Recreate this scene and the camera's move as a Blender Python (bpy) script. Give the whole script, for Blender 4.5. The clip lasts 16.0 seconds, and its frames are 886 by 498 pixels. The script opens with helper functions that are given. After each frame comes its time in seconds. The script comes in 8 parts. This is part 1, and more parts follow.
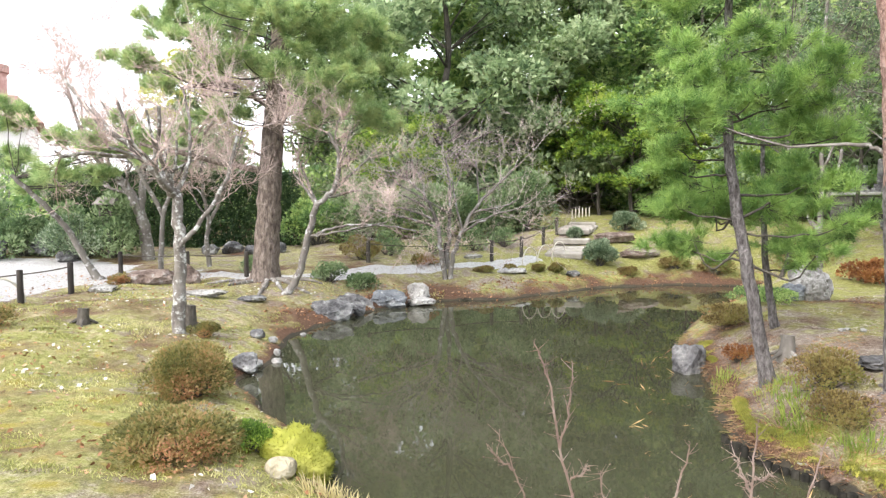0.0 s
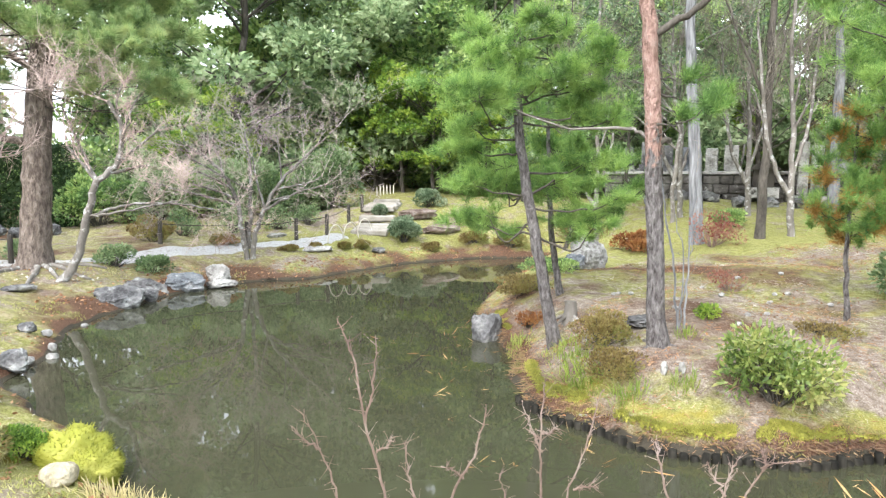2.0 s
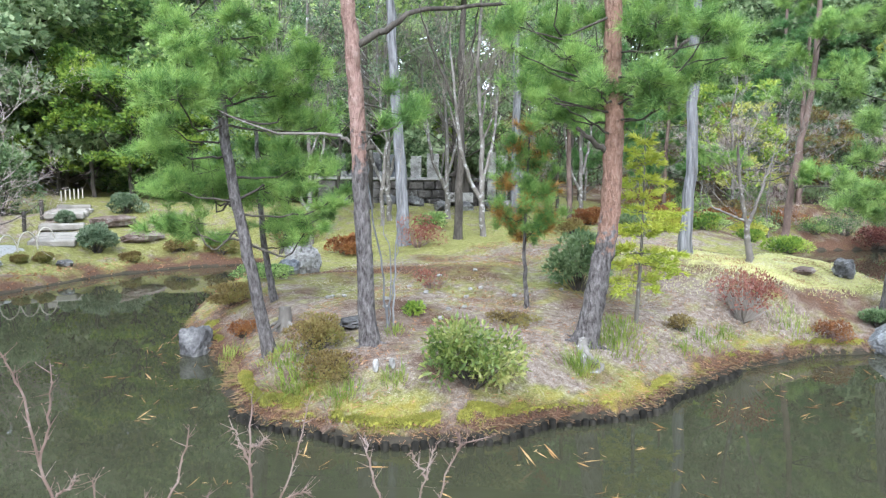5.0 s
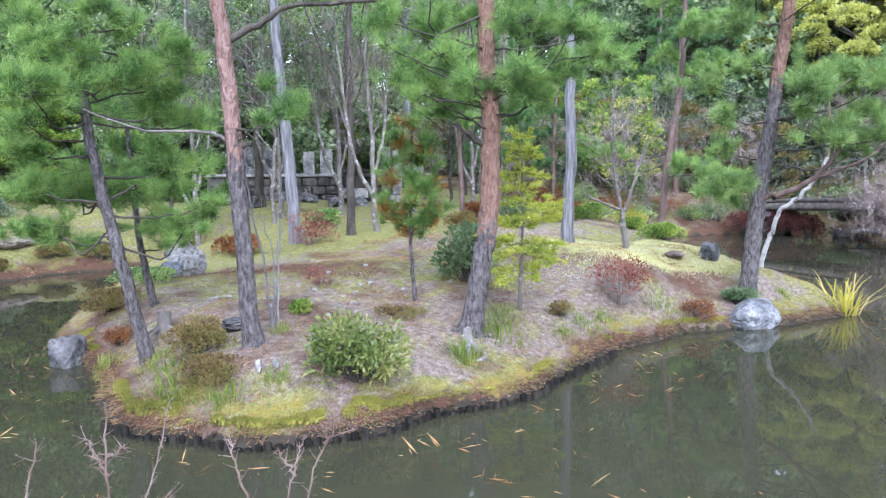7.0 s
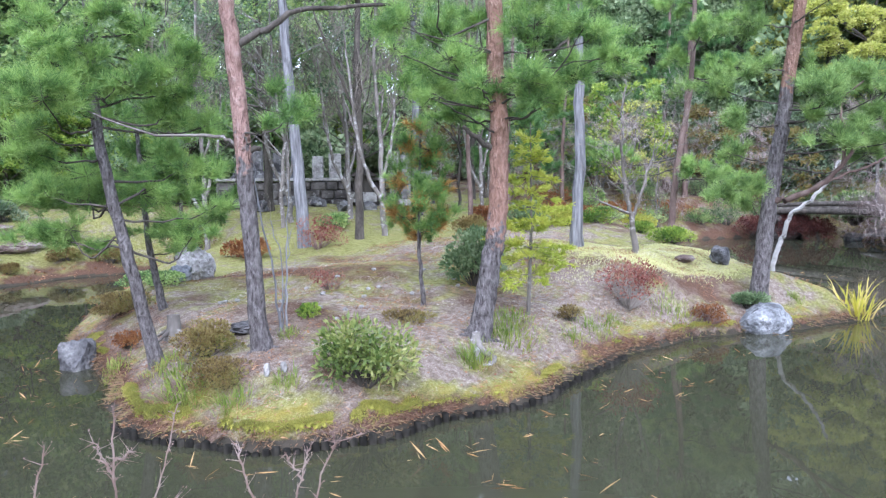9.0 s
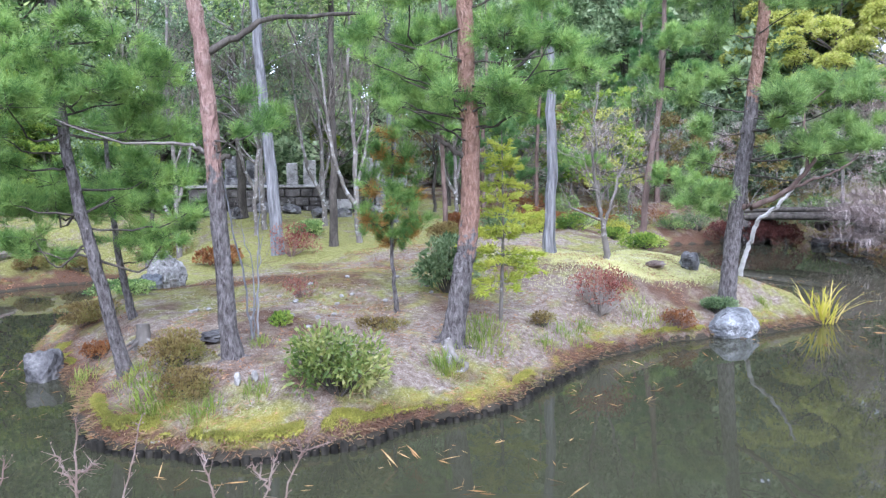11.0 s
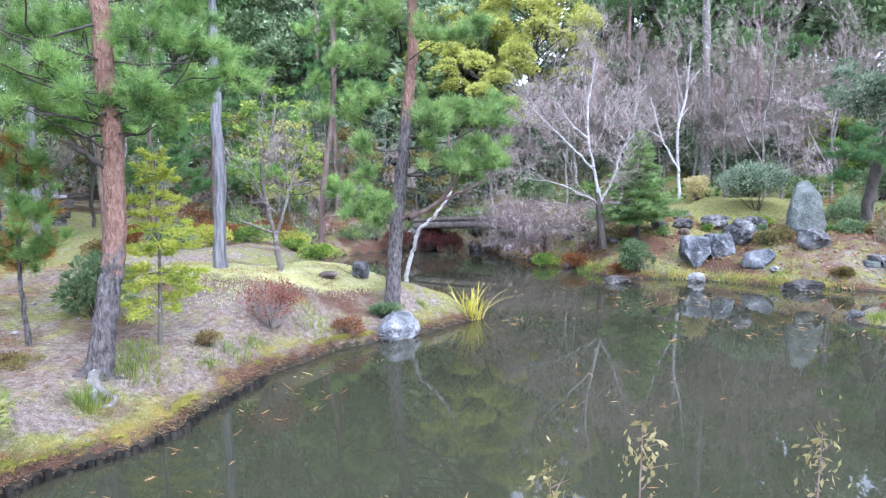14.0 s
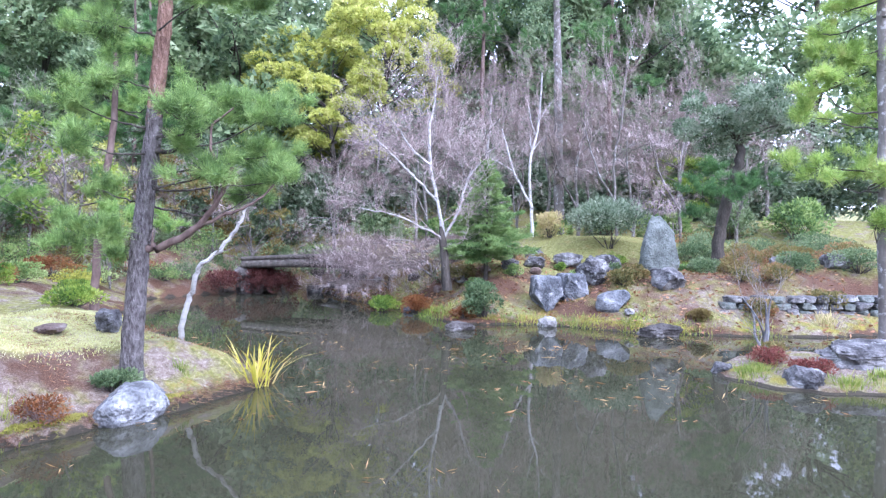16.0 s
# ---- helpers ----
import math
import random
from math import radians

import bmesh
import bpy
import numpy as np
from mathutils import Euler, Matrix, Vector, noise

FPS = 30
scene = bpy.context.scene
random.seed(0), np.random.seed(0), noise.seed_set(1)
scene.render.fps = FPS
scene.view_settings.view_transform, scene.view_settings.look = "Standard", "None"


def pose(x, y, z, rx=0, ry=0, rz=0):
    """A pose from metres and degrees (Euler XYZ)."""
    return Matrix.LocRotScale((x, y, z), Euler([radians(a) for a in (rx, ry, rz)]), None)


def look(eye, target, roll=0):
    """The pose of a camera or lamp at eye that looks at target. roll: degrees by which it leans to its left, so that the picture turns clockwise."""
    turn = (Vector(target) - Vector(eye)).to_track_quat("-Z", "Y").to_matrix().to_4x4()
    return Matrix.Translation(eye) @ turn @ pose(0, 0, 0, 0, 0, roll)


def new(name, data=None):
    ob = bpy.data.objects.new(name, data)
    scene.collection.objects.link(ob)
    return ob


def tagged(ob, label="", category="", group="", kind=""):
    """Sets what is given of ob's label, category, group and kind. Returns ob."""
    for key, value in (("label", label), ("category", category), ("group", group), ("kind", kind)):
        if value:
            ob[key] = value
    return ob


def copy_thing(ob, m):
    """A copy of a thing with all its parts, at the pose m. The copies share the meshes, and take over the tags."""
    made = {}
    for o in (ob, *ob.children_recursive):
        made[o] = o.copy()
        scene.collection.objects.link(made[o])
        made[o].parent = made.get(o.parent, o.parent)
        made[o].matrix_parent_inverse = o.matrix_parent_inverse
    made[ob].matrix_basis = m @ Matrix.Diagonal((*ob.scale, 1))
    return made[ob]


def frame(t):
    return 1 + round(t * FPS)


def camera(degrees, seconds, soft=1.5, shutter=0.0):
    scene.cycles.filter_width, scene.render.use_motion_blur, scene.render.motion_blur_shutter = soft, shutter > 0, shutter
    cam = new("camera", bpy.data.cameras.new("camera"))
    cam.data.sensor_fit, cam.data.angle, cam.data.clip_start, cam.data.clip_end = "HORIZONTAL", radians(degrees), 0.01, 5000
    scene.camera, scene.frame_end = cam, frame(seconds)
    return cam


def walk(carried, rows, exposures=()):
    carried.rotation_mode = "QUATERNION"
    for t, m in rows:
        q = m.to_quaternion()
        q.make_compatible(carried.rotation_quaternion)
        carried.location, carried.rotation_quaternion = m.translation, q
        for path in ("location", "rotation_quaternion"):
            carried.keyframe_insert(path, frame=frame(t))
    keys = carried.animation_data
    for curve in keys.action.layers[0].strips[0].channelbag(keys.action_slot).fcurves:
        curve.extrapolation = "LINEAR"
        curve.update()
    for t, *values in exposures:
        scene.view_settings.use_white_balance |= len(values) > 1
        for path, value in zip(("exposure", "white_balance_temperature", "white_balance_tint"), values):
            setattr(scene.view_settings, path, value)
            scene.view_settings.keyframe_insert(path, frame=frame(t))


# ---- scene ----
cam = camera(66.7, 16.0, soft=1.3)
PATH = [
    (0, (-0.020, 0.034, 2.001), (-0.020, 5.020, 1.631), -0.18),
    (0.5, (0.035, 0.027, 1.996), (0.422, 4.994, 1.581), -0.04),
    (1, (0.037, 0.037, 1.993), (0.802, 4.957, 1.531), -0.34),
    (1.5, (0.022, 0.046, 1.990), (1.167, 4.887, 1.488), -0.31),
    (2, (0.005, 0.055, 1.994), (1.409, 4.824, 1.458), 0.10),
    (2.5, (0.010, 0.060, 1.996), (1.701, 4.734, 1.452), 0.01),
    (3, (0.019, 0.061, 1.997), (2.038, 4.603, 1.456), -0.13),
    (3.5, (0.027, 0.052, 2.000), (2.385, 4.429, 1.472), -0.08),
    (4, (0.044, 0.047, 1.990), (2.717, 4.243, 1.487), 0.15),
    (4.5, (0.065, 0.048, 1.982), (3.019, 4.053, 1.500), 0.12),
    (4.7, (0.054, 0.045, 1.988), (3.121, 3.964, 1.505), 0.37),
    (6.8, (0.147, -0.125, 2.014), (3.827, 3.218, 1.481), -0.35),
    (7, (0.148, -0.144, 2.006), (3.872, 3.151, 1.479), -0.42),
    (7.5, (0.197, -0.134, 2.003), (4.061, 2.998, 1.494), -0.38),
    (8, (0.219, -0.118, 1.995), (4.194, 2.876, 1.509), -0.13),
    (8.5, (0.184, -0.119, 2.002), (3.981, 3.094, 1.495), -0.11),
    (8.7, (0.167, -0.123, 1.999), (3.860, 3.210, 1.494), -0.34),
    (10.8, (0.154, -0.185, 2.019), (3.833, 3.169, 1.560), -0.91),
    (11, (0.171, -0.189, 2.015), (3.972, 3.028, 1.563), -0.56),
    (11.5, (0.166, -0.103, 1.993), (4.302, 2.680, 1.604), -0.33),
    (12, (0.208, -0.240, 1.983), (4.566, 2.184, 1.626), 0.05),
    (12.5, (0.249, -0.337, 2.016), (4.775, 1.752, 1.625), 0.50),
    (13, (0.277, -0.411, 2.006), (4.938, 1.353, 1.602), 0.28),
    (13.5, (0.293, -0.434, 2.024), (5.054, 1.031, 1.600), -0.19),
    (14, (0.339, -0.415, 2.025), (5.170, 0.815, 1.638), -0.50),
    (14.5, (1.155, -0.600, 1.982), (6.017, 0.527, 1.675), 0.00),
    (15, (3.069, -0.760, 1.837), (7.956, 0.276, 1.643), 0.11),
    (15.5, (3.050, -0.822, 1.857), (8.007, -0.182, 1.708), 0.12),
    (16, (2.969, -0.897, 1.841), (7.961, -0.621, 1.755), 0.14),
]
walk(cam, [(t, look(eye, target, roll)) for t, eye, target, roll in PATH],
     [(0, 1.3, 6650, 14), (1, 1.5, 6550, 12), (2, 1.53, 6420, 11), (3.5, 1.45, 6080, 8), (4.5, 1.3, 5880, 9), (7, 1.17, 5400, 21), (11, 1.16, 5390, 21), (14, 1.27, 5300, 22), (16, 1.38, 5180, 29)])

# ---- light: a bright overcast sky ----
world = bpy.data.worlds.new("sky")
scene.world = world
world.use_nodes = True
wt = world.node_tree
sky = wt.nodes.new("ShaderNodeTexSky")
sky.sky_type = 'NISHITA'
sky.sun_disc = False
sky.sun_elevation, sky.sun_rotation = radians(41), radians(226)
sky.dust_density, sky.air_density = 4.0, 1.0
dull = wt.nodes.new("ShaderNodeMix")
dull.data_type = 'RGBA'
dull.inputs[0].default_value = 0.75
dull.inputs[7].default_value = (11.5, 12.2, 13.0, 1)
wt.links.new(sky.outputs[0], dull.inputs[6])
back = wt.nodes["Background"]
back.inputs[1].default_value = 0.14
wt.links.new(dull.outputs[2], back.inputs[0])
sun = new("sun", bpy.data.lights.new("sun", 'SUN'))
sun.data.energy, sun.data.angle, sun.data.color = 1.7, radians(25), (1.0, 0.96, 0.9)
sun.matrix_world = look((0, 0, 30), (13.0, 13.0, 14.0))


# ---- materials ----
def material(name, cols, scale=3.0, fine=40.0, rough=0.85, bump=0.4, stretch=(1, 1, 1), spread=0.5, rand=0.0, island=0.0, spots=None, spot_scale=6.0, spot_at=0.6, spec=0.3, thin=0.0, dist=0.02, gain=1.6, top=None, turn_at=0.0):
    """A surface whose colour wanders between cols by coarse and fine noise, and by object or island; spots: a colour in blotches."""
    m = bpy.data.materials.new(name)
    m.use_nodes = True
    nt = m.node_tree
    n, link = nt.nodes, nt.links.new
    bsdf = n["Principled BSDF"]
    bsdf.inputs["Roughness"].default_value = rough
    bsdf.inputs["Specular IOR Level"].default_value = spec
    tc = n.new("ShaderNodeTexCoord")
    mp = n.new("ShaderNodeMapping")
    mp.inputs["Scale"].default_value = stretch
    link(tc.outputs["Object"], mp.inputs[0])
    a, b = n.new("ShaderNodeTexNoise"), n.new("ShaderNodeTexNoise")
    a.inputs["Scale"].default_value, b.inputs["Scale"].default_value = scale, fine
    a.inputs["Detail"].default_value, b.inputs["Detail"].default_value = 5, 4
    for tex in (a, b):
        link(mp.outputs[0], tex.inputs["Vector"])
    mix = n.new("ShaderNodeMath")
    mix.operation = 'MULTIPLY_ADD'
    mix.inputs[1].default_value = spread
    link(b.outputs[0], mix.inputs[0])
    sub = n.new("ShaderNodeMath")
    sub.operation = 'MULTIPLY_ADD'
    sub.inputs[1].default_value, sub.inputs[2].default_value = gain, 0.5 - gain / 2 - spread / 2
    link(a.outputs[0], sub.inputs[0])
    link(sub.outputs[0], mix.inputs[2])
    value = mix.outputs[0]
    for amount, node, out in ((rand, "ShaderNodeObjectInfo", "Random"), (island, "ShaderNodeNewGeometry", "Random Per Island")):
        if amount:
            src, add = n.new(node), n.new("ShaderNodeMath")
            add.operation = 'MULTIPLY_ADD'
            add.inputs[1].default_value = amount
            link(src.outputs[out], add.inputs[0])
            low = n.new("ShaderNodeMath")
            low.operation = 'ADD'
            low.inputs[1].default_value = -amount / 2
            link(value, low.inputs[0])
            link(low.outputs[0], add.inputs[2])
            value = add.outputs[0]
    ramp = n.new("ShaderNodeValToRGB")
    while len(ramp.color_ramp.elements) < len(cols):
        ramp.color_ramp.elements.new(0.5)
    for i, c in enumerate(cols):
        e = ramp.color_ramp.elements[i]
        e.position = 0.12 + 0.76 * i / max(1, len(cols) - 1)
        e.color = (*c, 1)
    link(value, ramp.inputs[0])
    colour = ramp.outputs[0]
    if top:
        upper = n.new("ShaderNodeValToRGB")
        while len(upper.color_ramp.elements) < len(top):
            upper.color_ramp.elements.new(0.5)
        for i, c in enumerate(top):
            upper.color_ramp.elements[i].position = 0.12 + 0.76 * i / (len(top) - 1)
            upper.color_ramp.elements[i].color = (*c, 1)
        link(value, upper.inputs[0])
        axes, edge = n.new("ShaderNodeSeparateXYZ"), n.new("ShaderNodeTexNoise")
        link(tc.outputs["Object"], axes.inputs[0])
        link(tc.outputs["Object"], edge.inputs["Vector"])
        edge.inputs["Scale"].default_value, edge.inputs["Detail"].default_value = 12, 6
        rise, where, over = n.new("ShaderNodeMath"), n.new("ShaderNodeMapRange"), n.new("ShaderNodeMix")
        rise.operation, rise.inputs[1].default_value = 'MULTIPLY_ADD', 1.3
        link(edge.outputs[0], rise.inputs[0])
        link(axes.outputs[2], rise.inputs[2])
        where.inputs[1].default_value, where.inputs[2].default_value = turn_at + 0.6, turn_at + 0.72
        link(rise.outputs[0], where.inputs[0])
        over.data_type = 'RGBA'
        link(where.outputs[0], over.inputs[0])
        link(colour, over.inputs[6])
        link(upper.outputs[0], over.inputs[7])
        colour = over.outputs[2]
    if spots:
        sp = n.new("ShaderNodeTexNoise")
        sp.inputs["Scale"].default_value, sp.inputs["Detail"].default_value, sp.inputs["Roughness"].default_value = spot_scale, 8, 0.65
        link(tc.outputs["Object"], sp.inputs["Vector"])
        edge = n.new("ShaderNodeMapRange")
        edge.inputs[1].default_value, edge.inputs[2].default_value = spot_at - 0.03, spot_at + 0.06
        link(sp.outputs[0], edge.inputs[0])
        over = n.new("ShaderNodeMix")
        over.data_type = 'RGBA'
        over.inputs[7].default_value = (*spots, 1)
        link(edge.outputs[0], over.inputs[0])
        link(colour, over.inputs[6])
        colour = over.outputs[2]
    link(colour, bsdf.inputs["Base Color"])
    if bump:
        bp = n.new("ShaderNodeBump")
        bp.inputs["Strength"].default_value, bp.inputs["Distance"].default_value = bump, dist
        link(mix.outputs[0], bp.inputs["Height"])
        link(bp.outputs[0], bsdf.inputs["Normal"])
    if thin:
        tr, mx = n.new("ShaderNodeBsdfTranslucent"), n.new("ShaderNodeMixShader")
        mx.inputs[0].default_value = thin
        link(colour, tr.inputs[0])
        link(bsdf.outputs[0], mx.inputs[1])
        link(tr.outputs[0], mx.inputs[2])
        link(mx.outputs[0], n["Material Output"].inputs[0])
    return m


def leafy(name, *cols, thin=0.45, rough=0.55, spec=0.35, grain=1.6):
    cols = [tuple(min(0.62, 1.4 * v) for v in c) for c in cols]
    return material(name, cols, scale=grain, fine=grain * 5, rough=rough, bump=0, island=0.5, rand=0.25, spread=0.6, spec=spec, thin=thin, gain=2.2)


PINE = leafy("pine_needles", (0.06, 0.12, 0.034), (0.140, 0.243, 0.064), (0.26, 0.37, 0.11), grain=4.5)
# Darker copy of PINE for background crowns, with their shade put into the colour.
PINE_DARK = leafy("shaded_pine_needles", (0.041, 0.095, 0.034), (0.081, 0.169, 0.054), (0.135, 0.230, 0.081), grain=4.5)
PINE_LIGHT = leafy("fresh_pine_needles", (0.18, 0.27, 0.06), (0.3, 0.41, 0.1), (0.42, 0.5, 0.16), grain=4.5)
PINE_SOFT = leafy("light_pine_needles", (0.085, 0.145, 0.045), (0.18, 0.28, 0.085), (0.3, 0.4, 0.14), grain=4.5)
PINE_OLD = leafy("yellowing_pine_needles", (0.1, 0.165, 0.066), (0.185, 0.275, 0.105), (0.285, 0.355, 0.16), (0.31, 0.365, 0.15), grain=4.5)
PINE_ORANGE = leafy("orange_pine_needles", (0.19, 0.12, 0.033), (0.33, 0.185, 0.05), (0.39, 0.24, 0.075), grain=4.5)
SPRUCE = leafy("yellow_green_spruce", (0.165, 0.215, 0.03), (0.3, 0.35, 0.048), (0.42, 0.43, 0.085))
FIR = leafy("fir_needles", (0.055, 0.11, 0.036), (0.13, 0.215, 0.072), (0.25, 0.34, 0.13))
LEAF_DARK = leafy("dark_evergreen_leaf", (0.06, 0.1, 0.044), (0.106, 0.16, 0.072), (0.165, 0.225, 0.11), (0.245, 0.305, 0.175))
LEAF_GREY = leafy("grey_green_leaf", (0.045, 0.075, 0.04), (0.095, 0.14, 0.08), (0.165, 0.215, 0.135), (0.28, 0.32, 0.23))
LEAF_OLIVE = leafy("olive_yellow_leaf", (0.185, 0.215, 0.045), (0.33, 0.36, 0.082), (0.43, 0.445, 0.118), (0.45, 0.46, 0.165))
# Lighter, greyer than LEAF_DARK: the wood's haze is put into the leaf colour.
LEAF_FAR = leafy("hazed_wood_leaf", (0.06, 0.1, 0.05), (0.125, 0.185, 0.09), (0.205, 0.275, 0.14), (0.31, 0.37, 0.22))
LEAF_HEDGE = leafy("hedge_leaf", (0.018, 0.04, 0.015), (0.035, 0.065, 0.025), (0.06, 0.1, 0.04))
LEAF_MID = leafy("green_leaf", (0.062, 0.120, 0.041), (0.133, 0.212, 0.071), (0.233, 0.324, 0.102), (0.356, 0.426, 0.181))
LEAF_CAMELLIA = leafy("camellia_leaf", (0.05, 0.1, 0.02), (0.11, 0.185, 0.03), (0.2, 0.28, 0.045), (0.29, 0.35, 0.07))
LEAF_YELLOW = leafy("yellow_green_leaf", (0.202, 0.228, 0.038), (0.354, 0.354, 0.063), (0.531, 0.481, 0.101))
LEAF_RED = leafy("red_leaf", (0.105, 0.03, 0.024), (0.19, 0.068, 0.052), (0.25, 0.12, 0.088), (0.15, 0.105, 0.055))
LEAF_RUST = leafy("rusty_leaf", (0.099, 0.040, 0.014), (0.186, 0.079, 0.028), (0.248, 0.132, 0.049))
LEAF_MAROON = leafy("maroon_leaf", (0.05, 0.018, 0.016), (0.1, 0.035, 0.03), (0.15, 0.07, 0.05))
LEAF_BROWN = leafy("brown_heath_leaf", (0.09, 0.065, 0.025), (0.16, 0.12, 0.045), (0.2, 0.17, 0.06), (0.13, 0.14, 0.04))
AZALEA = leafy("azalea_leaf", (0.079, 0.081, 0.029), (0.145, 0.140, 0.046), (0.224, 0.172, 0.069), (0.290, 0.151, 0.081))
LAUREL = leafy("laurel_leaf", (0.045, 0.078, 0.018), (0.1, 0.148, 0.036), (0.175, 0.215, 0.058), (0.27, 0.275, 0.098), rough=0.35, spec=0.5)
GRASS = leafy("grass_blade", (0.085, 0.13, 0.02), (0.16, 0.21, 0.04), (0.25, 0.26, 0.07))
REED = leafy("yellow_reed", (0.34, 0.3, 0.035), (0.5, 0.42, 0.06), (0.5, 0.36, 0.13))
MOSS_TIP = leafy("moss_tip", (0.11, 0.115, 0.02), (0.19, 0.19, 0.032), (0.28, 0.265, 0.06))
MOSS_BRIGHT = leafy("bright_cushion_moss", (0.17, 0.185, 0.025), (0.29, 0.3, 0.045), (0.38, 0.375, 0.085))
STRAW = leafy("dry_straw", (0.3, 0.25, 0.13), (0.45, 0.38, 0.2), (0.3, 0.3, 0.1))
LITTER = leafy("fallen_needles", (0.112, 0.050, 0.022), (0.210, 0.101, 0.045), (0.294, 0.173, 0.090), (0.168, 0.115, 0.068), thin=0.1)
BARK_PINE = material("grey_pine_bark", [(0.05, 0.044, 0.042), (0.12, 0.11, 0.108), (0.19, 0.178, 0.175), (0.27, 0.255, 0.25)], scale=30, fine=90, stretch=(1, 1, 0.36), bump=1.0, dist=0.05, rough=0.97, gain=1.5, spread=0.8, spec=0.1)
BARK_OLD = material("brown_scaly_bark", [(0.07, 0.056, 0.049), (0.18, 0.148, 0.127), (0.31, 0.265, 0.232)], scale=16, fine=60, stretch=(1, 1, 0.4), bump=1.0, dist=0.06, rough=0.97, gain=1.6, spread=0.8, spec=0.1)
GREY_BARK = [(0.05, 0.044, 0.042), (0.12, 0.11, 0.108), (0.19, 0.178, 0.175), (0.27, 0.255, 0.25)]
RED_BARK = [(0.18, 0.11, 0.086), (0.31, 0.19, 0.143), (0.41, 0.285, 0.23)]
PINK_BARK = [(0.19, 0.115, 0.098), (0.34, 0.225, 0.19), (0.45, 0.33, 0.29)]


def two_bark(name, upper, turn_at):
    """Grey scaly bark below, thin coloured bark above, parted by a ragged edge."""
    return material(name, GREY_BARK, scale=30, fine=90, stretch=(1, 1, 0.36), bump=1.0, dist=0.05, rough=0.97, gain=1.5, spread=0.8, spec=0.1, top=upper, turn_at=turn_at)


BARK_BROWN = material("brown_limb_bark", [(0.07, 0.05, 0.042), (0.14, 0.1, 0.085), (0.21, 0.16, 0.14)], scale=9, fine=40, stretch=(1, 1, 0.4), bump=0.6, rough=0.95)
BARK_LICHEN = material("lichen_patched_bark", [(0.07, 0.062, 0.056), (0.15, 0.135, 0.12), (0.23, 0.215, 0.195)], scale=7, fine=40, stretch=(1, 1, 0.6), bump=0.9, rough=0.95, spots=(0.46, 0.47, 0.45), spot_scale=13, spot_at=0.55)
BARK_DARK = material("dark_bark", [(0.03, 0.027, 0.023), (0.07, 0.063, 0.053), (0.12, 0.108, 0.092)], scale=7, fine=45, stretch=(1, 1, 0.3), bump=0.9, rough=0.95, gain=1.5, spread=1.0)
BARK_PALE = material("pale_lichen_bark", [(0.080, 0.072, 0.064), (0.152, 0.140, 0.124), (0.224, 0.212, 0.192)], scale=5, fine=30, stretch=(1, 1, 0.4), bump=0.6, rough=0.95, spots=(0.37, 0.37, 0.36), spot_scale=9, spot_at=0.57)
BARK_GREY = material("streaked_grey_bark", [(0.085, 0.086, 0.09), (0.175, 0.179, 0.187), (0.285, 0.292, 0.305)], scale=22, fine=70, stretch=(1, 1, 0.09), bump=0.9, rough=0.95, gain=1.7, spread=0.7, spec=0.1)
BARK_WHITE = material("white_birch_bark", [(0.27, 0.262, 0.25), (0.43, 0.425, 0.41), (0.55, 0.545, 0.53)], scale=4, fine=20, stretch=(1, 1, 2.5), bump=0.3, rough=0.8, spots=(0.144, 0.136, 0.120), spot_scale=9, spot_at=0.59)
TWIG_PINK = material("reddish_twig", [(0.23, 0.182, 0.167), (0.38, 0.317, 0.293), (0.53, 0.463, 0.432)], scale=2, fine=20, bump=0, island=0.4)
# Brighter, rosier TWIG_PINK for left-bank twigs; the backlight is put into the colour.
TWIG_ROSE_LIT = material("backlit_rosy_twig", [(0.27, 0.2, 0.178), (0.43, 0.335, 0.3), (0.57, 0.475, 0.43)], scale=2, fine=20, bump=0, island=0.4)
TWIG_GREY = material("grey_twig", [(0.114, 0.104, 0.088), (0.208, 0.187, 0.161), (0.291, 0.270, 0.239)], scale=2, fine=20, bump=0, island=0.4)
TWIG_RED = material("red_budding_twig", [(0.1, 0.068, 0.056), (0.185, 0.13, 0.108), (0.3, 0.245, 0.22)], scale=6, fine=40, bump=0.2, island=0.3)
def stone(name, dark, mid, light, lichen, at=0.57, size=5.5):
    return material(name, [dark, mid, light], scale=3.2, fine=26, bump=0.9, rough=0.97, spots=lichen, spot_scale=size, spot_at=at, rand=0.2, gain=2.2, spread=0.75, dist=0.05, spec=0.12)


STONE = stone("lichen_stone", (0.05, 0.05, 0.052), (0.13, 0.13, 0.132), (0.235, 0.235, 0.23), (0.31, 0.32, 0.31))
STONE_BLUE = stone("blue_grey_stone", (0.055, 0.06, 0.068), (0.135, 0.147, 0.16), (0.235, 0.25, 0.262), (0.35, 0.36, 0.365), 0.59)
STONE_PALE = stone("pale_stone", (0.17, 0.165, 0.155), (0.33, 0.325, 0.31), (0.47, 0.465, 0.445), (0.1, 0.095, 0.085), 0.6)
STONE_DARK = stone("dark_brown_grey_stone", (0.038, 0.035, 0.032), (0.092, 0.086, 0.08), (0.165, 0.155, 0.145), (0.25, 0.245, 0.235), 0.6)
STONE_SAND = stone("pale_sandstone", (0.2, 0.175, 0.12), (0.31, 0.275, 0.19), (0.4, 0.365, 0.27), (0.42, 0.39, 0.31), 0.6)
STONE_WHITE = stone("white_faced_stone", (0.09, 0.095, 0.1), (0.22, 0.235, 0.245), (0.4, 0.415, 0.425), (0.085, 0.088, 0.092), 0.56, 3.5)
STONE_RED = stone("reddish_stone", (0.09, 0.065, 0.055), (0.18, 0.14, 0.12), (0.27, 0.225, 0.2), (0.33, 0.32, 0.3), 0.6)
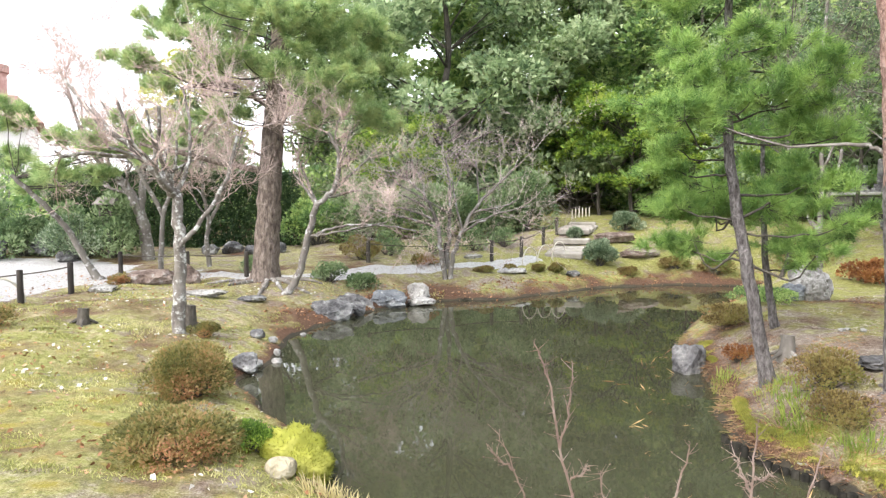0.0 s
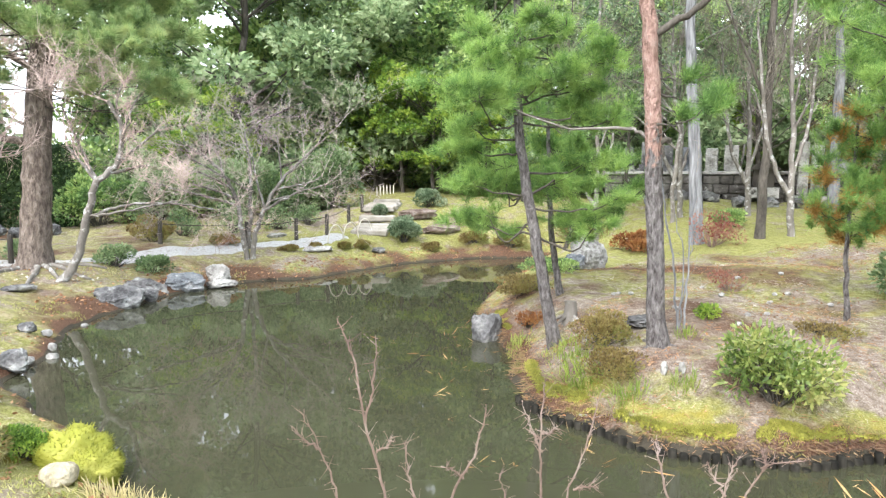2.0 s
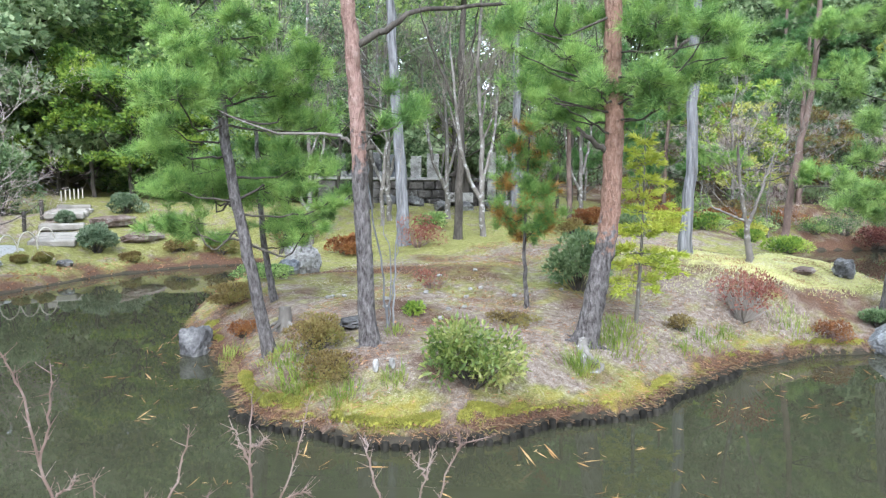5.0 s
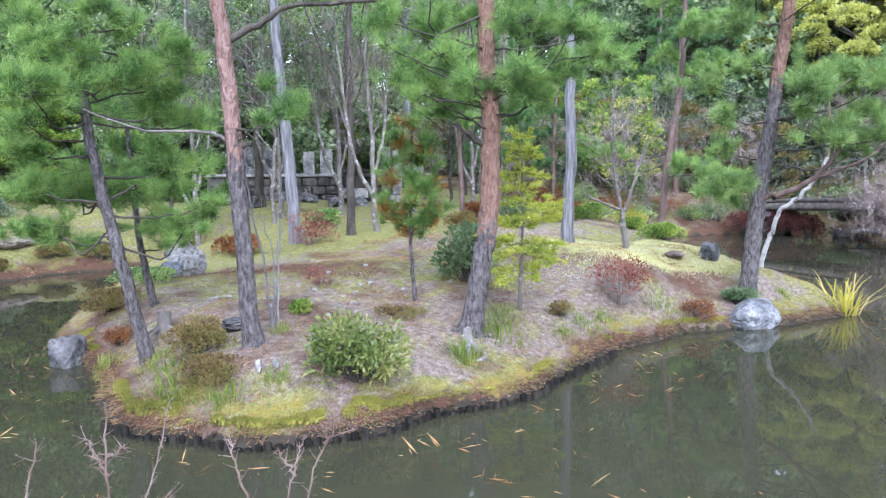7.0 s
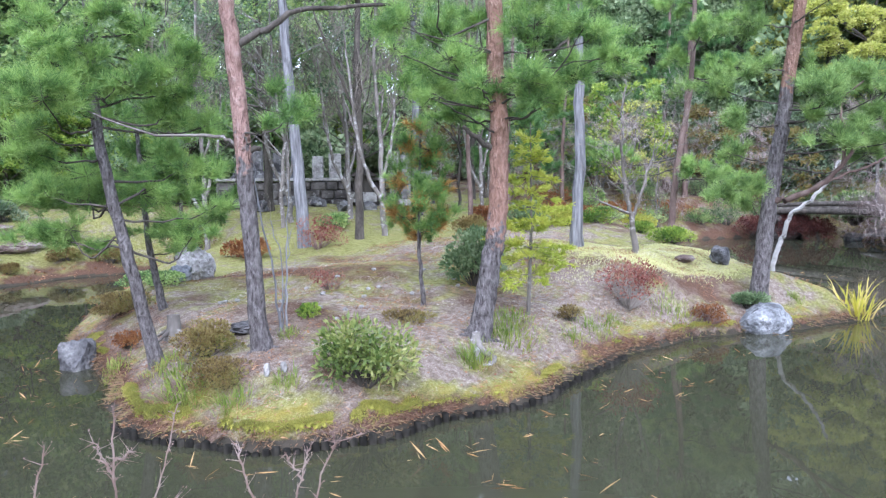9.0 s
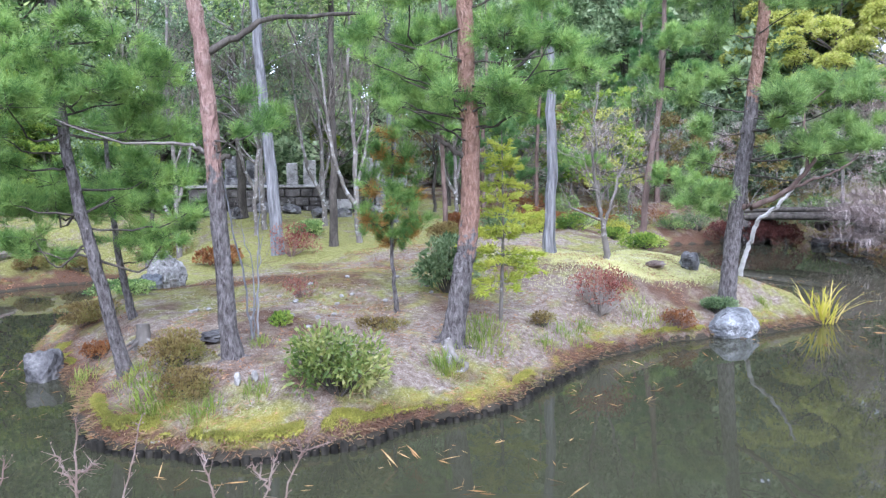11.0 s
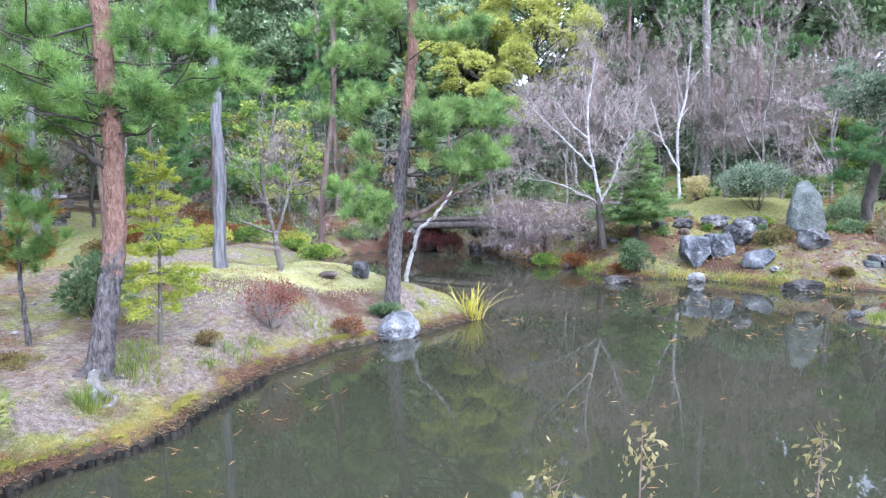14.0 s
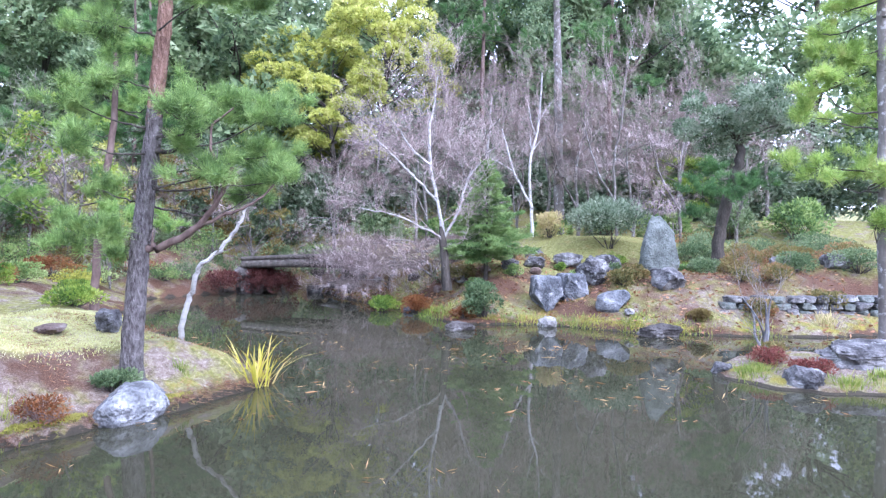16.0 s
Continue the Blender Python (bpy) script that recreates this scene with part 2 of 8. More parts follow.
STONE_GREEN = stone("green_grey_stone", (0.085, 0.098, 0.088), (0.14, 0.16, 0.147), (0.195, 0.217, 0.2), (0.25, 0.275, 0.25), 0.6, 4)
WOOD_DARK = material("dark_weathered_wood", [(0.016, 0.014, 0.013), (0.040, 0.035, 0.030), (0.080, 0.072, 0.060)], scale=5, fine=30, stretch=(1, 1, 0.2), bump=0.6, rand=0.3)
WOOD_GREY = material("grey_weathered_wood", [(0.104, 0.092, 0.080), (0.176, 0.160, 0.144), (0.256, 0.240, 0.216)], scale=5, fine=30, stretch=(1, 1, 0.25), bump=0.6, rand=0.3)
BAMBOO = material("pale_split_bamboo", [(0.400, 0.376, 0.304), (0.496, 0.472, 0.400), (0.560, 0.544, 0.480)], scale=5, fine=30, bump=0.2)
ROPE = material("dark_palm_rope", [(0.03, 0.026, 0.022), (0.07, 0.06, 0.05), (0.12, 0.1, 0.085)], scale=20, fine=90, bump=0.6)
EARTH_STEP = material("trodden_earth", [(0.16, 0.147, 0.125), (0.26, 0.243, 0.21), (0.37, 0.347, 0.31)], scale=3, fine=60, bump=0.6, spread=0.8)


# ---- lie of the land ----
# The pond's outline, walked round from the near shore; an islet; heights of the land at some places.
SHORE = [(-0.7, 4.45), (-0.95, 4.8), (-1.05, 5.4), (-1.6, 6.1), (-2.0, 6.8), (-2.35, 7.4), (-2.05, 8.25), (-2.2, 9.4), (-2.05, 10.6),
         (-1.5, 11.4), (-0.85, 12.6), (0.15, 13.15), (1.3, 13.4), (2.65, 14.5), (4.0, 15.2), (5.4, 15.5), (6.7, 15.3), (7.6, 15.3),
         (7.4, 14.6), (6.4, 13.9), (5.0, 12.2), (4.4, 11.2), (3.5, 9.9), (3.2, 9.2), (2.95, 7.9), (2.72, 6.6), (2.5, 6.2), (2.4, 5.4),
         (2.55, 4.8), (2.78, 4.32), (3.1, 3.95), (3.6, 3.68), (4.4, 3.46)]
SHORE += [(5.2, 3.3), (6.1, 3.3), (7.2, 3.45), (8.3, 3.15), (9.3, 2.8), (9.75, 2.42), (10.4, 2.05), (11.2, 1.68), (11.6, 1.85),
          (12.4, 3.0), (14.0, 4.6), (16.4, 6.3), (19.0, 7.8), (22.0, 9.0), (24.0, 7.9), (24.9, 7.0), (29.0, 7.6), (29.4, 5.6), (26.0, 5.2),
          (25.0, 4.3), (22.4, 2.8), (20.9, 1.6), (19.0, 0.5), (17.3, -0.25), (17.2, -1.0), (17.3, -2.1), (16.6, -3.1), (16.1, -4.2),
          (15.8, -5.6), (15.8, -7.2), (16.4, -9.2), (15.0, -12.0), (10.0, -13.0), (6.0, -11.0), (5.0, -7.0)]
SHORE += [(4.4, -4.0), (4.0, -1.5), (3.75, 0.2), (3.2, 1.5), (2.4, 2.5), (1.4, 3.2), (0.2, 3.75), (-0.4, 4.0)]
ISLET = [(12.5, -4.15), (12.0, -4.1), (11.35, -4.45), (11.1, -5.0), (11.1, -5.9), (11.5, -7.4), (12.6, -8.2), (13.6, -7.6), (13.5, -5.6), (13.2, -4.6)]
HEIGHTS = [(-3, 6, .33), (-6, 9, .5), (-4, 12.5, .48), (-8, 14, .5), (-9, 19, .7), (-3, 16, .58), (.8, 15.5, .5), (2.5, 17, .6), (3.5, 20, 1.1),
           (4.5, 22.5, 1.45), (0, 20, .9), (6, 17, .7), (8, 20, 1.3), (3, 28, 2.6), (-6, 24, 1.0), (3.1, 6.3, .52), (3.5, 5.2, .48), (5.5, 4.15, .4),
           (4.7, 6, .6), (6.6, 4.4, .5), (7, 7, .75), (9.8, 2.8, .55), (9.5, 5.6, .95), (6, 10.5, .6)]
HEIGHTS += [(12.5, 5.8, .7), (10, 10, .85), (13, 8, .95), (14, 14, 1.15), (18, 18, 1.6), (9, 15, .95), (12.2, 17.2, 1.35), (15.2, 15.0, 1.3), (24, 24, 2), (19.5, 1.6, .7), (20.5, -1, 1.3), (18.3, -3, .7), (18.9, -5.0, 1.05),
            (24, -4, 1.9), (27, 3, 1.6), (28, 11, 1.4), (18, 10.5, .8), (22, 14, 1.2), (35, 0, 3.5), (35, 20, 4), (20, -10, 1.2), (30, -12, 2.5),
            (18.0, -4.6, .95), (18.7, -2.4, .75), (18.9, -1, 1.0), (18.8, 0.1, 1.0), (0, 0, .45), (3, -1, .45), (-4, 2, .45), (0, -6, .6), (4, -14, .8)]


def shore_distance(x, y, outline):
    """Distance from the outline, more than 0 inside it."""
    x, y = np.asarray(x, float), np.asarray(y, float)
    best, inside = np.full(x.shape, 1e9), np.zeros(x.shape, bool)
    for (ax, ay), (bx, by) in zip(outline, outline[1:] + outline[:1]):
        dx, dy = bx - ax, by - ay
        u = np.clip(((x - ax) * dx + (y - ay) * dy) / (dx * dx + dy * dy), 0, 1)
        best = np.minimum(best, (x - ax - u * dx) ** 2 + (y - ay - u * dy) ** 2)
        inside ^= ((ay > y) != (by > y)) & (x < dx * (y - ay) / (dy if dy else 1e-9) + ax)
    return np.where(inside, 1, -1) * np.sqrt(best)


def ease(a):
    a = np.clip(a, 0, 1)
    return a * a * (3 - 2 * a)


def inland(x, y):
    """How far a place lies from the water; less than 0 in the water."""
    wob = 0.05 * np.sin(3.1 * x + 1.3 * y) + 0.03 * np.sin(4.7 * y - 4.1 * x) + 0.012 * np.sin(9 * x + 7 * y)
    return np.maximum(-shore_distance(x, y, SHORE), shore_distance(x, y, ISLET)) + wob


def ground(x, y):
    """The height of the ground."""
    x, y = np.asarray(x, float), np.asarray(y, float)
    s = inland(x, y)
    top, weight = np.zeros(x.shape), np.zeros(x.shape)
    for hx, hy, hz in HEIGHTS:
        w = 1 / ((x - hx) ** 2 + (y - hy) ** 2 + 0.6) ** 2
        top, weight = top + w * hz, weight + w
    far = np.hypot(x - 8, y - 4)
    top = top / weight + np.clip((far - 34) * 0.06, 0, 5)
    small = shore_distance(x, y, ISLET) > -0.5
    top = np.where(small, 0.22, top)
    wide = 1.15 + 1.05 * ease((np.hypot((x - 6.5) / 7, (y - 6) / 6) - 0.9) / 0.4)
    bump = 0.022 * np.sin(2.1 * x + 1.3 * np.sin(1.7 * y)) + 0.02 * np.sin(2.9 * y - 1.1 * x) + 0.012 * np.sin(7.3 * x + 3 * y) + 0.01 * np.sin(6.1 * y - 5 * x)
    lump = 0.03 * np.sin(11 * x + 4 * np.sin(5 * y)) * np.sin(10 * y - 3 * np.sin(6 * x)) * ease((s - 0.1) / 0.2) * ease((1.0 - s) / 0.7)
    bank = ease((1.25 - np.hypot((x - 7.0) / 6.0, (y - 5.6) / 4.2)) / 0.2)
    land = 0.13 * np.tanh(s / (0.2 - 0.11 * bank)) + (top - 0.13) * ease((s + 0.02) / wide) + bump * ease(s / 0.5) + lump
    return np.where(s > 0, land, 0.75 * np.tanh(s / 0.95))


# ---- makers ----
rng = np.random.default_rng(7)


def mesh_from(name, pieces, mats, smooth=True):
    """One mesh from pieces of (vertices, faces, slot); a piece's faces all have 3 or all 4 corners."""
    me = bpy.data.meshes.new(name)
    pieces = [(np.asarray(v, float).reshape(-1, 3), np.asarray(f, int), s) for v, f, s in pieces if len(f)]
    verts = np.concatenate([v for v, f, s in pieces])
    loops, starts, slots, at, off = [], [], [], 0, 0
    for v, f, s in pieces:
        loops.append((f + off).ravel())
        starts.append(at + np.arange(len(f)) * f.shape[1])
        slots.append(np.full(len(f), s))
        at, off = at + f.size, off + len(v)
    loops, starts, slots = np.concatenate(loops), np.concatenate(starts), np.concatenate(slots)
    me.vertices.add(len(verts))
    me.vertices.foreach_set("co", verts.ravel())
    me.loops.add(len(loops))
    me.loops.foreach_set("vertex_index", loops)
    me.polygons.add(len(starts))
    me.polygons.foreach_set("loop_start", starts)
    me.polygons.foreach_set("material_index", slots)
    me.polygons.foreach_set("use_smooth", np.full(len(starts), smooth))
    for m in mats if isinstance(mats, (list, tuple)) else [mats]:
        me.materials.append(m)
    me.update(calc_edges=True)
    me.validate()
    return me


def thing(name, label, category, place=(0, 0, 0), group="", kind=""):
    ob = new(name)
    ob.location = place
    ob.empty_display_size = 0.1
    return tagged(ob, label, category, group, kind)


def part(name, pieces, mats, parent, label="", smooth=True):
    """A mesh under a thing; its vertices count from the thing's own place."""
    ob = new(name, pieces if isinstance(pieces, bpy.types.Mesh) else mesh_from(name, pieces, mats, smooth))
    ob.parent = parent
    return tagged(ob, label)


def solo(name, pieces, mats, label, category, place=(0, 0, 0), group="", kind="", smooth=True):
    ob = new(name, mesh_from(name, pieces, mats, smooth))
    ob.location = place
    return tagged(ob, label, category, group, kind)


def unit(v):
    return v / np.maximum(np.linalg.norm(v, axis=-1, keepdims=True), 1e-9)


def tube(path, radii, sides=7, slot=0, knobs=0.0):
    """A closed tapering tube along a path."""
    p, r = np.asarray(path, float), np.asarray(radii, float)
    d = unit(np.gradient(p, axis=0))
    a = unit(np.cross(d, [0.31, 0.95, 0.07]))
    b = np.cross(d, a)
    ang = np.arange(sides) * 2 * np.pi / sides
    rr = r[:, None] * (1 + knobs * rng.standard_normal((len(p), sides)))
    v = p[:, None] + rr[..., None] * (np.cos(ang)[None, :, None] * a[:, None] + np.sin(ang)[None, :, None] * b[:, None])
    v = np.concatenate([v.reshape(-1, 3), p[:1], p[-1:]])
    i, k, n = np.arange(len(p) - 1)[:, None] * sides, np.arange(sides)[None], len(p) * sides
    f = np.stack([i + k, i + (k + 1) % sides, i + sides + (k + 1) % sides, i + sides + k], -1).reshape(-1, 4)
    k = np.arange(sides)
    cap = np.concatenate([np.stack([np.full(sides, n), (k + 1) % sides, k], -1), np.stack([np.full(sides, n + 1), n - sides + k, n - sides + (k + 1) % sides], -1)])
    return [(v, f, slot), (v, cap, slot)]


def smooth_path(points, steps=6, wob=0.0):
    """A rounded path through the points."""
    p = np.asarray(points, float)
    q = np.concatenate([2 * p[:1] - p[1:2], p, 2 * p[-1:] - p[-2:-1]])
    out = []
    for i in range(1, len(q) - 2):
        for u in np.arange(steps) / steps:
            out.append(0.5 * (2 * q[i] + (q[i + 1] - q[i - 1]) * u + (2 * q[i - 1] - 5 * q[i] + 4 * q[i + 1] - q[i + 2]) * u * u + (3 * q[i] - q[i - 1] - 3 * q[i + 1] + q[i + 2]) * u**3))
    out = np.array(out + [p[-1]])
    out[1:-1] += wob * rng.standard_normal((len(out) - 2, 3))
    return out


def spikes(a, b, ra, slot=0, flat=False):
    """Many thin three-sided twigs from a to b; flat: one long triangle each, where they are far."""
    a, b = np.asarray(a, float).reshape(-1, 3), np.asarray(b, float).reshape(-1, 3)
    d = unit(b - a)
    s = unit(np.cross(d, [0.3, 0.2, 0.93]))
    u = np.cross(d, s)
    ra = np.broadcast_to(np.asarray(ra, float), (len(a),))[:, None]
    if flat:
        return (np.stack([a - ra * s, a + ra * s, b], 1).reshape(-1, 3), np.arange(3 * len(a)).reshape(-1, 3), slot)
    ring = [a + ra * (math.cos(g) * s + math.sin(g) * u) for g in (0, 2.1, 4.2)]
    v = np.stack([*ring, b], 1)
    f = np.array([[0, 1, 3], [1, 2, 3], [2, 0, 3]])[None] + 4 * np.arange(len(a))[:, None, None]
    return (v.reshape(-1, 3), f.reshape(-1, 3), slot)


def leaves(at, size, along=None, shape=0.5, slot=0, flat=0.0, single=False):
    """Many pointed leaves, each two triangles folded along the rib, or one triangle where they are far."""
    at = np.asarray(at, float).reshape(-1, 3)
    n = len(at)
    d = unit(rng.standard_normal((n, 3))) if along is None else unit(np.asarray(along, float) + 0.35 * rng.standard_normal((n, 3)))
    up = unit(rng.standard_normal((n, 3)) + [0, 0, flat])
    s = unit(np.cross(d, up))
    nrm = np.cross(s, d)
    size = np.broadcast_to(np.asarray(size, float), (n,))[:, None] * rng.uniform(0.7, 1.3, (n, 1))
    w = size * shape / 2
    if single:
        v = np.stack([at + s * w * 1.3, at - s * w * 1.3, at + d * size], 1)
        return (v.reshape(-1, 3), np.arange(3 * n).reshape(-1, 3), slot)
    v = np.stack([at, at + d * size * 0.5 + s * w + nrm * w * 0.35, at + d * size, at + d * size * 0.5 - s * w + nrm * w * 0.35], 1)
    f = np.array([[0, 1, 2], [0, 2, 3]])[None] + 4 * np.arange(n)[:, None, None]
    return (v.reshape(-1, 3), f.reshape(-1, 3), slot)


def needles(at, axis, length, per=14, width=0.004, cone=0.75, slot=0):
    """A brush of needles round each axis."""
    at, axis = np.repeat(at, per, 0), np.repeat(unit(axis), per, 0)
    n = len(at)
    d = unit(axis + cone * rng.standard_normal((n, 3)))
    ln = length * rng.uniform(0.7, 1.25, (n, 1))
    base = at + axis * rng.uniform(-0.5, 0.25, (n, 1)) * length
    s = unit(np.cross(d, rng.standard_normal((n, 3)))) * width / 2
    v = np.stack([base - s, base + s, base + d * ln], 1)
    return (v.reshape(-1, 3), np.arange(3 * n).reshape(-1, 3), slot)


def ball(n, fill=0.5):
    """Points in a unit ball, most of them towards its skin."""
    d = unit(rng.standard_normal((n, 3)))
    return d * rng.uniform(fill, 1, (n, 1)) ** 0.6


def rock_mesh(name, size, seed, mat, cuts=7, detail=4, rough=0.13, sink=0.12, square=3.0):
    """A broken boulder: a ball cut by planes, then worn; its foot is at z = 0 and goes a little below."""
    r = np.random.default_rng(seed)
    bm = bmesh.new()
    bmesh.ops.create_icosphere(bm, subdivisions=detail, radius=1)
    v = np.array([x.co[:] for x in bm.verts])
    f = np.array([[x.index for x in face.verts] for face in bm.faces])
    bm.free()
    v /= (np.abs(v) ** square).sum(1, keepdims=True) ** (1 / square)
    for _ in range(cuts):
        n = unit(r.standard_normal(3) * [1, 1, 0.8])
        over = np.maximum(v @ n - r.uniform(0.72, 1.02), 0)
        v -= over[:, None] * n
    for k, amp in ((1.3, 1.3), (3.0, 1.1), (6.5, 0.7), (14.0, 0.45)) if detail > 2 else ((1.5, 1.2),):
        off = r.uniform(0, 50, 3)
        w = np.array([noise.noise(Vector(q * k + off)) for q in v])
        v *= (1 + rough * amp * w)[:, None]
    v -= (v.max(0) + v.min(0)) / 2
    v *= np.asarray(size) / (v.max(0) - v.min(0))
    v[:, 2] += size[2] / 2 - sink * size[2]
    me = mesh_from(name, [(v, f, 0)], mat)
    me.set_sharp_from_angle(angle=radians(38))
    return me


def g(x, y):
    return float(ground(np.array([x]), np.array([y]))[0])


def rock(x, y, size, mat, label, seed, turn=0.0, z=None, name="garden_rock", category="rock", group="", **more):
    ob = new(name, rock_mesh(name, size, seed, mat, **more))
    ob.location = (x, y, max(g(x, y), -0.05) if z is None else z)
    ob.rotation_euler = (0, 0, turn)
    return tagged(ob, label, category, group)


def foliage(pads, per_m2, length, per=14, width=0.005, squash=0.62, slot=0, up=0.7):
    """Needle brushes over pads (x, y, z, radius)."""
    ats, axes = [], []
    for x, y, z, r in pads:
        n = max(14, int(per_m2 * r * r * 4))
        q = np.repeat(ball(n // 9 + 1, 0.15), 9, 0)[:n] + 0.05 / r * rng.standard_normal((n, 3))
        q *= (0.72 + 0.28 * np.sin(3.0 * np.arctan2(q[:, 1], q[:, 0]) + 9 * x + 7 * z))[:, None]
        q[:, 2] = np.where(q[:, 2] < 0, q[:, 2] * 0.7, q[:, 2])
        ats.append(q * [r, r, r * squash] + [x, y, z])
        axes.append(q * [1, 1, 0.5] + [0, 0, up] + 0.35 * rng.standard_normal((n, 3)))
    at, axis = np.concatenate(ats), np.concatenate(axes)
    return needles(at, axis, length, per, width, slot=slot), at


def on_path(path, h):
    """The point of a rising path at height h."""
    i = int(np.argmin(np.abs(path[:, 2] - h)))
    return path[i], i


def limbs(path, radii, pads, slot=0, thick=0.3, drop=0.25, sides=5):
    """A bent limb from the trunk to each pad, and the twigs that fan out in the pads."""
    out, a, b = [], [], []
    for x, y, z, r in pads:
        c = np.array([x, y, z])
        start, i = on_path(path, min(z - drop * np.hypot(*(c[:2] - path[-1][:2])) * rng.uniform(0.2, 1), path[-1][2] - 0.05))
        mid = start * 0.45 + c * 0.55 + [0, 0, -0.22 * r] + 0.2 * rng.standard_normal(3) * r
        p = smooth_path([start, mid, c], 4, 0.012)
        rad = max(0.005, min(radii[i] * thick, 0.009 + 0.012 * r))
        out.append(tube(p, np.linspace(rad, rad * 0.35, len(p)), sides, slot))
        n = int(8 + 14 * r)
        q = ball(n, 0.3) * [r, r, r * 0.55]
        a.append(np.repeat(p[-1:], n, 0) * 0.7 + 0.3 * (c + q * 0.3))
        b.append(c + q)
    return out, spikes(np.concatenate(a), np.concatenate(b), 0.004, slot=slot)


def pine(name, label, trunk, r0, r1, pads, leaf, per_m2=120, length=0.13, per=26, width=0.006, bark=BARK_PINE, bark_top=RED_BARK, turn_at=2.2, limb=None, squash=0.62, group="", extra=(), sides=12):
    """A pine: trunk up to turn_at in rough bark, above in red bark, limbs, and pads of needles."""
    base = np.array(trunk[0])
    base[2] = g(base[0], base[1])
    ob = thing(name, label, "pine tree", base, group)
    line = np.array(trunk, float)
    line[0] = base - [0, 0, 0.12]
    path = smooth_path(line, 7, 0.006) - base
    h = (path[:, 2] - path[0, 2]) / (path[-1, 2] - path[0, 2])
    radii = r0 + (r1 - r0) * h + 0.35 * r0 * np.exp(-np.maximum(path[:, 2], 0) / 0.12)
    (v, f, _), cap = tube(path, radii, sides, 0, 0.03)
    part("trunk", [(v, f, 0), cap], two_bark(name + "_bark", bark_top, turn_at) if isinstance(bark_top, list) else bark, ob)
    if r0 > 0.06:
        for k in range(5):
            a, far = 1.3 * k + 5 * base[0], r0 * rng.uniform(1.7, 3.2)
            q = np.array([(u * far * math.cos(a + 0.4 * u), u * far * math.sin(a + 0.4 * u), 0) for u in (0.1, 0.4, 0.7, 1.0)]) + base
            q[:, 2] = ground(q[:, 0], q[:, 1]) + np.array([0.05, 0.004, -0.012, -0.035])
            part("root", tube(smooth_path(q - base, 4, 0.006), np.linspace(r0 * 0.4, r0 * 0.14, 13), 7, 0, 0.08), bark, ob)
    local = [(x - base[0], y - base[1], z - base[2], r) for x, y, z, r in pads]
    boughs, twigs = limbs(path, radii, local)
    for line, a, b, *skin in extra:
        p = smooth_path(np.array(line) - base, 5, 0.01)
        part("limb", tube(p, np.linspace(a, b, len(p)), 8), skin[0] if skin else BARK_DARK if a < 0.05 else bark, ob)
    for bough in boughs:
        part("limb", bough, BARK_DARK, ob)
    tagged(part("branchwork", [twigs], BARK_DARK, ob), kind="stuff")
    crown, at = foliage(local, per_m2, length, per, width, squash)
    part("crown", [crown], leaf, ob)
    return ob


def grow(start, way, length, radius, depth, out, tips, bend=0.35, split=(2, 4), shrink=0.68, up=0.12, seg=5, thin=0.003, level=0.0):
    """A branching limb into out (tubes) and tips (twigs)."""
    p, d, step = [np.array(start, float)], unit(np.array(way, float)), length / seg
    for _ in range(seg):
        d = unit((d + bend * 0.45 * rng.standard_normal(3) + [0, 0, up * 0.5]) * [1, 1, 1 - level])
        p.append(p[-1] + d * step)
    p = np.array(p)
    if depth <= 0 or radius < thin:
        tips.append((p[:-1], p[1:], np.linspace(radius, radius * 0.5, seg)))
        return
    if radius > 0.02:
        out += tube(p, np.linspace(radius, radius * 0.62, len(p)), 6)
    else:
        tips.append((p[:-1], p[1:], np.linspace(radius, radius * 0.6, seg)))
    for k in range(rng.integers(*split) + 1):
        i = rng.integers(max(1, seg // 2 - 1), seg + 1) if k else seg
        side = unit(np.cross(d, rng.standard_normal(3)))
        grow(p[i], unit(d + side * rng.uniform(0.5, 1.1)), length * shrink * rng.uniform(0.75, 1.15), radius * 0.62 * rng.uniform(0.7, 1), depth - 1, out, tips, bend, split, shrink, up, seg, thin, level)


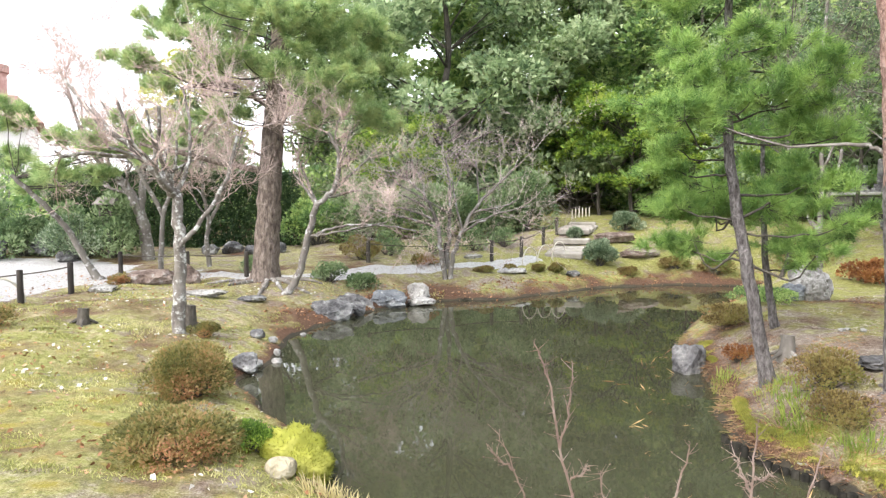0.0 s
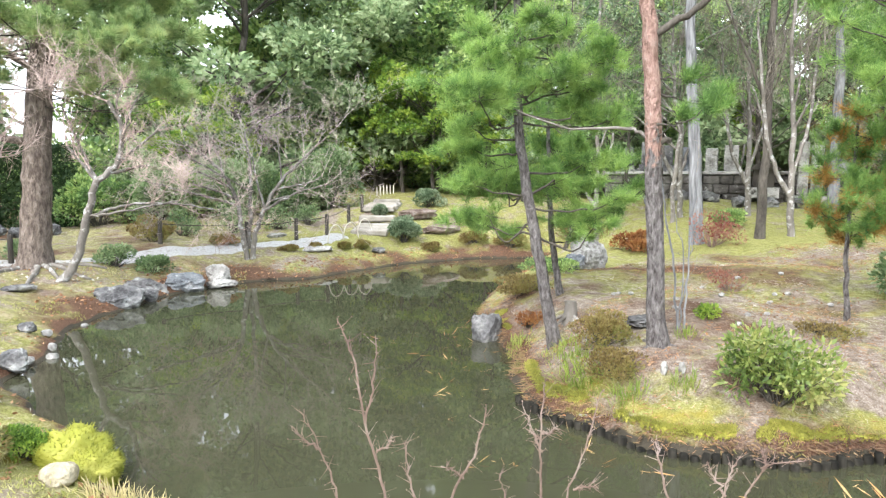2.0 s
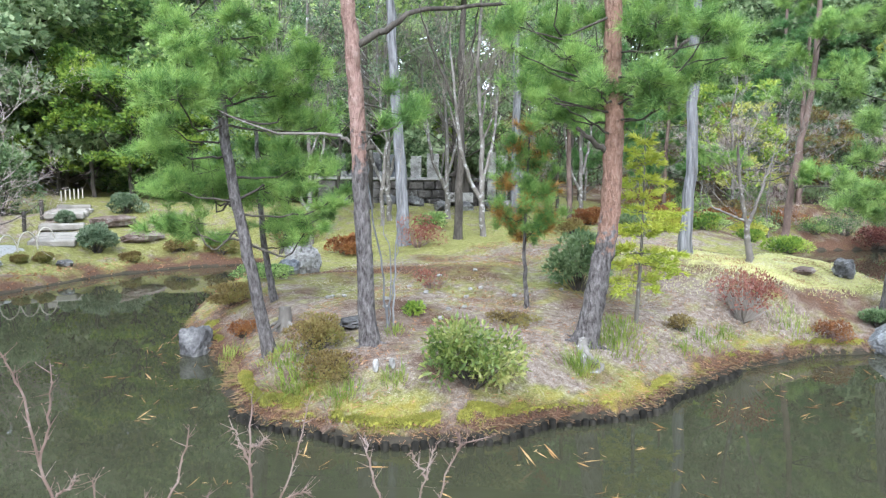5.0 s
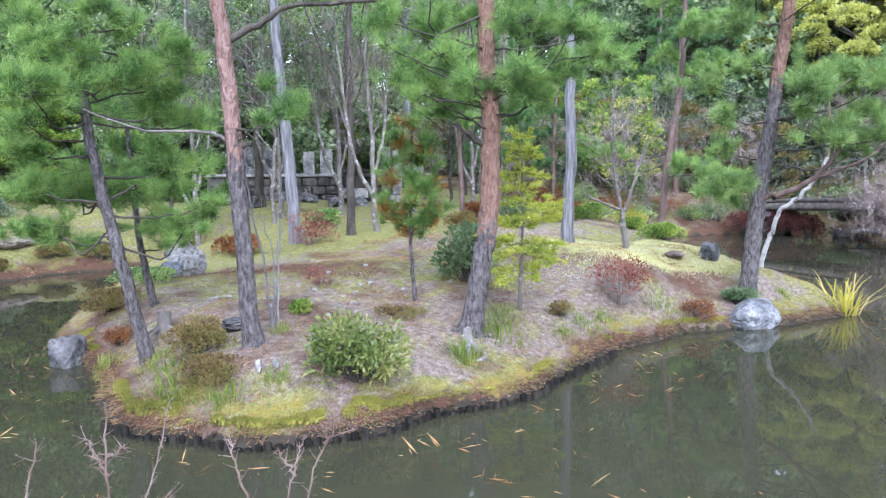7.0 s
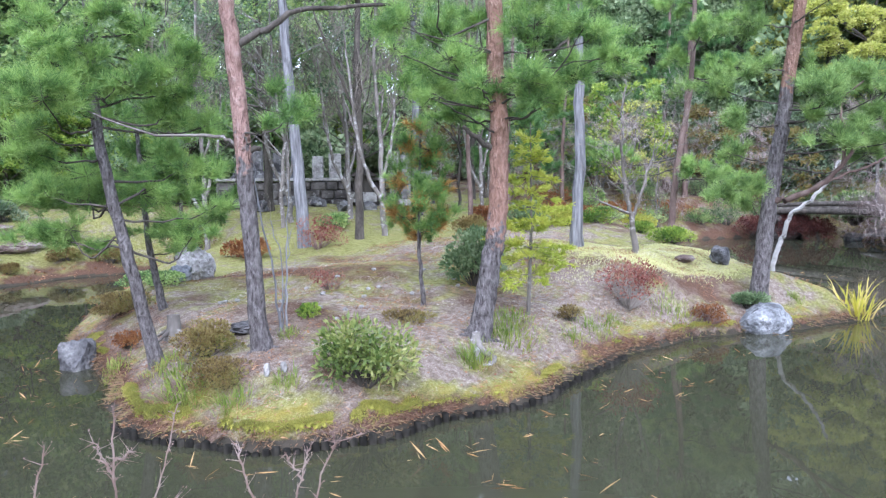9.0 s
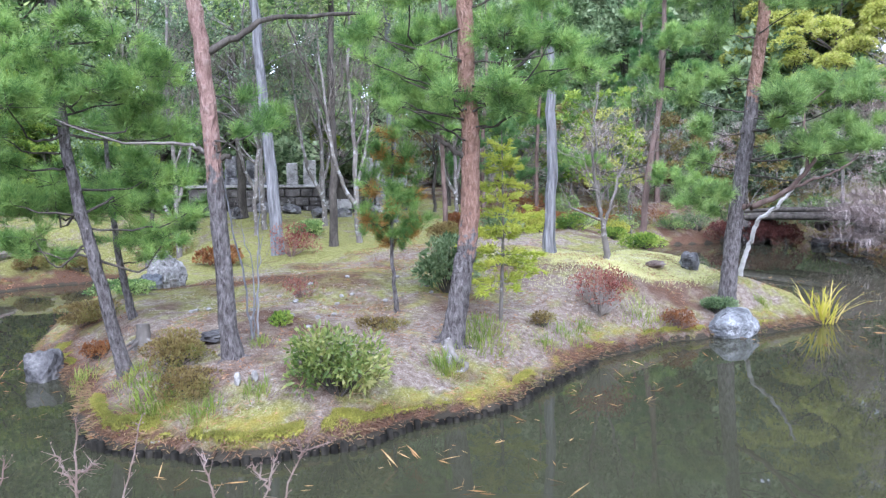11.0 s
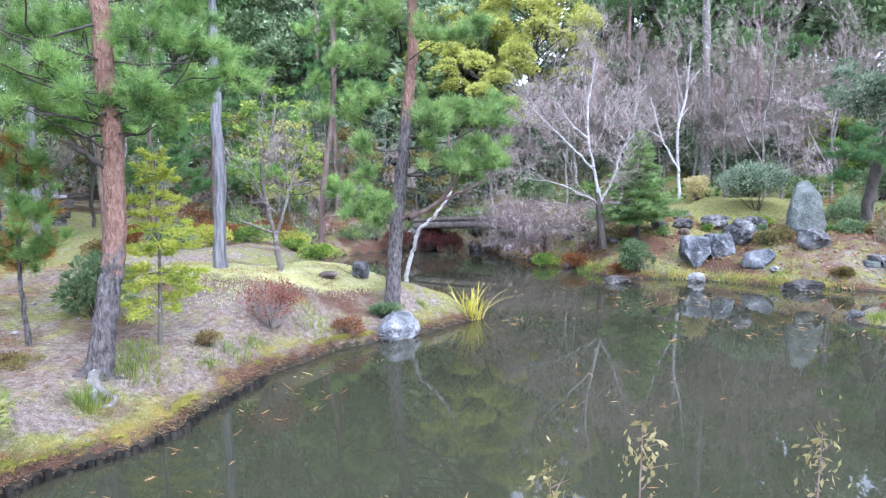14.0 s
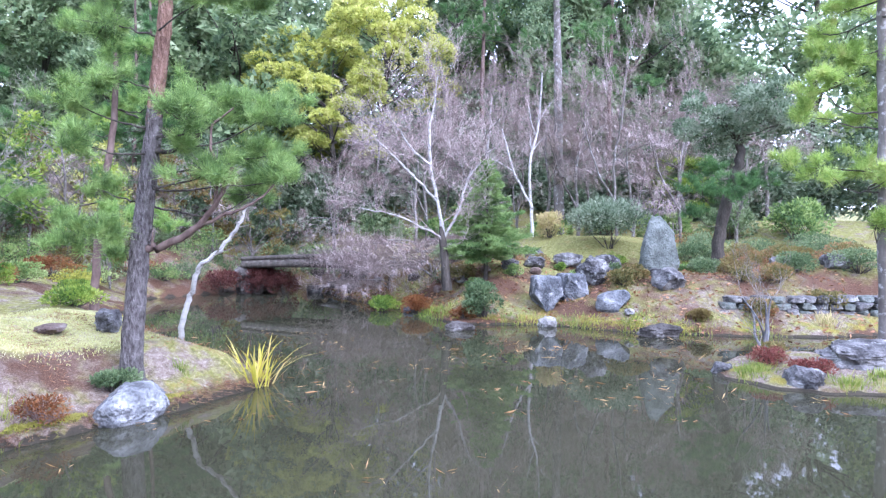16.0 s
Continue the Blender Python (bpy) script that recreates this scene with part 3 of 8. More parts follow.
def bare_tree(name, label, place, stems, depth, bark, twig, fuzz=0, fuzz_len=0.16, up=0.1, split=(2, 4), shrink=0.68, bend=0.35, group="", flat=0.0, fuzz_r=0.0022, category="bare tree", thin=0.003, far=False, limb_r=0.04, reach=1.0, level=0.0):
    """A leafless tree; stems: (path, radius at foot, radius at top) or (start, way, length, radius), from its own foot."""
    ob = thing(name, label, category, place, group)
    pieces, tips, ends = [], [], []
    for stem in stems:
        if len(stem) == 3:
            path, a, b = stem
            p = smooth_path(path, 6, 0.01)
            pieces += tube(p, np.linspace(a, b, len(p)), 9, 0, 0.04)
            n = len(p)
            for i in (list(range(n // 2, n, 2)) if depth > 2 else list(range(n // 2, n, 3))) + [n - 1]:
                d = unit(p[min(i + 1, n - 1)] - p[i - 1])
                side = unit(np.cross(d, rng.standard_normal(3)))
                way = d + side * rng.uniform(0.6, 1.4)
                way[2] *= 1 - flat
                ends.append((p[i], way, reach * rng.uniform(0.55, 1.0) * (0.4 + 0.25 * depth), a + (b - a) * i / n))
        else:
            ends.append(stem)
    for s, w, ln, r in ends:
        grow(s, w, ln, min(r * 0.6, limb_r) if len(stems[0]) == 3 else r, depth, pieces, tips, bend, split, shrink, up, thin=thin, level=level)
    part("trunk", pieces, bark, ob)
    a = np.concatenate([t[0] for t in tips])
    b = np.concatenate([t[1] for t in tips])
    w = np.concatenate([t[2] for t in tips])
    tw = [spikes(a, b + (b - a) * 0.25, np.maximum(w, 0.0025), flat=far)]
    if fuzz:
        k = rng.integers(0, len(b), fuzz)
        d = unit(unit(b[k] - a[k]) + 0.75 * rng.standard_normal((fuzz, 3)) + [0, 0, up])
        tw.append(spikes(b[k], b[k] + d * rng.uniform(0.4, 1.3, (fuzz, 1)) * fuzz_len, fuzz_r, flat=far))
    part("crown", tw, twig, ob)
    return ob


def crown_points(clumps, n, fill=0.45):
    """Places and outward ways over clumps (x, y, z, rx, rz)."""
    c = np.array(clumps, float)
    wt = c[:, 3] ** 2
    k = rng.choice(len(c), n, p=wt / wt.sum())
    q = ball(n, fill)
    return c[k, :3] + q * c[k][:, [3, 3, 4]], q


def leafy_tree(name, label, place, height, radius, leaf, n=6000, size=0.16, trunk_r=0.18, bark=BARK_DARK, clumps=34, low=0.25, group="", cone=0.0, fill=0.35, flat=0.6, category="tree", puff=0.0):
    """A broad-leaved evergreen: trunk, limbs, and a crown of clumps with gaps between."""
    ob = thing(name, label, category, place, group)
    pts = []
    for _ in range(clumps):
        u = rng.uniform(0, 1)
        z = height * (low + (1 - low) * u)
        wide = radius * (math.sin(math.pi * min(0.98, 0.22 + 0.75 * u)) ** 0.6) * (1 - cone * u)
        ang, rr = rng.uniform(0, 2 * math.pi), wide * rng.uniform(0.45, 1) ** 0.5
        cr = radius * rng.uniform(0.2, 0.36) * (1 - 0.35 * puff)
        pts.append((rr * math.cos(ang), rr * math.sin(ang), z, cr, cr * 0.6))
    path = smooth_path([(0, 0, -0.2), (0.05 * radius, 0, height * 0.3), (-0.05 * radius, 0.04 * radius, height * 0.6), (0, 0, height * 0.93)], 5, 0.03)
    radii = np.linspace(trunk_r, trunk_r * 0.2, len(path))
    pieces = tube(path, radii, 8, 0, 0.05)
    for x, y, z, r, _ in pts[:: 2]:
        s, i = on_path(path, max(0.3, z - 0.5 * math.hypot(x, y) - 0.3))
        p = smooth_path([s, (s + [x, y, z]) / 2 + 0.1 * rng.standard_normal(3), (x, y, z)], 3)
        pieces += tube(p, np.linspace(radii[i] * 0.45, 0.012, len(p)), 5)
    part("trunk", pieces, bark, ob)
    at, out = crown_points(pts, n, fill)
    if puff:
        keep = out[:, 2] > rng.uniform(-1, 0.5, n) * puff
        at, out = at[keep], out[keep]
    part("crown", [leaves(at, size, out * [1, 1, 0.4] + [0, 0, 0.15], 0.55, flat=flat, single=True)], leaf, ob)
    return ob


def shrub(name, label, x, y, radius, height, leaf, n=2500, size=0.035, group="", clumps=16, fill=0.6, stems=12, category="shrub", twig=BARK_DARK, shape=0.5, upward=0.4, z=None, low=0.16):
    """A bush: stems from one foot, and leaves over clumps that make its uneven outline."""
    ob = thing(name, label, category, (x, y, g(x, y) if z is None else z), group)
    pts = []
    for _ in range(clumps):
        ang, e = rng.uniform(0, 2 * math.pi), rng.uniform(0.05, 0.9)
        rr = radius * 0.72 * math.sqrt(max(0, 1 - e * e)) * rng.uniform(0.5, 1.05)
        pts.append((rr * math.cos(ang), rr * math.sin(ang), height * (low + (0.78 - low) * e), radius * rng.uniform(0.26, 0.42), height * rng.uniform(0.15, 0.24)))
    c = np.array(pts)
    k = rng.integers(0, len(c), stems * 3)
    part("stem", [spikes(np.stack([c[k, 0] * 0.15, c[k, 1] * 0.15, np.full(len(k), -0.03)], 1), c[k, :3] + 0.2 * radius * rng.standard_normal((len(k), 3)), 0.006 + 0.008 * radius)], twig, ob)
    at, out = crown_points(pts, n, fill)
    at[:, 2] = np.maximum(at[:, 2], 0.02)
    part("foliage", [leaves(at, size, out + [0, 0, upward], shape)], leaf, ob)
    return ob


def blades(at, way, length, width, seg=3, droop=0.6, slot=0):
    """Curved grass blades."""
    at, way = np.asarray(at, float), unit(np.asarray(way, float))
    n = len(at)
    s = unit(np.cross(way, [0, 0, 1.0]) + 1e-4)
    length = np.broadcast_to(length, (n,))[:, None]
    rows = []
    for i in range(seg + 1):
        u = i / seg
        c = at + way * length * u + np.array([0, 0, -1.0]) * droop * length * u * u * 0.5
        w = width * (1 - u * u) / 2 + 0.0004
        rows += [c - s * w, c + s * w]
    v = np.stack(rows, 1)
    q = np.array([[2 * i, 2 * i + 1, 2 * i + 3, 2 * i + 2] for i in range(seg)])
    return (v.reshape(-1, 3), (q[None] + 2 * (seg + 1) * np.arange(n)[:, None, None]).reshape(-1, 4), slot)


def grass_clump(x, y, radius, height, n, leaf=GRASS, label="tuft of green grass on the bank", name="grass_tuft", group="", width=0.007, droop=0.7, category="grass", z=None, lean=0.5):
    q = rng.standard_normal((n, 2)) * radius * 0.5
    way = np.concatenate([q / radius * lean + 0.25 * rng.standard_normal((n, 2)), np.ones((n, 1))], 1)
    z0 = g(x, y) if z is None else z
    at = np.concatenate([q, (ground(q[:, 0] + x, q[:, 1] + y) - z0)[:, None] if z is None else np.zeros((n, 1))], 1)
    return solo(name, [blades(at, way, height * rng.uniform(0.5, 1.15, n), width, 3, droop)], leaf, label, category, (x, y, z0), group, kind="stuff")


def conifer(name, label, place, height, radius, leaf, whorls=16, arms=7, bark=BARK_DARK, size=0.05, trunk_r=0.035, droop=0.12, dense=26, low=0.1, width=0.012, category="conifer"):
    """A small fir: a straight stem and whorls of flat sprays that shorten towards the top."""
    ob = thing(name, label, category, place)
    path = np.stack([0.02 * np.sin(np.linspace(0, 5, 12)), 0.02 * np.cos(np.linspace(0, 4, 12)), np.linspace(-0.05, height, 12)], 1)
    part("trunk", tube(path, np.linspace(trunk_r, 0.005, 12), 7), bark, ob)
    a, b, at, ax = [], [], [], []
    for w in range(whorls):
        u = low + (1 - low) * (w + rng.uniform(-0.2, 0.2)) / whorls
        reach = radius * (1 - u) ** 0.85 * rng.uniform(0.75, 1.15) + 0.04
        for k in range(arms):
            ang = 2 * math.pi * (k + rng.uniform(-0.3, 0.3)) / arms + w * 0.7
            d = np.array([math.cos(ang), math.sin(ang), rng.uniform(-droop, droop + 0.25 * u)])
            s0 = np.array([0, 0, height * u])
            ln = reach * rng.uniform(0.7, 1.1)
            a.append(s0)
            b.append(s0 + d * ln)
            side = np.array([-d[1], d[0], 0])
            for j in range(max(3, int(dense * ln))):
                q = rng.uniform(0.2, 1.0)
                off = rng.uniform(-0.4, 0.4) * ln * (1.15 - q)
                at.append(s0 + d * ln * q + side * off + [0, 0, rng.uniform(-0.02, 0.02)])
                ax.append(d + side * (0.9 if off > 0 else -0.9) * rng.uniform(0.3, 1) + [0, 0, 0.1])
    tagged(part("branchwork", [spikes(a, b, 0.006)], bark, ob), kind="stuff")
    part("crown", [needles(np.array(at), np.array(ax), size, 9, width, cone=0.55)], leaf, ob)
    return ob


# ---- ground, water, path ----
def spaced(lo, hi, step, ends, far=260.0):
    """Even steps from lo to hi, and growing ones out to far."""
    a = list(np.arange(lo, hi + step / 2, step))
    for sign in (1, -1):
        s, at = step, (a[-1] if sign > 0 else a[0])
        while abs(at) < far:
            s = min(s * ends, 40)
            at += sign * s
            a.append(at) if sign > 0 else a.insert(0, at)
    return np.array(a)


PATH_LINE = [(-9.5, 12.2), (-7.2, 12.6), (-5.6, 13.2), (-4.2, 13.5), (-2.4, 13.4), (-1.1, 14.55), (0.8, 15.5), (2.1, 16.3)]
GRAVEL_YARD = [(-6.5, 10.2), (-6.5, 12.4), (-6.2, 13.4), (-7.0, 15.6), (-8.4, 16.3), (-15.0, 16.0), (-15.0, 9.0), (-7.8, 9.1)]
MOSS_PATCHES = [(4.2, 3.7, 0.4), (3.0, 4.35, 0.35), (2.7, 5.0, 0.4), (5.2, 3.5, 0.4), (10.2, 5.6, 1.9), (11.2, 3.6, 1.2), (12.4, 5.6, 1.6), (9.2, 9.8, 2.0), (5.0, 9.4, 1.0),
                (-1.3, 5.0, 0.5), (-1.8, 9.5, 0.7), (1.9, 16.2, 1.4), (18.0, -3.2, 1.2), (23, -2, 4), (6.6, 7.2, 1.5), (5.0, 8.2, 1.2), (8.2, 6.6, 1.6), (7.2, 5.7, 0.7), (4.6, 7.0, 0.6), (-3, 5.0, 1.3), (-5, 7, 1.8)]


def path_distance(x, y):
    best = np.full(np.shape(x), 1e9)
    for (ax, ay), (bx, by) in zip(PATH_LINE, PATH_LINE[1:]):
        dx, dy = bx - ax, by - ay
        u = np.clip(((x - ax) * dx + (y - ay) * dy) / (dx * dx + dy * dy), 0, 1)
        best = np.minimum(best, np.hypot(x - ax - u * dx, y - ay - u * dy))
    return best


def ground_material():
    """Moss, bare sandy soil and fallen needles, mixed by the masks that the sheet carries and by noise."""
    m = bpy.data.materials.new("mossy_ground")
    m.use_nodes = True
    nt = m.node_tree
    n, link = nt.nodes, nt.links.new
    bsdf = n["Principled BSDF"]
    bsdf.inputs["Roughness"].default_value = 0.95
    bsdf.inputs["Specular IOR Level"].default_value = 0.15
    tc = n.new("ShaderNodeTexCoord")

    def tex(scale, detail=6, rough=0.6):
        t = n.new("ShaderNodeTexNoise")
        t.inputs["Scale"].default_value, t.inputs["Detail"].default_value, t.inputs["Roughness"].default_value = scale, detail, rough
        link(tc.outputs["Object"], t.inputs["Vector"])
        return t.outputs[0]

    def ramp(value, stops):
        r = n.new("ShaderNodeValToRGB")
        while len(r.color_ramp.elements) < len(stops):
            r.color_ramp.elements.new(0.5)
        for e, (at, c) in zip(r.color_ramp.elements, stops):
            e.position, e.color = at, (*c, 1)
        link(value, r.inputs[0])
        return r.outputs[0]

    def mask(name, value, gain, low, high):
        """Where the named mask plus noise passes a bound."""
        at = n.new("ShaderNodeAttribute")
        at.attribute_name = name
        add = n.new("ShaderNodeMath")
        add.operation = 'MULTIPLY_ADD'
        add.inputs[1].default_value = gain
        link(value, add.inputs[0])
        link(at.outputs["Fac"], add.inputs[2])
        mr = n.new("ShaderNodeMapRange")
        mr.inputs[1].default_value, mr.inputs[2].default_value = low, high
        link(add.outputs[0], mr.inputs[0])
        return mr.outputs[0]

    def mix(fac, a, b):
        x = n.new("ShaderNodeMix")
        x.data_type = 'RGBA'
        link(fac, x.inputs[0])
        link(a, x.inputs[6])
        link(b, x.inputs[7])
        return x.outputs[2]

    coarse, mid, fine, grain = tex(0.9), tex(3.2), tex(14, 8, 0.7), tex(70, 4, 0.7)
    speck = n.new("ShaderNodeMath")
    speck.operation = 'MULTIPLY_ADD'
    speck.inputs[1].default_value = 0.9
    link(grain, speck.inputs[0])
    half = n.new("ShaderNodeMath")
    half.operation = 'MULTIPLY_ADD'
    half.inputs[1].default_value, half.inputs[2].default_value = 0.9, -0.4
    link(fine, half.inputs[0])
    link(half.outputs[0], speck.inputs[2])
    speck = speck.outputs[0]
    soil = ramp(speck, [(0.26, (0.08, 0.056, 0.042)), (0.42, (0.172, 0.135, 0.108)), (0.56, (0.265, 0.222, 0.185)), (0.76, (0.46, 0.42, 0.37))])
    bleached = ramp(speck, [(0.28, (0.16, 0.13, 0.105)), (0.45, (0.34, 0.305, 0.26)), (0.6, (0.5, 0.465, 0.41)), (0.78, (0.62, 0.59, 0.54))])
    moss = ramp(speck, [(0.26, (0.075, 0.078, 0.024)), (0.42, (0.165, 0.168, 0.05)), (0.54, (0.24, 0.24, 0.075)), (0.66, (0.33, 0.315, 0.15)), (0.82, (0.47, 0.44, 0.32))])
    bright = ramp(grain, [(0.3, (0.126, 0.113, 0.021)), (0.5, (0.237, 0.206, 0.040)), (0.7, (0.341, 0.279, 0.091))])
    litter = ramp(grain, [(0.3, (0.042, 0.023, 0.015)), (0.48, (0.098, 0.054, 0.034)), (0.6, (0.153, 0.093, 0.063)), (0.75, (0.204, 0.149, 0.114))])
    stone = ramp(grain, [(0.3, (0.26, 0.26, 0.265)), (0.5, (0.4, 0.4, 0.4)), (0.7, (0.54, 0.54, 0.53))])
    mud = ramp(mid, [(0.3, (0.03, 0.028, 0.02)), (0.7, (0.07, 0.06, 0.045))])
    colour = mix(mask("bleached", mid, 1.6, 1.15, 1.45), soil, bleached)
    colour = mix(mask("moss", mid, 2.2, 1.3, 1.7), colour, moss)
    dry = ramp(speck, [(0.3, (0.16, 0.125, 0.07)), (0.5, (0.31, 0.265, 0.165)), (0.7, (0.46, 0.42, 0.3))])
    colour = mix(mask("straw", mid, 2.0, 1.25, 1.5), colour, dry)
    colour = mix(mask("litter", coarse, 2.0, 1.25, 1.6), colour, litter)
    colour = mix(mask("bright_moss", mid, 2.2, 1.4, 1.7), colour, bright)
    pale = ramp(fine, [(0.3, (0.26, 0.255, 0.085)), (0.5, (0.43, 0.415, 0.175)), (0.7, (0.56, 0.535, 0.3))])
    colour = mix(mask("pale_moss", mid, 0.7, 0.75, 0.95), colour, pale)
    colour = mix(mask("gravel", fine, 0.6, 0.75, 0.9), colour, stone)
    colour = mix(mask("mud", mid, 0.1, 0.5, 0.6), colour, mud)
    link(colour, bsdf.inputs["Base Color"])
    add = n.new("ShaderNodeMath")
    add.operation = 'MULTIPLY_ADD'
    add.inputs[1].default_value = 0.5
    link(grain, add.inputs[0])
    link(fine, add.inputs[2])
    bp = n.new("ShaderNodeBump")
    bp.inputs["Strength"].default_value, bp.inputs["Distance"].default_value = 0.8, 0.05
    link(add.outputs[0], bp.inputs["Height"])
    link(bp.outputs[0], bsdf.inputs["Normal"])
    return m


gx = np.unique(np.concatenate([spaced(-5, 19, 0.11, 1.1)]))
gy = np.unique(np.concatenate([spaced(-6.5, 15.6, 0.11, 1.1)]))
X, Y = np.meshgrid(gx, gy, indexing="ij")
# Corners close to the waterline move onto it, so that the shore runs smoothly.
for _ in range(2):
    s0 = inland(X, Y) - 0.012
    dx, dy = (inland(X + 0.01, Y) - s0 - 0.012) / 0.01, (inland(X, Y + 0.01) - s0 - 0.012) / 0.01
    pull = np.where(np.abs(s0) < 0.062, s0, 0) / np.maximum(dx * dx + dy * dy, 0.3)
    X, Y = X - pull * dx, Y - pull * dy
Z = ground(X, Y)
S = inland(X, Y)
nx, ny = X.shape
idx = np.arange(nx * ny).reshape(nx, ny)
quads = np.stack([idx[:-1, :-1], idx[1:, :-1], idx[1:, 1:], idx[:-1, 1:]], -1).reshape(-1, 4)
land = mesh_from("ground", [(np.stack([X, Y, Z], -1), quads, 0)], ground_material())
on_island = ease((1.15 - np.hypot((X - 7.0) / 6.0, (Y - 5.6) / 4.2)) / 0.3)
on_right = ease((X - 15) / 2) * ease((9 - Y) / 2)
on_left = ease((1.5 - X) / 2) * ease((Y - 2) / 2)
patch = np.zeros_like(X)
for px, py, pr in MOSS_PATCHES:
    patch = np.maximum(patch, np.exp(-((X - px) ** 2 + (Y - py) ** 2) / pr**2))
rim = np.exp(-((S - 0.22) / 0.2) ** 2)
masks = {"moss": 0.28 + 0.5 * patch + 0.15 * rim + 0.16 * on_left + 0.18 * on_right * ease((Z - 0.95) / 0.2) + 0.12 * on_right - 0.14 * on_island + 0.3 * ease((Y - 8.5) / 1.5) * ease((24 - X) / 3) * ease((X - 2) / 2),
         "bright_moss": 0.2 * on_left * ease((9 - Y) / 3) + 0.24 * np.exp(-((S - 0.2) / 0.12) ** 2) * on_island + 0.16 * patch + 0.34 * np.exp(-((S - 0.22) / 0.2) ** 2) * np.maximum(on_right, ease((X - 10.5) / 0.5) * ease((-3.5 - Y) / 0.5)),
         "litter": 0.4 * ease((X - 12.8) / 1.5) * ease((Y - 6.2) / 1.0) * ease((27 - X) / 3) * ease((13 - Y) / 3) + 0.3 * on_island + 0.27 * on_left + 0.45 * np.exp(-((S - 0.3) / 0.35) ** 2) * ease((8 - X) / 1) * ease((Y - 9.5) / 1) + 0.42 * np.exp(-((S - 0.05) / 0.13) ** 2) + 0.44 * on_right * ease((1.5 - Z) / 0.5) + 0.45 * ease((np.hypot(X - 4, Y - 4) - 19) / 5) * (1 - 0.8 * ease((X - 20) / 3) * ease((12 - Y) / 4)),
         "bleached": 0.22 * on_left + 0.3 * on_island * ease((9 - X) / 2) * ease((S - 0.4) / 0.3),
         "straw": 0.2 * on_left + 0.1 * patch,
         "gravel": np.where((shore_distance(X, Y, GRAVEL_YARD) > 0) | (path_distance(X, Y) < np.where(X < -5, 1.0, 0.33)), 0.6, 0.0),
         "pale_moss": 0.75 * ease((1.25 - np.hypot((X - 10.9) / 2.0, (Y - 5.0) / 1.6)) / 0.5) * ease(S / 0.8),
         "mud": np.clip((0.06 - S) / 0.06, 0, 1)}
for key, value in masks.items():
    land.attributes.new(key, 'FLOAT', 'POINT').data.foreach_set("value", np.ascontiguousarray(value.ravel(), dtype=np.float32))
tagged(new("ground", land), "mossy garden ground with bare sandy soil and fallen needles", "ground", kind="structure")

wm = bpy.data.materials.new("still_pond_water")
wm.use_nodes = True
wb = wm.node_tree.nodes["Principled BSDF"]
wb.inputs["Base Color"].default_value = (0.036, 0.037, 0.022, 1)
wb.inputs["Roughness"].default_value = 0.015
wb.inputs["IOR"].default_value = 1.33
wn, wbump = wm.node_tree.nodes.new("ShaderNodeTexNoise"), wm.node_tree.nodes.new("ShaderNodeBump")
wn.inputs["Scale"].default_value, wn.inputs["Detail"].default_value = 1.8, 3
wbump.inputs["Strength"].default_value, wbump.inputs["Distance"].default_value = 0.05, 0.02
wc = wm.node_tree.nodes.new("ShaderNodeTexCoord")
wm.node_tree.links.new(wc.outputs["Object"], wn.inputs["Vector"])
wm.node_tree.links.new(wn.outputs[0], wbump.inputs["Height"])
wm.node_tree.links.new(wbump.outputs[0], wb.inputs["Normal"])
tagged(new("water", mesh_from("water", [([(-3, -14, 0), (31, -14, 0), (31, 17, 0), (-3, 17, 0)], np.array([[0, 1, 2, 3]]), 0)], wm)),
       "dark greenish pond water with still reflections", "water", kind="structure")


# ---- fitted lines of trunks, and pads of foliage (x, y, z, radius) ----
P1_TRUNK = [(3.11, 6.34, 0.51), (2.90, 6.43, 1.26), (2.76, 6.50, 2.14), (2.70, 6.52, 2.71), (2.69, 6.53, 3.44), (2.67, 6.53, 4.42)]
P1_PADS = [(2.10, 6.00, 2.69, 0.42), (2.31, 7.18, 2.33, 0.36), (2.56, 7.18, 1.91, 0.45), (2.36, 7.18, 1.54, 0.35), (2.69, 6.48, 2.93, 0.53), (2.82, 7.13, 2.09, 0.43), (3.21, 6.79, 1.90, 0.45), (3.62, 6.77, 2.16, 0.51), (3.64, 6.54, 1.53, 0.42), (3.42, 6.65, 2.70, 0.50), (3.74, 6.48, 2.58, 0.35), (2.75, 6.99, 1.41, 0.27), (3.84, 6.39, 1.78, 0.24), (2.29, 6.34, 3.26, 0.45), (3.38, 6.20, 3.11, 0.41), (1.82, 6.27, 2.85, 0.27), (3.61, 6.50, 1.29, 0.25), (2.59, 6.35, 4.04, 0.63), (2.24, 6.84, 3.95, 0.48)]
P1_PADS += [(2.26, 6.78, 2.51, 0.25), (2.34, 6.88, 1.95, 0.27), (2.54, 6.9, 1.57, 0.28), (2.9, 7.1, 1.86, 0.26), (2.16, 6.66, 2.92, 0.24), (2.35, 6.3, 2.74, 0.25), (2.78, 6.1, 2.91, 0.25), (3.35, 6.28, 2.87, 0.27), (3.02, 6.11, 3.42, 0.29), (3.57, 6.2, 3.28, 0.27), (2.24, 6.55, 3.39, 0.29), (2.69, 6.13, 3.53, 0.29)]
P2_TRUNK = [(3.58, 5.26, 0.44), (3.53, 5.29, 1.43), (3.49, 5.31, 2.30), (3.44, 5.34, 3.24), (3.40, 5.37, 3.86), (3.48, 5.32, 4.98), (3.55, 5.27,
    5.99)]
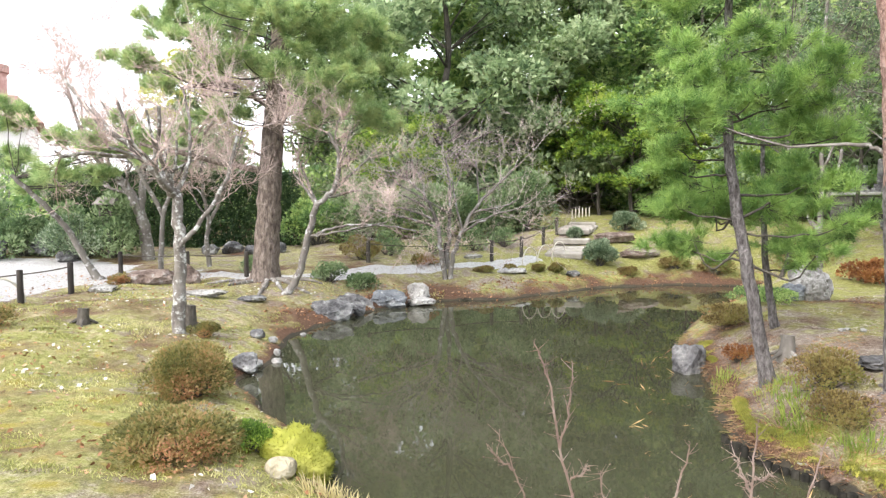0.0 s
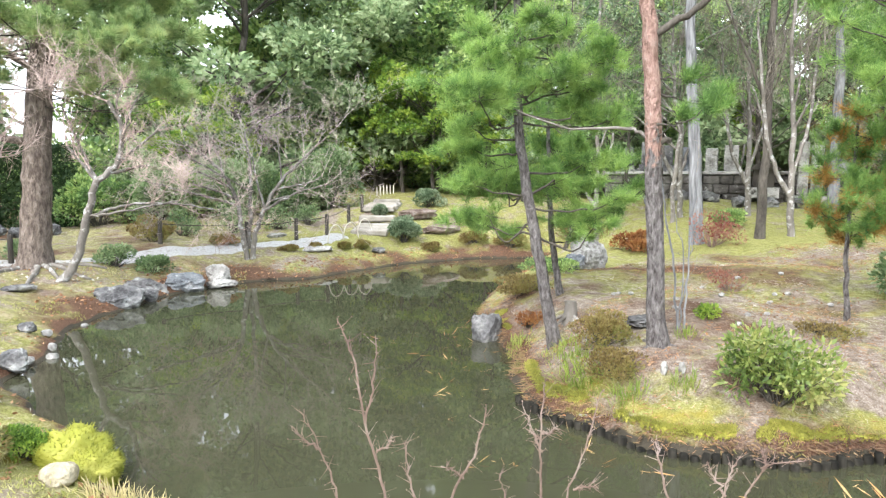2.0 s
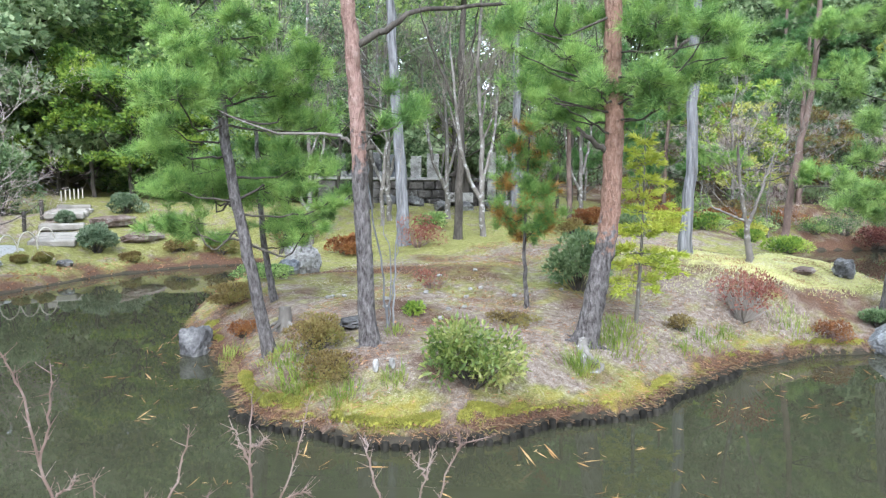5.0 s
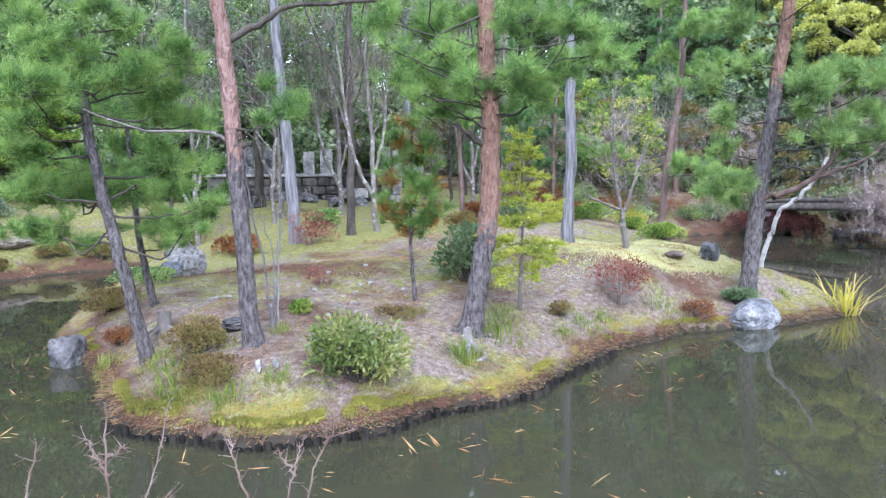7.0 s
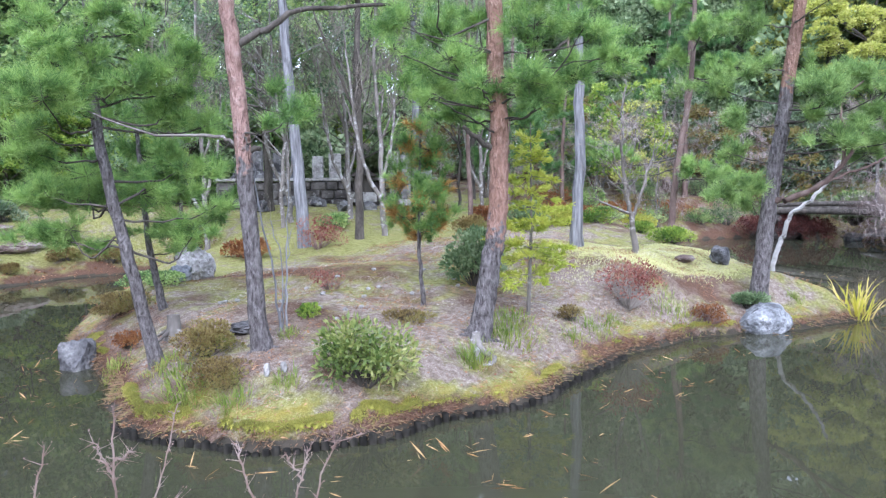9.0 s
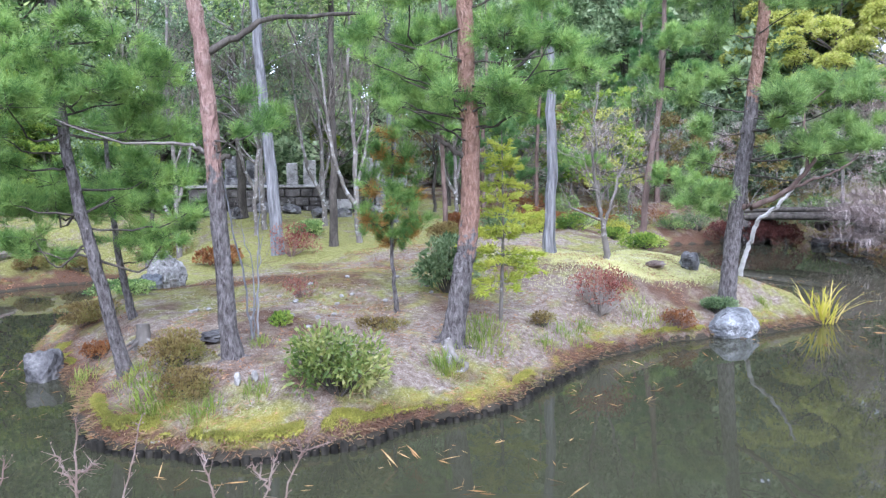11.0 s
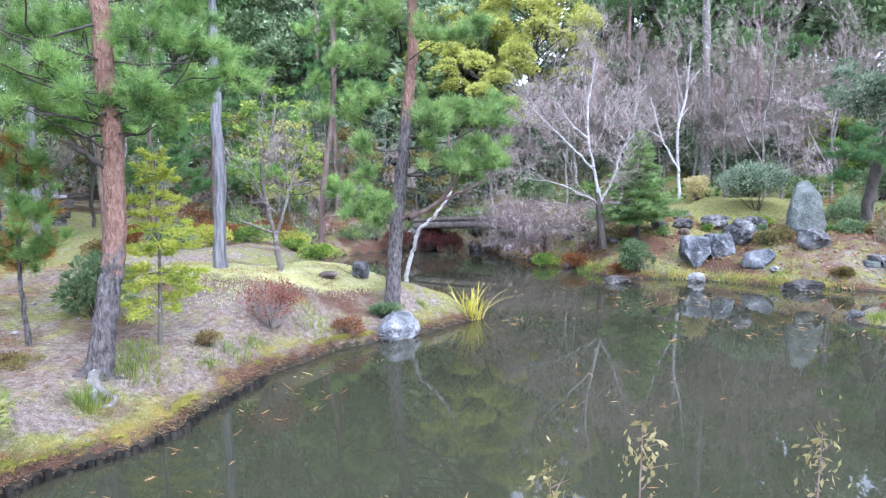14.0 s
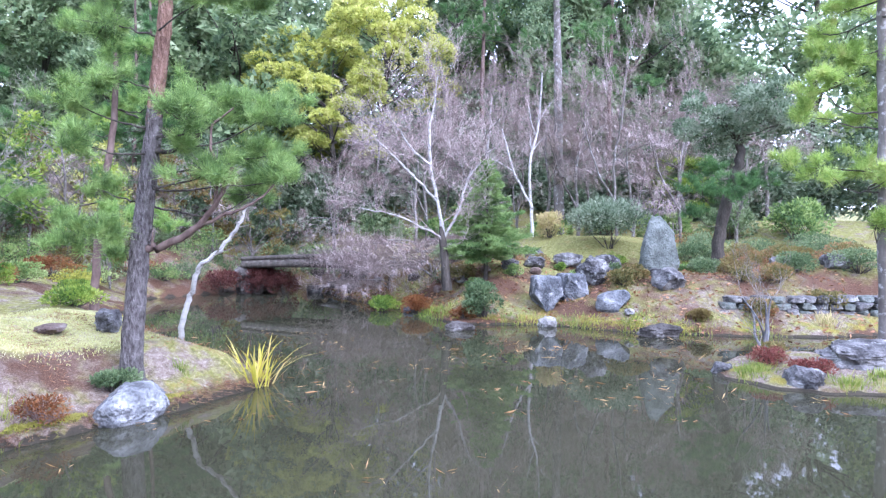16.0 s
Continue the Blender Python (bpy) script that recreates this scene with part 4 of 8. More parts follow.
P2_PADS = [(3.51, 4.59, 2.57, 0.24), (3.80, 5.29, 2.87, 0.19), (3.47, 4.95, 2.50, 0.20), (4.25, 5.31, 2.70, 0.20), (4.12, 4.83, 4.58, 0.59), (3.44,
    4.76, 4.62, 0.60), (3.23, 5.75, 4.66, 0.61), (3.34, 5.16, 5.15, 0.68), (4.32, 5.39, 5.71, 0.64), (2.93, 5.70, 4.10, 0.44), (4.18, 4.32, 4.09,
    0.40)]
P3_TRUNK = [(5.52, 4.27, 0.27), (5.57, 4.20, 0.68), (5.61, 4.15, 1.16), (5.65, 4.11, 1.51), (5.67, 4.07, 2.37), (5.65, 4.10, 2.94), (5.64, 4.12,
    3.77), (5.61, 4.16, 4.84), (5.64, 4.12, 5.98)]
P3_PADS = [(4.47, 4.23, 2.89, 0.26), (5.41, 4.68, 2.91, 0.42), (4.81, 4.42, 3.15, 0.33), (5.85, 4.75, 3.14, 0.44), (5.57, 4.13, 2.88, 0.41), (5.30,
    3.47, 2.90, 0.42), (6.37, 3.64, 3.20, 0.49), (6.00, 3.05, 3.19, 0.28), (5.92, 4.89, 2.76, 0.39), (5.27, 4.70, 3.52, 0.47), (4.60, 4.50, 3.44,
    0.32), (5.90, 4.55, 3.66, 0.50), (5.76, 3.72, 3.51, 0.46), (5.50, 3.00, 3.36, 0.36), (5.90, 4.17, 2.74, 0.33), (5.66, 3.45, 2.80, 0.33), (6.85,
    3.38, 3.22, 0.22), (6.03, 3.58, 3.86, 0.53), (4.83, 4.14, 3.82, 0.48), (5.91, 4.40, 4.55, 0.68), (5.74, 3.59, 4.63, 0.62), (5.76, 5.15, 5.16,
    0.71), (5.76, 4.21, 5.44, 0.72)]
P3_PADS += [(5.75, 3.25, 2.99, 0.28), (5.9, 2.91, 3.12, 0.22), (5.44, 3.43, 2.74, 0.23), (4.54, 3.97, 2.73, 0.19), (4.68, 3.88, 3.08, 0.23), (4.28, 4.16, 3.15, 0.19), (5.89, 3.05, 3.35, 0.28), (4.74, 3.55, 2.84, 0.22), (4.46, 4.18, 3.41, 0.23)]
P4_TRUNK = [(10.00, 2.86, 0.55), (10.02, 2.80, 1.31), (10.05, 2.68, 2.47), (10.07, 2.63, 3.00), (10.09, 2.56, 3.74), (10.10, 2.51, 4.32), (10.10,
    2.53, 5.39), (10.10, 2.50, 6.44)]
P4_LIMB = [(10.04, 2.74, 1.70), (9.97, 2.51, 1.74), (9.94, 2.13, 1.92), (9.87, 1.87, 2.18), (9.78, 1.65, 2.56)]
P4_PADS = [(9.55, 2.02, 3.03, 0.48), (10.49, 1.83, 3.28, 0.62), (10.04, 1.34, 3.13, 0.50), (10.86, 1.64, 2.80, 0.64), (10.39, 1.22, 2.51, 0.43),
    (9.72, 1.89, 2.49, 0.49), (10.63, 1.75, 2.32, 0.49), (9.96, 2.29, 2.83, 0.34), (11.02, 1.47, 3.50, 0.46), (10.29, 2.30, 3.36, 0.44), (9.44, 3.22,
    1.84, 0.50), (10.38, 3.15, 1.69, 0.36), (9.68, 3.50, 2.00, 0.30), (9.30, 3.01, 2.80, 0.36), (10.01, 3.56, 3.30, 0.44), (9.69, 2.90, 3.48, 0.38),
    (10.42, 3.41, 2.36, 0.36), (9.97, 3.10, 4.11, 0.52), (9.75, 1.94, 4.29, 0.49), (10.68, 1.74, 4.64, 0.54), (9.88, 2.73, 4.71, 0.59), (10.50, 3.58,
    4.87, 0.55), (10.24, 2.68, 5.62, 0.88), (9.92, 1.77, 5.24, 0.67)]
YP_TRUNK = [(5.91, 5.40, 0.62), (5.88, 5.43, 1.24), (5.89, 5.43, 2.11), (5.90, 5.42, 2.89)]
YP_PADS = [(5.70, 5.26, 2.65, 0.18), (5.83, 5.57, 2.44, 0.22), (5.88, 5.25, 2.36, 0.21), (5.84, 5.72, 2.04, 0.27), (6.02, 5.27, 1.97, 0.27), (5.73,
    5.30, 1.85, 0.26), (5.83, 5.64, 1.60, 0.27), (5.92, 5.26, 1.54, 0.27), (6.03, 5.60, 1.39, 0.24), (5.69, 5.67, 1.68, 0.19), (5.96, 5.12, 1.68,
    0.18), (6.01, 5.52, 2.24, 0.25)]
PB_TRUNK = [(15.74, 6.67, 0.70), (15.79, 6.55, 2.27), (15.89, 6.32, 4.09), (15.91, 6.28, 6.03), (15.92, 6.26, 7.65)]
PB_PADS = [(15.01, 5.85, 5.14, 0.67), (15.92, 6.84, 4.82, 0.65), (15.65, 5.52, 4.50, 0.62), (16.59, 6.50, 4.40, 0.89), (15.63, 6.78, 4.01, 0.50),
    (15.37, 5.43, 5.44, 0.61), (16.14, 6.80, 6.12, 0.73), (15.65, 5.99, 6.61, 0.84), (15.92, 8.29, 2.71, 0.75), (14.97, 8.42, 2.82, 0.58), (15.35,
    5.95, 2.26, 0.69), (16.76, 5.74, 2.14, 0.59)]
BP_TRUNK = [(-3.36, 12.54, 0.49), (-3.28, 12.57, 1.51), (-3.21, 12.58, 2.56), (-3.11, 12.61, 3.70), (-2.99, 12.64, 5.04), (-3.03, 12.63, 6.24),
    (-3.10, 12.61, 7.63)]
BP_PADS = [(-4.12, 11.04, 4.57, 0.69), (-3.81, 12.71, 5.06, 0.67), (-2.34, 12.13, 4.72, 0.83), (-1.86, 13.71, 4.74, 0.81), (-1.42, 12.84, 5.08, 0.87),
    (-2.19, 11.80, 3.88, 0.70), (-1.82, 13.36, 3.91, 0.79), (-1.30, 12.50, 3.48, 0.47), (-3.42, 13.63, 4.62, 0.71), (-3.97, 12.52, 4.56, 0.61),
    (-4.92, 11.19, 4.29, 0.46), (-5.14, 12.71, 4.19, 0.57), (-3.97, 12.15, 3.59, 0.48), (-2.15, 11.67, 5.18, 0.80), (-3.23, 12.96, 5.63, 0.78),
    (-1.03, 12.39, 3.31, 0.40), (-3.97, 13.34, 6.28, 1.05), (-1.93, 12.86, 6.22, 1.09), (-4.21, 11.33, 5.36, 0.61)]
LP_TRUNK = [(-6.93, 12.78, 1.09), (-7.12, 12.67, 1.52), (-7.46, 12.48, 2.00), (-7.82, 12.26, 2.46)]
LP_PADS = [(-5.50, 12.37, 3.02, 0.62), (-5.22, 13.82, 3.25, 0.56), (-6.29, 12.52, 2.98, 0.70), (-7.46, 13.30, 3.15, 0.77), (-7.61, 12.32, 3.43, 0.61),
    (-6.80, 11.91, 2.54, 0.63), (-8.03, 12.62, 2.79, 0.63), (-6.48, 12.63, 2.47, 0.59), (-7.99, 13.20, 2.27, 0.58), (-6.22, 13.28, 3.53, 0.49),
    (-7.50, 11.70, 3.59, 0.47), (-5.77, 13.99, 2.75, 0.51)]
RP_TRUNK = [(12.90, -6.69, 0.08), (12.93, -6.65, 2.02), (12.94, -6.63, 3.64), (12.95, -6.60, 5.25), (12.96, -6.59, 6.85)]
RP_PADS = [(12.62, -5.52, 3.98, 0.49), (13.32, -6.33, 4.55, 0.64), (13.01, -5.59, 3.62, 0.42), (13.54, -6.71, 3.75, 0.71), (13.44, -5.55, 2.97, 0.37),
    (12.72, -5.65, 2.81, 0.46), (13.37, -6.54, 2.88, 0.55), (12.73, -6.44, 2.02, 0.47), (13.78, -6.57, 5.36, 0.62), (12.90, -6.89, 4.27, 0.78),
    (12.33, -6.64, 2.77, 0.74), (13.78, -6.06, 5.02, 0.45), (12.91, -6.41, 5.71, 0.86), (12.18, -6.44, 5.27, 0.81)]
CT_TRUNK = [(19.99, -6.75, 0.89), (19.98, -6.79, 1.73), (19.90, -7.00, 2.98), (19.82, -7.23, 3.73), (19.86, -7.11, 4.36), (20.01, -6.68, 4.87)]
CT_PADS = [(19.26, -7.01, 5.00, 0.88), (20.29, -6.29, 4.43, 0.69), (19.21, -7.90, 4.52, 0.82), (20.17, -7.50, 4.26, 0.93), (20.08, -6.36, 5.10, 0.60),
    (19.14, -7.61, 5.04, 0.74), (19.58, -8.46, 4.85, 0.61), (19.75, -6.80, 4.69, 0.75)]
CT_PINE = [(18.78, -5.96, 3.03, 0.70), (19.01, -6.81, 2.92, 0.79), (19.01, -5.85, 2.39, 0.49), (19.06, -7.21, 3.19, 0.58), (19.04, -6.36, 3.45, 0.57)]
BIRCH = [(18.77, -0.12, 1.05), (18.77, -0.03, 1.81), (18.77, 0.11, 2.68), (18.76, 0.27, 3.55), (18.76, 0.30, 4.41)]
IBIRCH = [(12.30, 3.40, 0.3), (12.32, 3.30, 0.75), (12.35, 3.20, 1.10), (12.38, 3.10, 1.43), (12.45, 2.83, 1.65), (12.50, 2.60, 1.98), (12.5, 2.45, 2.3)]
TREEL = [(-3.38, 8.44, 0.31), (-3.33, 8.46, 0.96), (-3.32, 8.46, 1.54), (-3.35, 8.45, 2.03), (-3.47, 8.40, 2.20), (-3.63, 8.33, 2.45), (-3.78, 8.27,
    2.63)]
TREEL2 = [(-3.31, 8.41, 1.40), (-3.10, 8.49, 1.68), (-2.80, 8.59, 2.17), (-2.62, 8.65, 2.81)]
PLUM = [(-2.83, 11.70, 0.28), (-2.54, 11.77, 0.70), (-2.38, 11.80, 1.34), (-2.23, 11.83, 1.89), (-1.94, 11.88, 2.18), (-1.83, 11.90, 2.72), (-2.02,
    11.87, 3.16)]
T2 = [(-7.24, 16.52, 0.60), (-7.33, 16.48, 1.37), (-7.54, 16.39, 2.06), (-7.85, 16.24, 2.60), (-8.14, 16.10, 2.84)]
T2B = [(-7.32, 16.49, 1.23), (-7.37, 16.46, 1.79), (-7.29, 16.50, 2.61), (-7.33, 16.48, 3.29)]
BP_LOW = [(-4.62, 11.76, 5.02, 0.7), (-4.93, 11.2, 4.23, 0.55), (-5.36, 11.44, 4.39, 0.35), (-4.28, 11.68, 4.2, 0.7), (-3.43, 11.75, 4.4, 0.75), (-2.66, 11.74, 4.11, 0.75), (-2.16, 12.25, 4.99, 0.85), (-1.65, 12.12, 4.32, 0.8),
    (-1.13, 12.38, 3.56, 0.55), (-1.76, 12.11, 3.58, 0.6), (-1.31, 12.77, 5.06, 0.8), (-0.95, 12.8, 4.45, 0.6), (-3.75, 11.76, 3.59, 0.55), (-2.91, 11.68, 5.18, 0.8), (-4.16, 12.57, 5.43, 0.8), (-2.44, 11.99, 3.37, 0.5)]

# ---- pines of the island ----
pine("red_pine", "slender leaning pine with grey bark and dense green needles", P1_TRUNK, 0.068, 0.03, [(x, y, z, 1.15 * r) for x, y, z, r in P1_PADS if z > 1.35], PINE, turn_at=2.6, bark_top=BARK_DARK, per_m2=125, group="pines on the island")
pine("red_pine", "tall straight pine, grey bark below and pinkish bark above", P2_TRUNK, 0.084, 0.052, P2_PADS, PINE, turn_at=1.75, bark_top=PINK_BARK, group="pines on the island",
     extra=[([(3.47, 5.32, 3.22), (3.72, 5.12, 3.4), (3.95, 4.95, 3.55), (4.6, 4.4, 3.62)], 0.035, 0.015), ([(3.47, 5.32, 2.33), (3.3, 5.45, 2.42), (2.9, 5.75, 2.44), (2.3, 6.1, 2.68)], 0.02, 0.005, BARK_PALE),
            ([(3.49, 5.31, 2.30), (3.6, 5.2, 2.31)], 0.03, 0.022)])
pine("red_pine", "stout pine with an orange-red trunk above dark rough bark", P3_TRUNK, 0.112, 0.062, P3_PADS, PINE, turn_at=1.1, group="pines on the island", per_m2=125,
     extra=[([(5.67, 4.07, 2.3), (5.5, 4.2, 2.42), (5.38, 4.32, 2.55)], 0.035, 0.02), ([(5.66, 4.1, 2.8), (5.9, 3.85, 3.1), (6.15, 3.6, 3.4)], 0.03, 0.015)])
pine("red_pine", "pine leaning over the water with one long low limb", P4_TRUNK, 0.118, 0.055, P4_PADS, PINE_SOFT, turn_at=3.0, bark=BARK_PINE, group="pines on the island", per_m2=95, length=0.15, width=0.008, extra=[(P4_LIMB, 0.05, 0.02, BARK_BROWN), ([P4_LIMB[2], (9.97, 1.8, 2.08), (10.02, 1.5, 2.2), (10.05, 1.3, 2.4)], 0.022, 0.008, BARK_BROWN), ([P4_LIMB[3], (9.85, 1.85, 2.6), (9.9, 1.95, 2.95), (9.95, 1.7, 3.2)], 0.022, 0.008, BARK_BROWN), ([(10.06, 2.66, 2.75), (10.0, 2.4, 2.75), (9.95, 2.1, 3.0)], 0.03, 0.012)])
pine("young_pine", "young pine with orange and green needles on a thin stem", YP_TRUNK, 0.028, 0.01, [(x, y, z, 1.2 * r) for x, y, z, r in YP_PADS], PINE, turn_at=1.0, bark_top=BARK_PINE, per_m2=150, length=0.11, squash=0.9)
yp = bpy.data.objects["young_pine"]
old = [(x - yp.location[0], y - yp.location[1], z - yp.location[2] - 0.04, r * 0.55) for x, y, z, r in YP_PADS]
part("old_needles", [foliage(old, 300, 0.11, 20, 0.0075, 0.9)[0]], PINE_ORANGE, yp, "orange dying needles")
pine("young_pine", "thin young pine stem beside a leaning pine", [(3.82, 7.7, 0.5), (3.7, 7.75, 1.2), (3.62, 7.7, 2.0), (3.6, 7.75, 2.9)], 0.045, 0.02,
     [(3.5, 7.6, 2.1, 0.4), (3.8, 7.9, 2.4, 0.45), (3.4, 7.9, 2.8, 0.45), (3.78, 7.68, 1.49, 0.34), (4.12, 7.63, 1.91, 0.35), (4.34, 7.38, 1.56, 0.32), (4.48, 7.54, 2.16, 0.33), (3.94, 7.46, 1.26, 0.25), (3.69, 7.96, 1.95, 0.31), (4.61, 7.35, 1.88, 0.22), (3.98, 7.81, 2.37, 0.37), (4.41, 7.55, 2.7, 0.33)], PINE, turn_at=1.5, bark_top=BARK_PINE)
pine("red_pine", "grey-stemmed pine behind the mossy mound", PB_TRUNK, 0.085, 0.04, PB_PADS, PINE, turn_at=1.0, bark=BARK_BROWN, bark_top=BARK_BROWN, per_m2=52, length=0.17, width=0.011)
# ---- pines of the other shores ----
pine("black_pine", "large old pine with thick scaly trunk beside the path", BP_TRUNK, 0.24, 0.13, BP_PADS + BP_LOW, PINE_OLD, turn_at=3.0, bark=BARK_OLD, bark_top=BARK_OLD, per_m2=78, length=0.17, width=0.011,
     extra=[([(-3.21, 12.58, 2.5), (-3.8, 12.4, 2.62), (-4.6, 12.2, 2.8), (-5.4, 12.1, 3.0)], 0.07, 0.03), ([(-3.1, 12.6, 3.6), (-3.8, 12.3, 4.05), (-4.6, 12.0, 3.95)], 0.06, 0.03)])
pine("garden_pine", "trained pine with a leaning pale trunk near the hedge", [(-6.6, 12.9, 0.5)] + LP_TRUNK, 0.07, 0.04, LP_PADS, PINE_OLD, turn_at=1.0, bark=BARK_PALE, bark_top=BARK_PALE, per_m2=75, length=0.17, width=0.011)
pine("garden_pine", "light green pine on the islet", RP_TRUNK, 0.09, 0.05, RP_PADS, PINE_LIGHT, turn_at=1.0, bark=BARK_PALE, bark_top=BARK_PALE, per_m2=80, length=0.15, width=0.009)


def wild_pine(label, x, y, height, radius, leaf, low=0.3, layers=7, per_m2=30, lean=0.0):
    """A pine with tiers of pads that shorten towards its top."""
    z0, pads = g(x, y), []
    for k in range(layers):
        u = k / (layers - 1)
        wide = radius * (1 - 0.75 * u) * rng.uniform(0.8, 1.15)
        for j in range(4 if u < 0.8 else 2):
            a = 1.57 * j + 0.8 * k + rng.uniform(-0.5, 0.5)
            d = wide * rng.uniform(0.35, 0.8)
            pads.append((x + lean * u + d * math.cos(a), y + d * math.sin(a), z0 + height * (low + (0.97 - low) * u) + rng.uniform(-0.25, 0.25), wide * rng.uniform(0.36, 0.55)))
    return pine("wild_pine", label, [(x, y, z0), (x + 0.3 * lean, y + 0.05, z0 + height * 0.35), (x + 0.7 * lean, y - 0.05, z0 + height * 0.7), (x + lean, y, z0 + height)], 0.011 * height, 0.03, pads, leaf, per_m2, 0.2, 22, 0.014,
                BARK_BROWN, BARK_BROWN, group="pines behind the island", sides=9)


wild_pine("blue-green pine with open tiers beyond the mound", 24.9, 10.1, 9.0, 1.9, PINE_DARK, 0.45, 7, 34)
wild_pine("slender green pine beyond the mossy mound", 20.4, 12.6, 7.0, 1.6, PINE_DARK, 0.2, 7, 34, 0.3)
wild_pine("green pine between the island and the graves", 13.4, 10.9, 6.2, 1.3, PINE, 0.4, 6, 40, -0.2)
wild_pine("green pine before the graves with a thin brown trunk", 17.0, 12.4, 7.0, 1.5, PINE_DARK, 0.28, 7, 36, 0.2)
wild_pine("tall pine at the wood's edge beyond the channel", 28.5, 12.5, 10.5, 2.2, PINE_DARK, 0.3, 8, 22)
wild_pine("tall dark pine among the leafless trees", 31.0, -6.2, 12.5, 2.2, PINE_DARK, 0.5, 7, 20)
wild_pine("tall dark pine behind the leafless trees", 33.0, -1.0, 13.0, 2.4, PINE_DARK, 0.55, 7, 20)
# ---- the wood behind ----
def forest():
    """Some trees of each kind, copied round the garden at their own turns and sizes."""
    kinds = [leafy_tree("evergreen_oak", "dark evergreen broad-leaved tree at the wood's edge", (0, 0, 0), 11, 3.4, LEAF_FAR, 14000, 0.23, 0.2, clumps=60, low=0.06),
             leafy_tree("evergreen_oak", "dense green broad-leaved tree in the wood", (0, 0, 0), 12, 3.2, LEAF_MID, 14000, 0.22, 0.18, clumps=60, low=0.06),
             leafy_tree("evergreen_oak", "tall evergreen tree with greyish green leaves behind the steps", (0, 0, 0), 10.5, 3.3, LEAF_FAR, 18000, 0.22, 0.2, clumps=70, low=0.05),
             leafy_tree("evergreen_oak", "dense mid-green tree behind the steps", (0, 0, 0), 11.5, 3.1, LEAF_MID, 18000, 0.21, 0.18, clumps=70, low=0.05),
             leafy_tree("cedar", "tall dark conifer in the wood", (0, 0, 0), 15, 2.6, LEAF_DARK, 12000, 0.24, 0.22, clumps=64, low=0.1, cone=0.7),
             leafy_tree("camphor_tree", "large yellow-green evergreen tree in the wood", (0, 0, 0), 12, 3.6, LEAF_OLIVE, 42000, 0.16, 0.24, bark=BARK_DARK, clumps=64, low=0.42, fill=0.72, puff=0.6),
             leafy_tree("wild_camellia", "glossy yellow-green camellia at the foot of the wood", (0, 0, 0), 5.2, 1.9, LEAF_CAMELLIA, 14000, 0.12, 0.08, clumps=54, low=0.22, puff=0.5, fill=0.5)]
    bare = [bare_tree("maple", "leafless maple with a haze of reddish twigs", (0, 0, 0), [([(0, 0, -0.2), (0.1, 0, 1.5), (-0.1, 0.2, 3.2), (0.2, 0.1, 5.2), (0.1, 0, 7.0)], 0.12, 0.04)], 4, BARK_PALE, TWIG_PINK, 6000, 0.52, fuzz_r=0.0085, group="leafless trees of the wood", thin=0.006, far=True, flat=0.5, up=0.0, bend=0.5, reach=1.6, level=0.22),
            bare_tree("maple", "leafless forked tree with a haze of fine reddish twigs", (0, 0, 0), [([(0, 0, -0.2), (-0.1, 0.1, 1.2), (0.3, 0.2, 2.8), (0.5, 0.1, 4.6), (0.4, 0, 6.0)], 0.1, 0.035), ([(0, 0, 0.6), (-0.5, 0, 2.2), (-0.8, 0.2, 4.2)], 0.07, 0.03)], 4, BARK_PALE, TWIG_PINK, 4600, 0.47, fuzz_r=0.0085, group="leafless trees of the wood", thin=0.006, far=True, flat=0.4, up=0.02, bend=0.5, reach=1.4, level=0.2)]
    used = set()

    def place(src, az, dist, scale=1.0, turn=None):
        a = radians(az)
        x, y = dist * math.sin(a), dist * math.cos(a)
        if inland(np.array([x]), np.array([y]))[0] < 0.6:
            return
        m = Matrix.LocRotScale((x, y, g(x, y) - 0.1), Euler((0, 0, rng.uniform(0, 6.28) if turn is None else turn)), (scale * rng.uniform(0.9, 1.1), scale * rng.uniform(0.9, 1.1), scale))
        if src.name not in used:
            used.add(src.name)
            src.matrix_basis = m
        else:
            copy_thing(src, m)

    oak, green, oak_near, green_near, cedar, camphor, camellia = kinds
    # Straight ahead and to the right of the steps.
    for az, d, k, s in ((0, 24, oak_near, .95), (6, 27, green_near, 1.0), (11, 25.5, oak_near, .9), (16.5, 28, green_near, 1.05), (22, 27, oak_near, 1.0), (28, 26, green_near, .95), (34, 27, oak_near, .95), (3, 29, green_near, 1.1), (19, 25.5, green_near, .8),
                        (2, 34, cedar, 1.05), (13, 35, cedar, 1.1), (25, 35, oak, 1.3), (37, 36, cedar, 1.0), (19, 44, cedar, 1.3), 
                        (-8, 27, green, .85), (-14, 29, oak, .8), (-20, 31, camphor, .6), (-5, 36, cedar, .8), (-3, 21.5, camellia, .8), (13.0, 23.8, camellia, 1.2), (15.6, 23.2, camellia, 1.15), (10.5, 24.5, camellia, 0.9),
                        (20, 23, camellia, .8), (25, 24, camellia, .8)):
        place(k, az, d, s)
    # Behind the graves.
    for az, d, k, s in ((40, 34, cedar, .9), (45, 36, oak, 1.1), (50, 37, cedar, .9), (55, 38, oak, 1.0), (60, 36, cedar, .8), (65, 37, oak, .85), (70, 38, oak, .9),
                        (43, 46, cedar, 1.2), (61, 47, cedar, 1.1), (69, 47, green, 1.2), (38, 31, camellia, 1.2), (57, 33, camellia, 1.1), (63, 31, camellia, 1.0)):
        place(k, az, d, s)
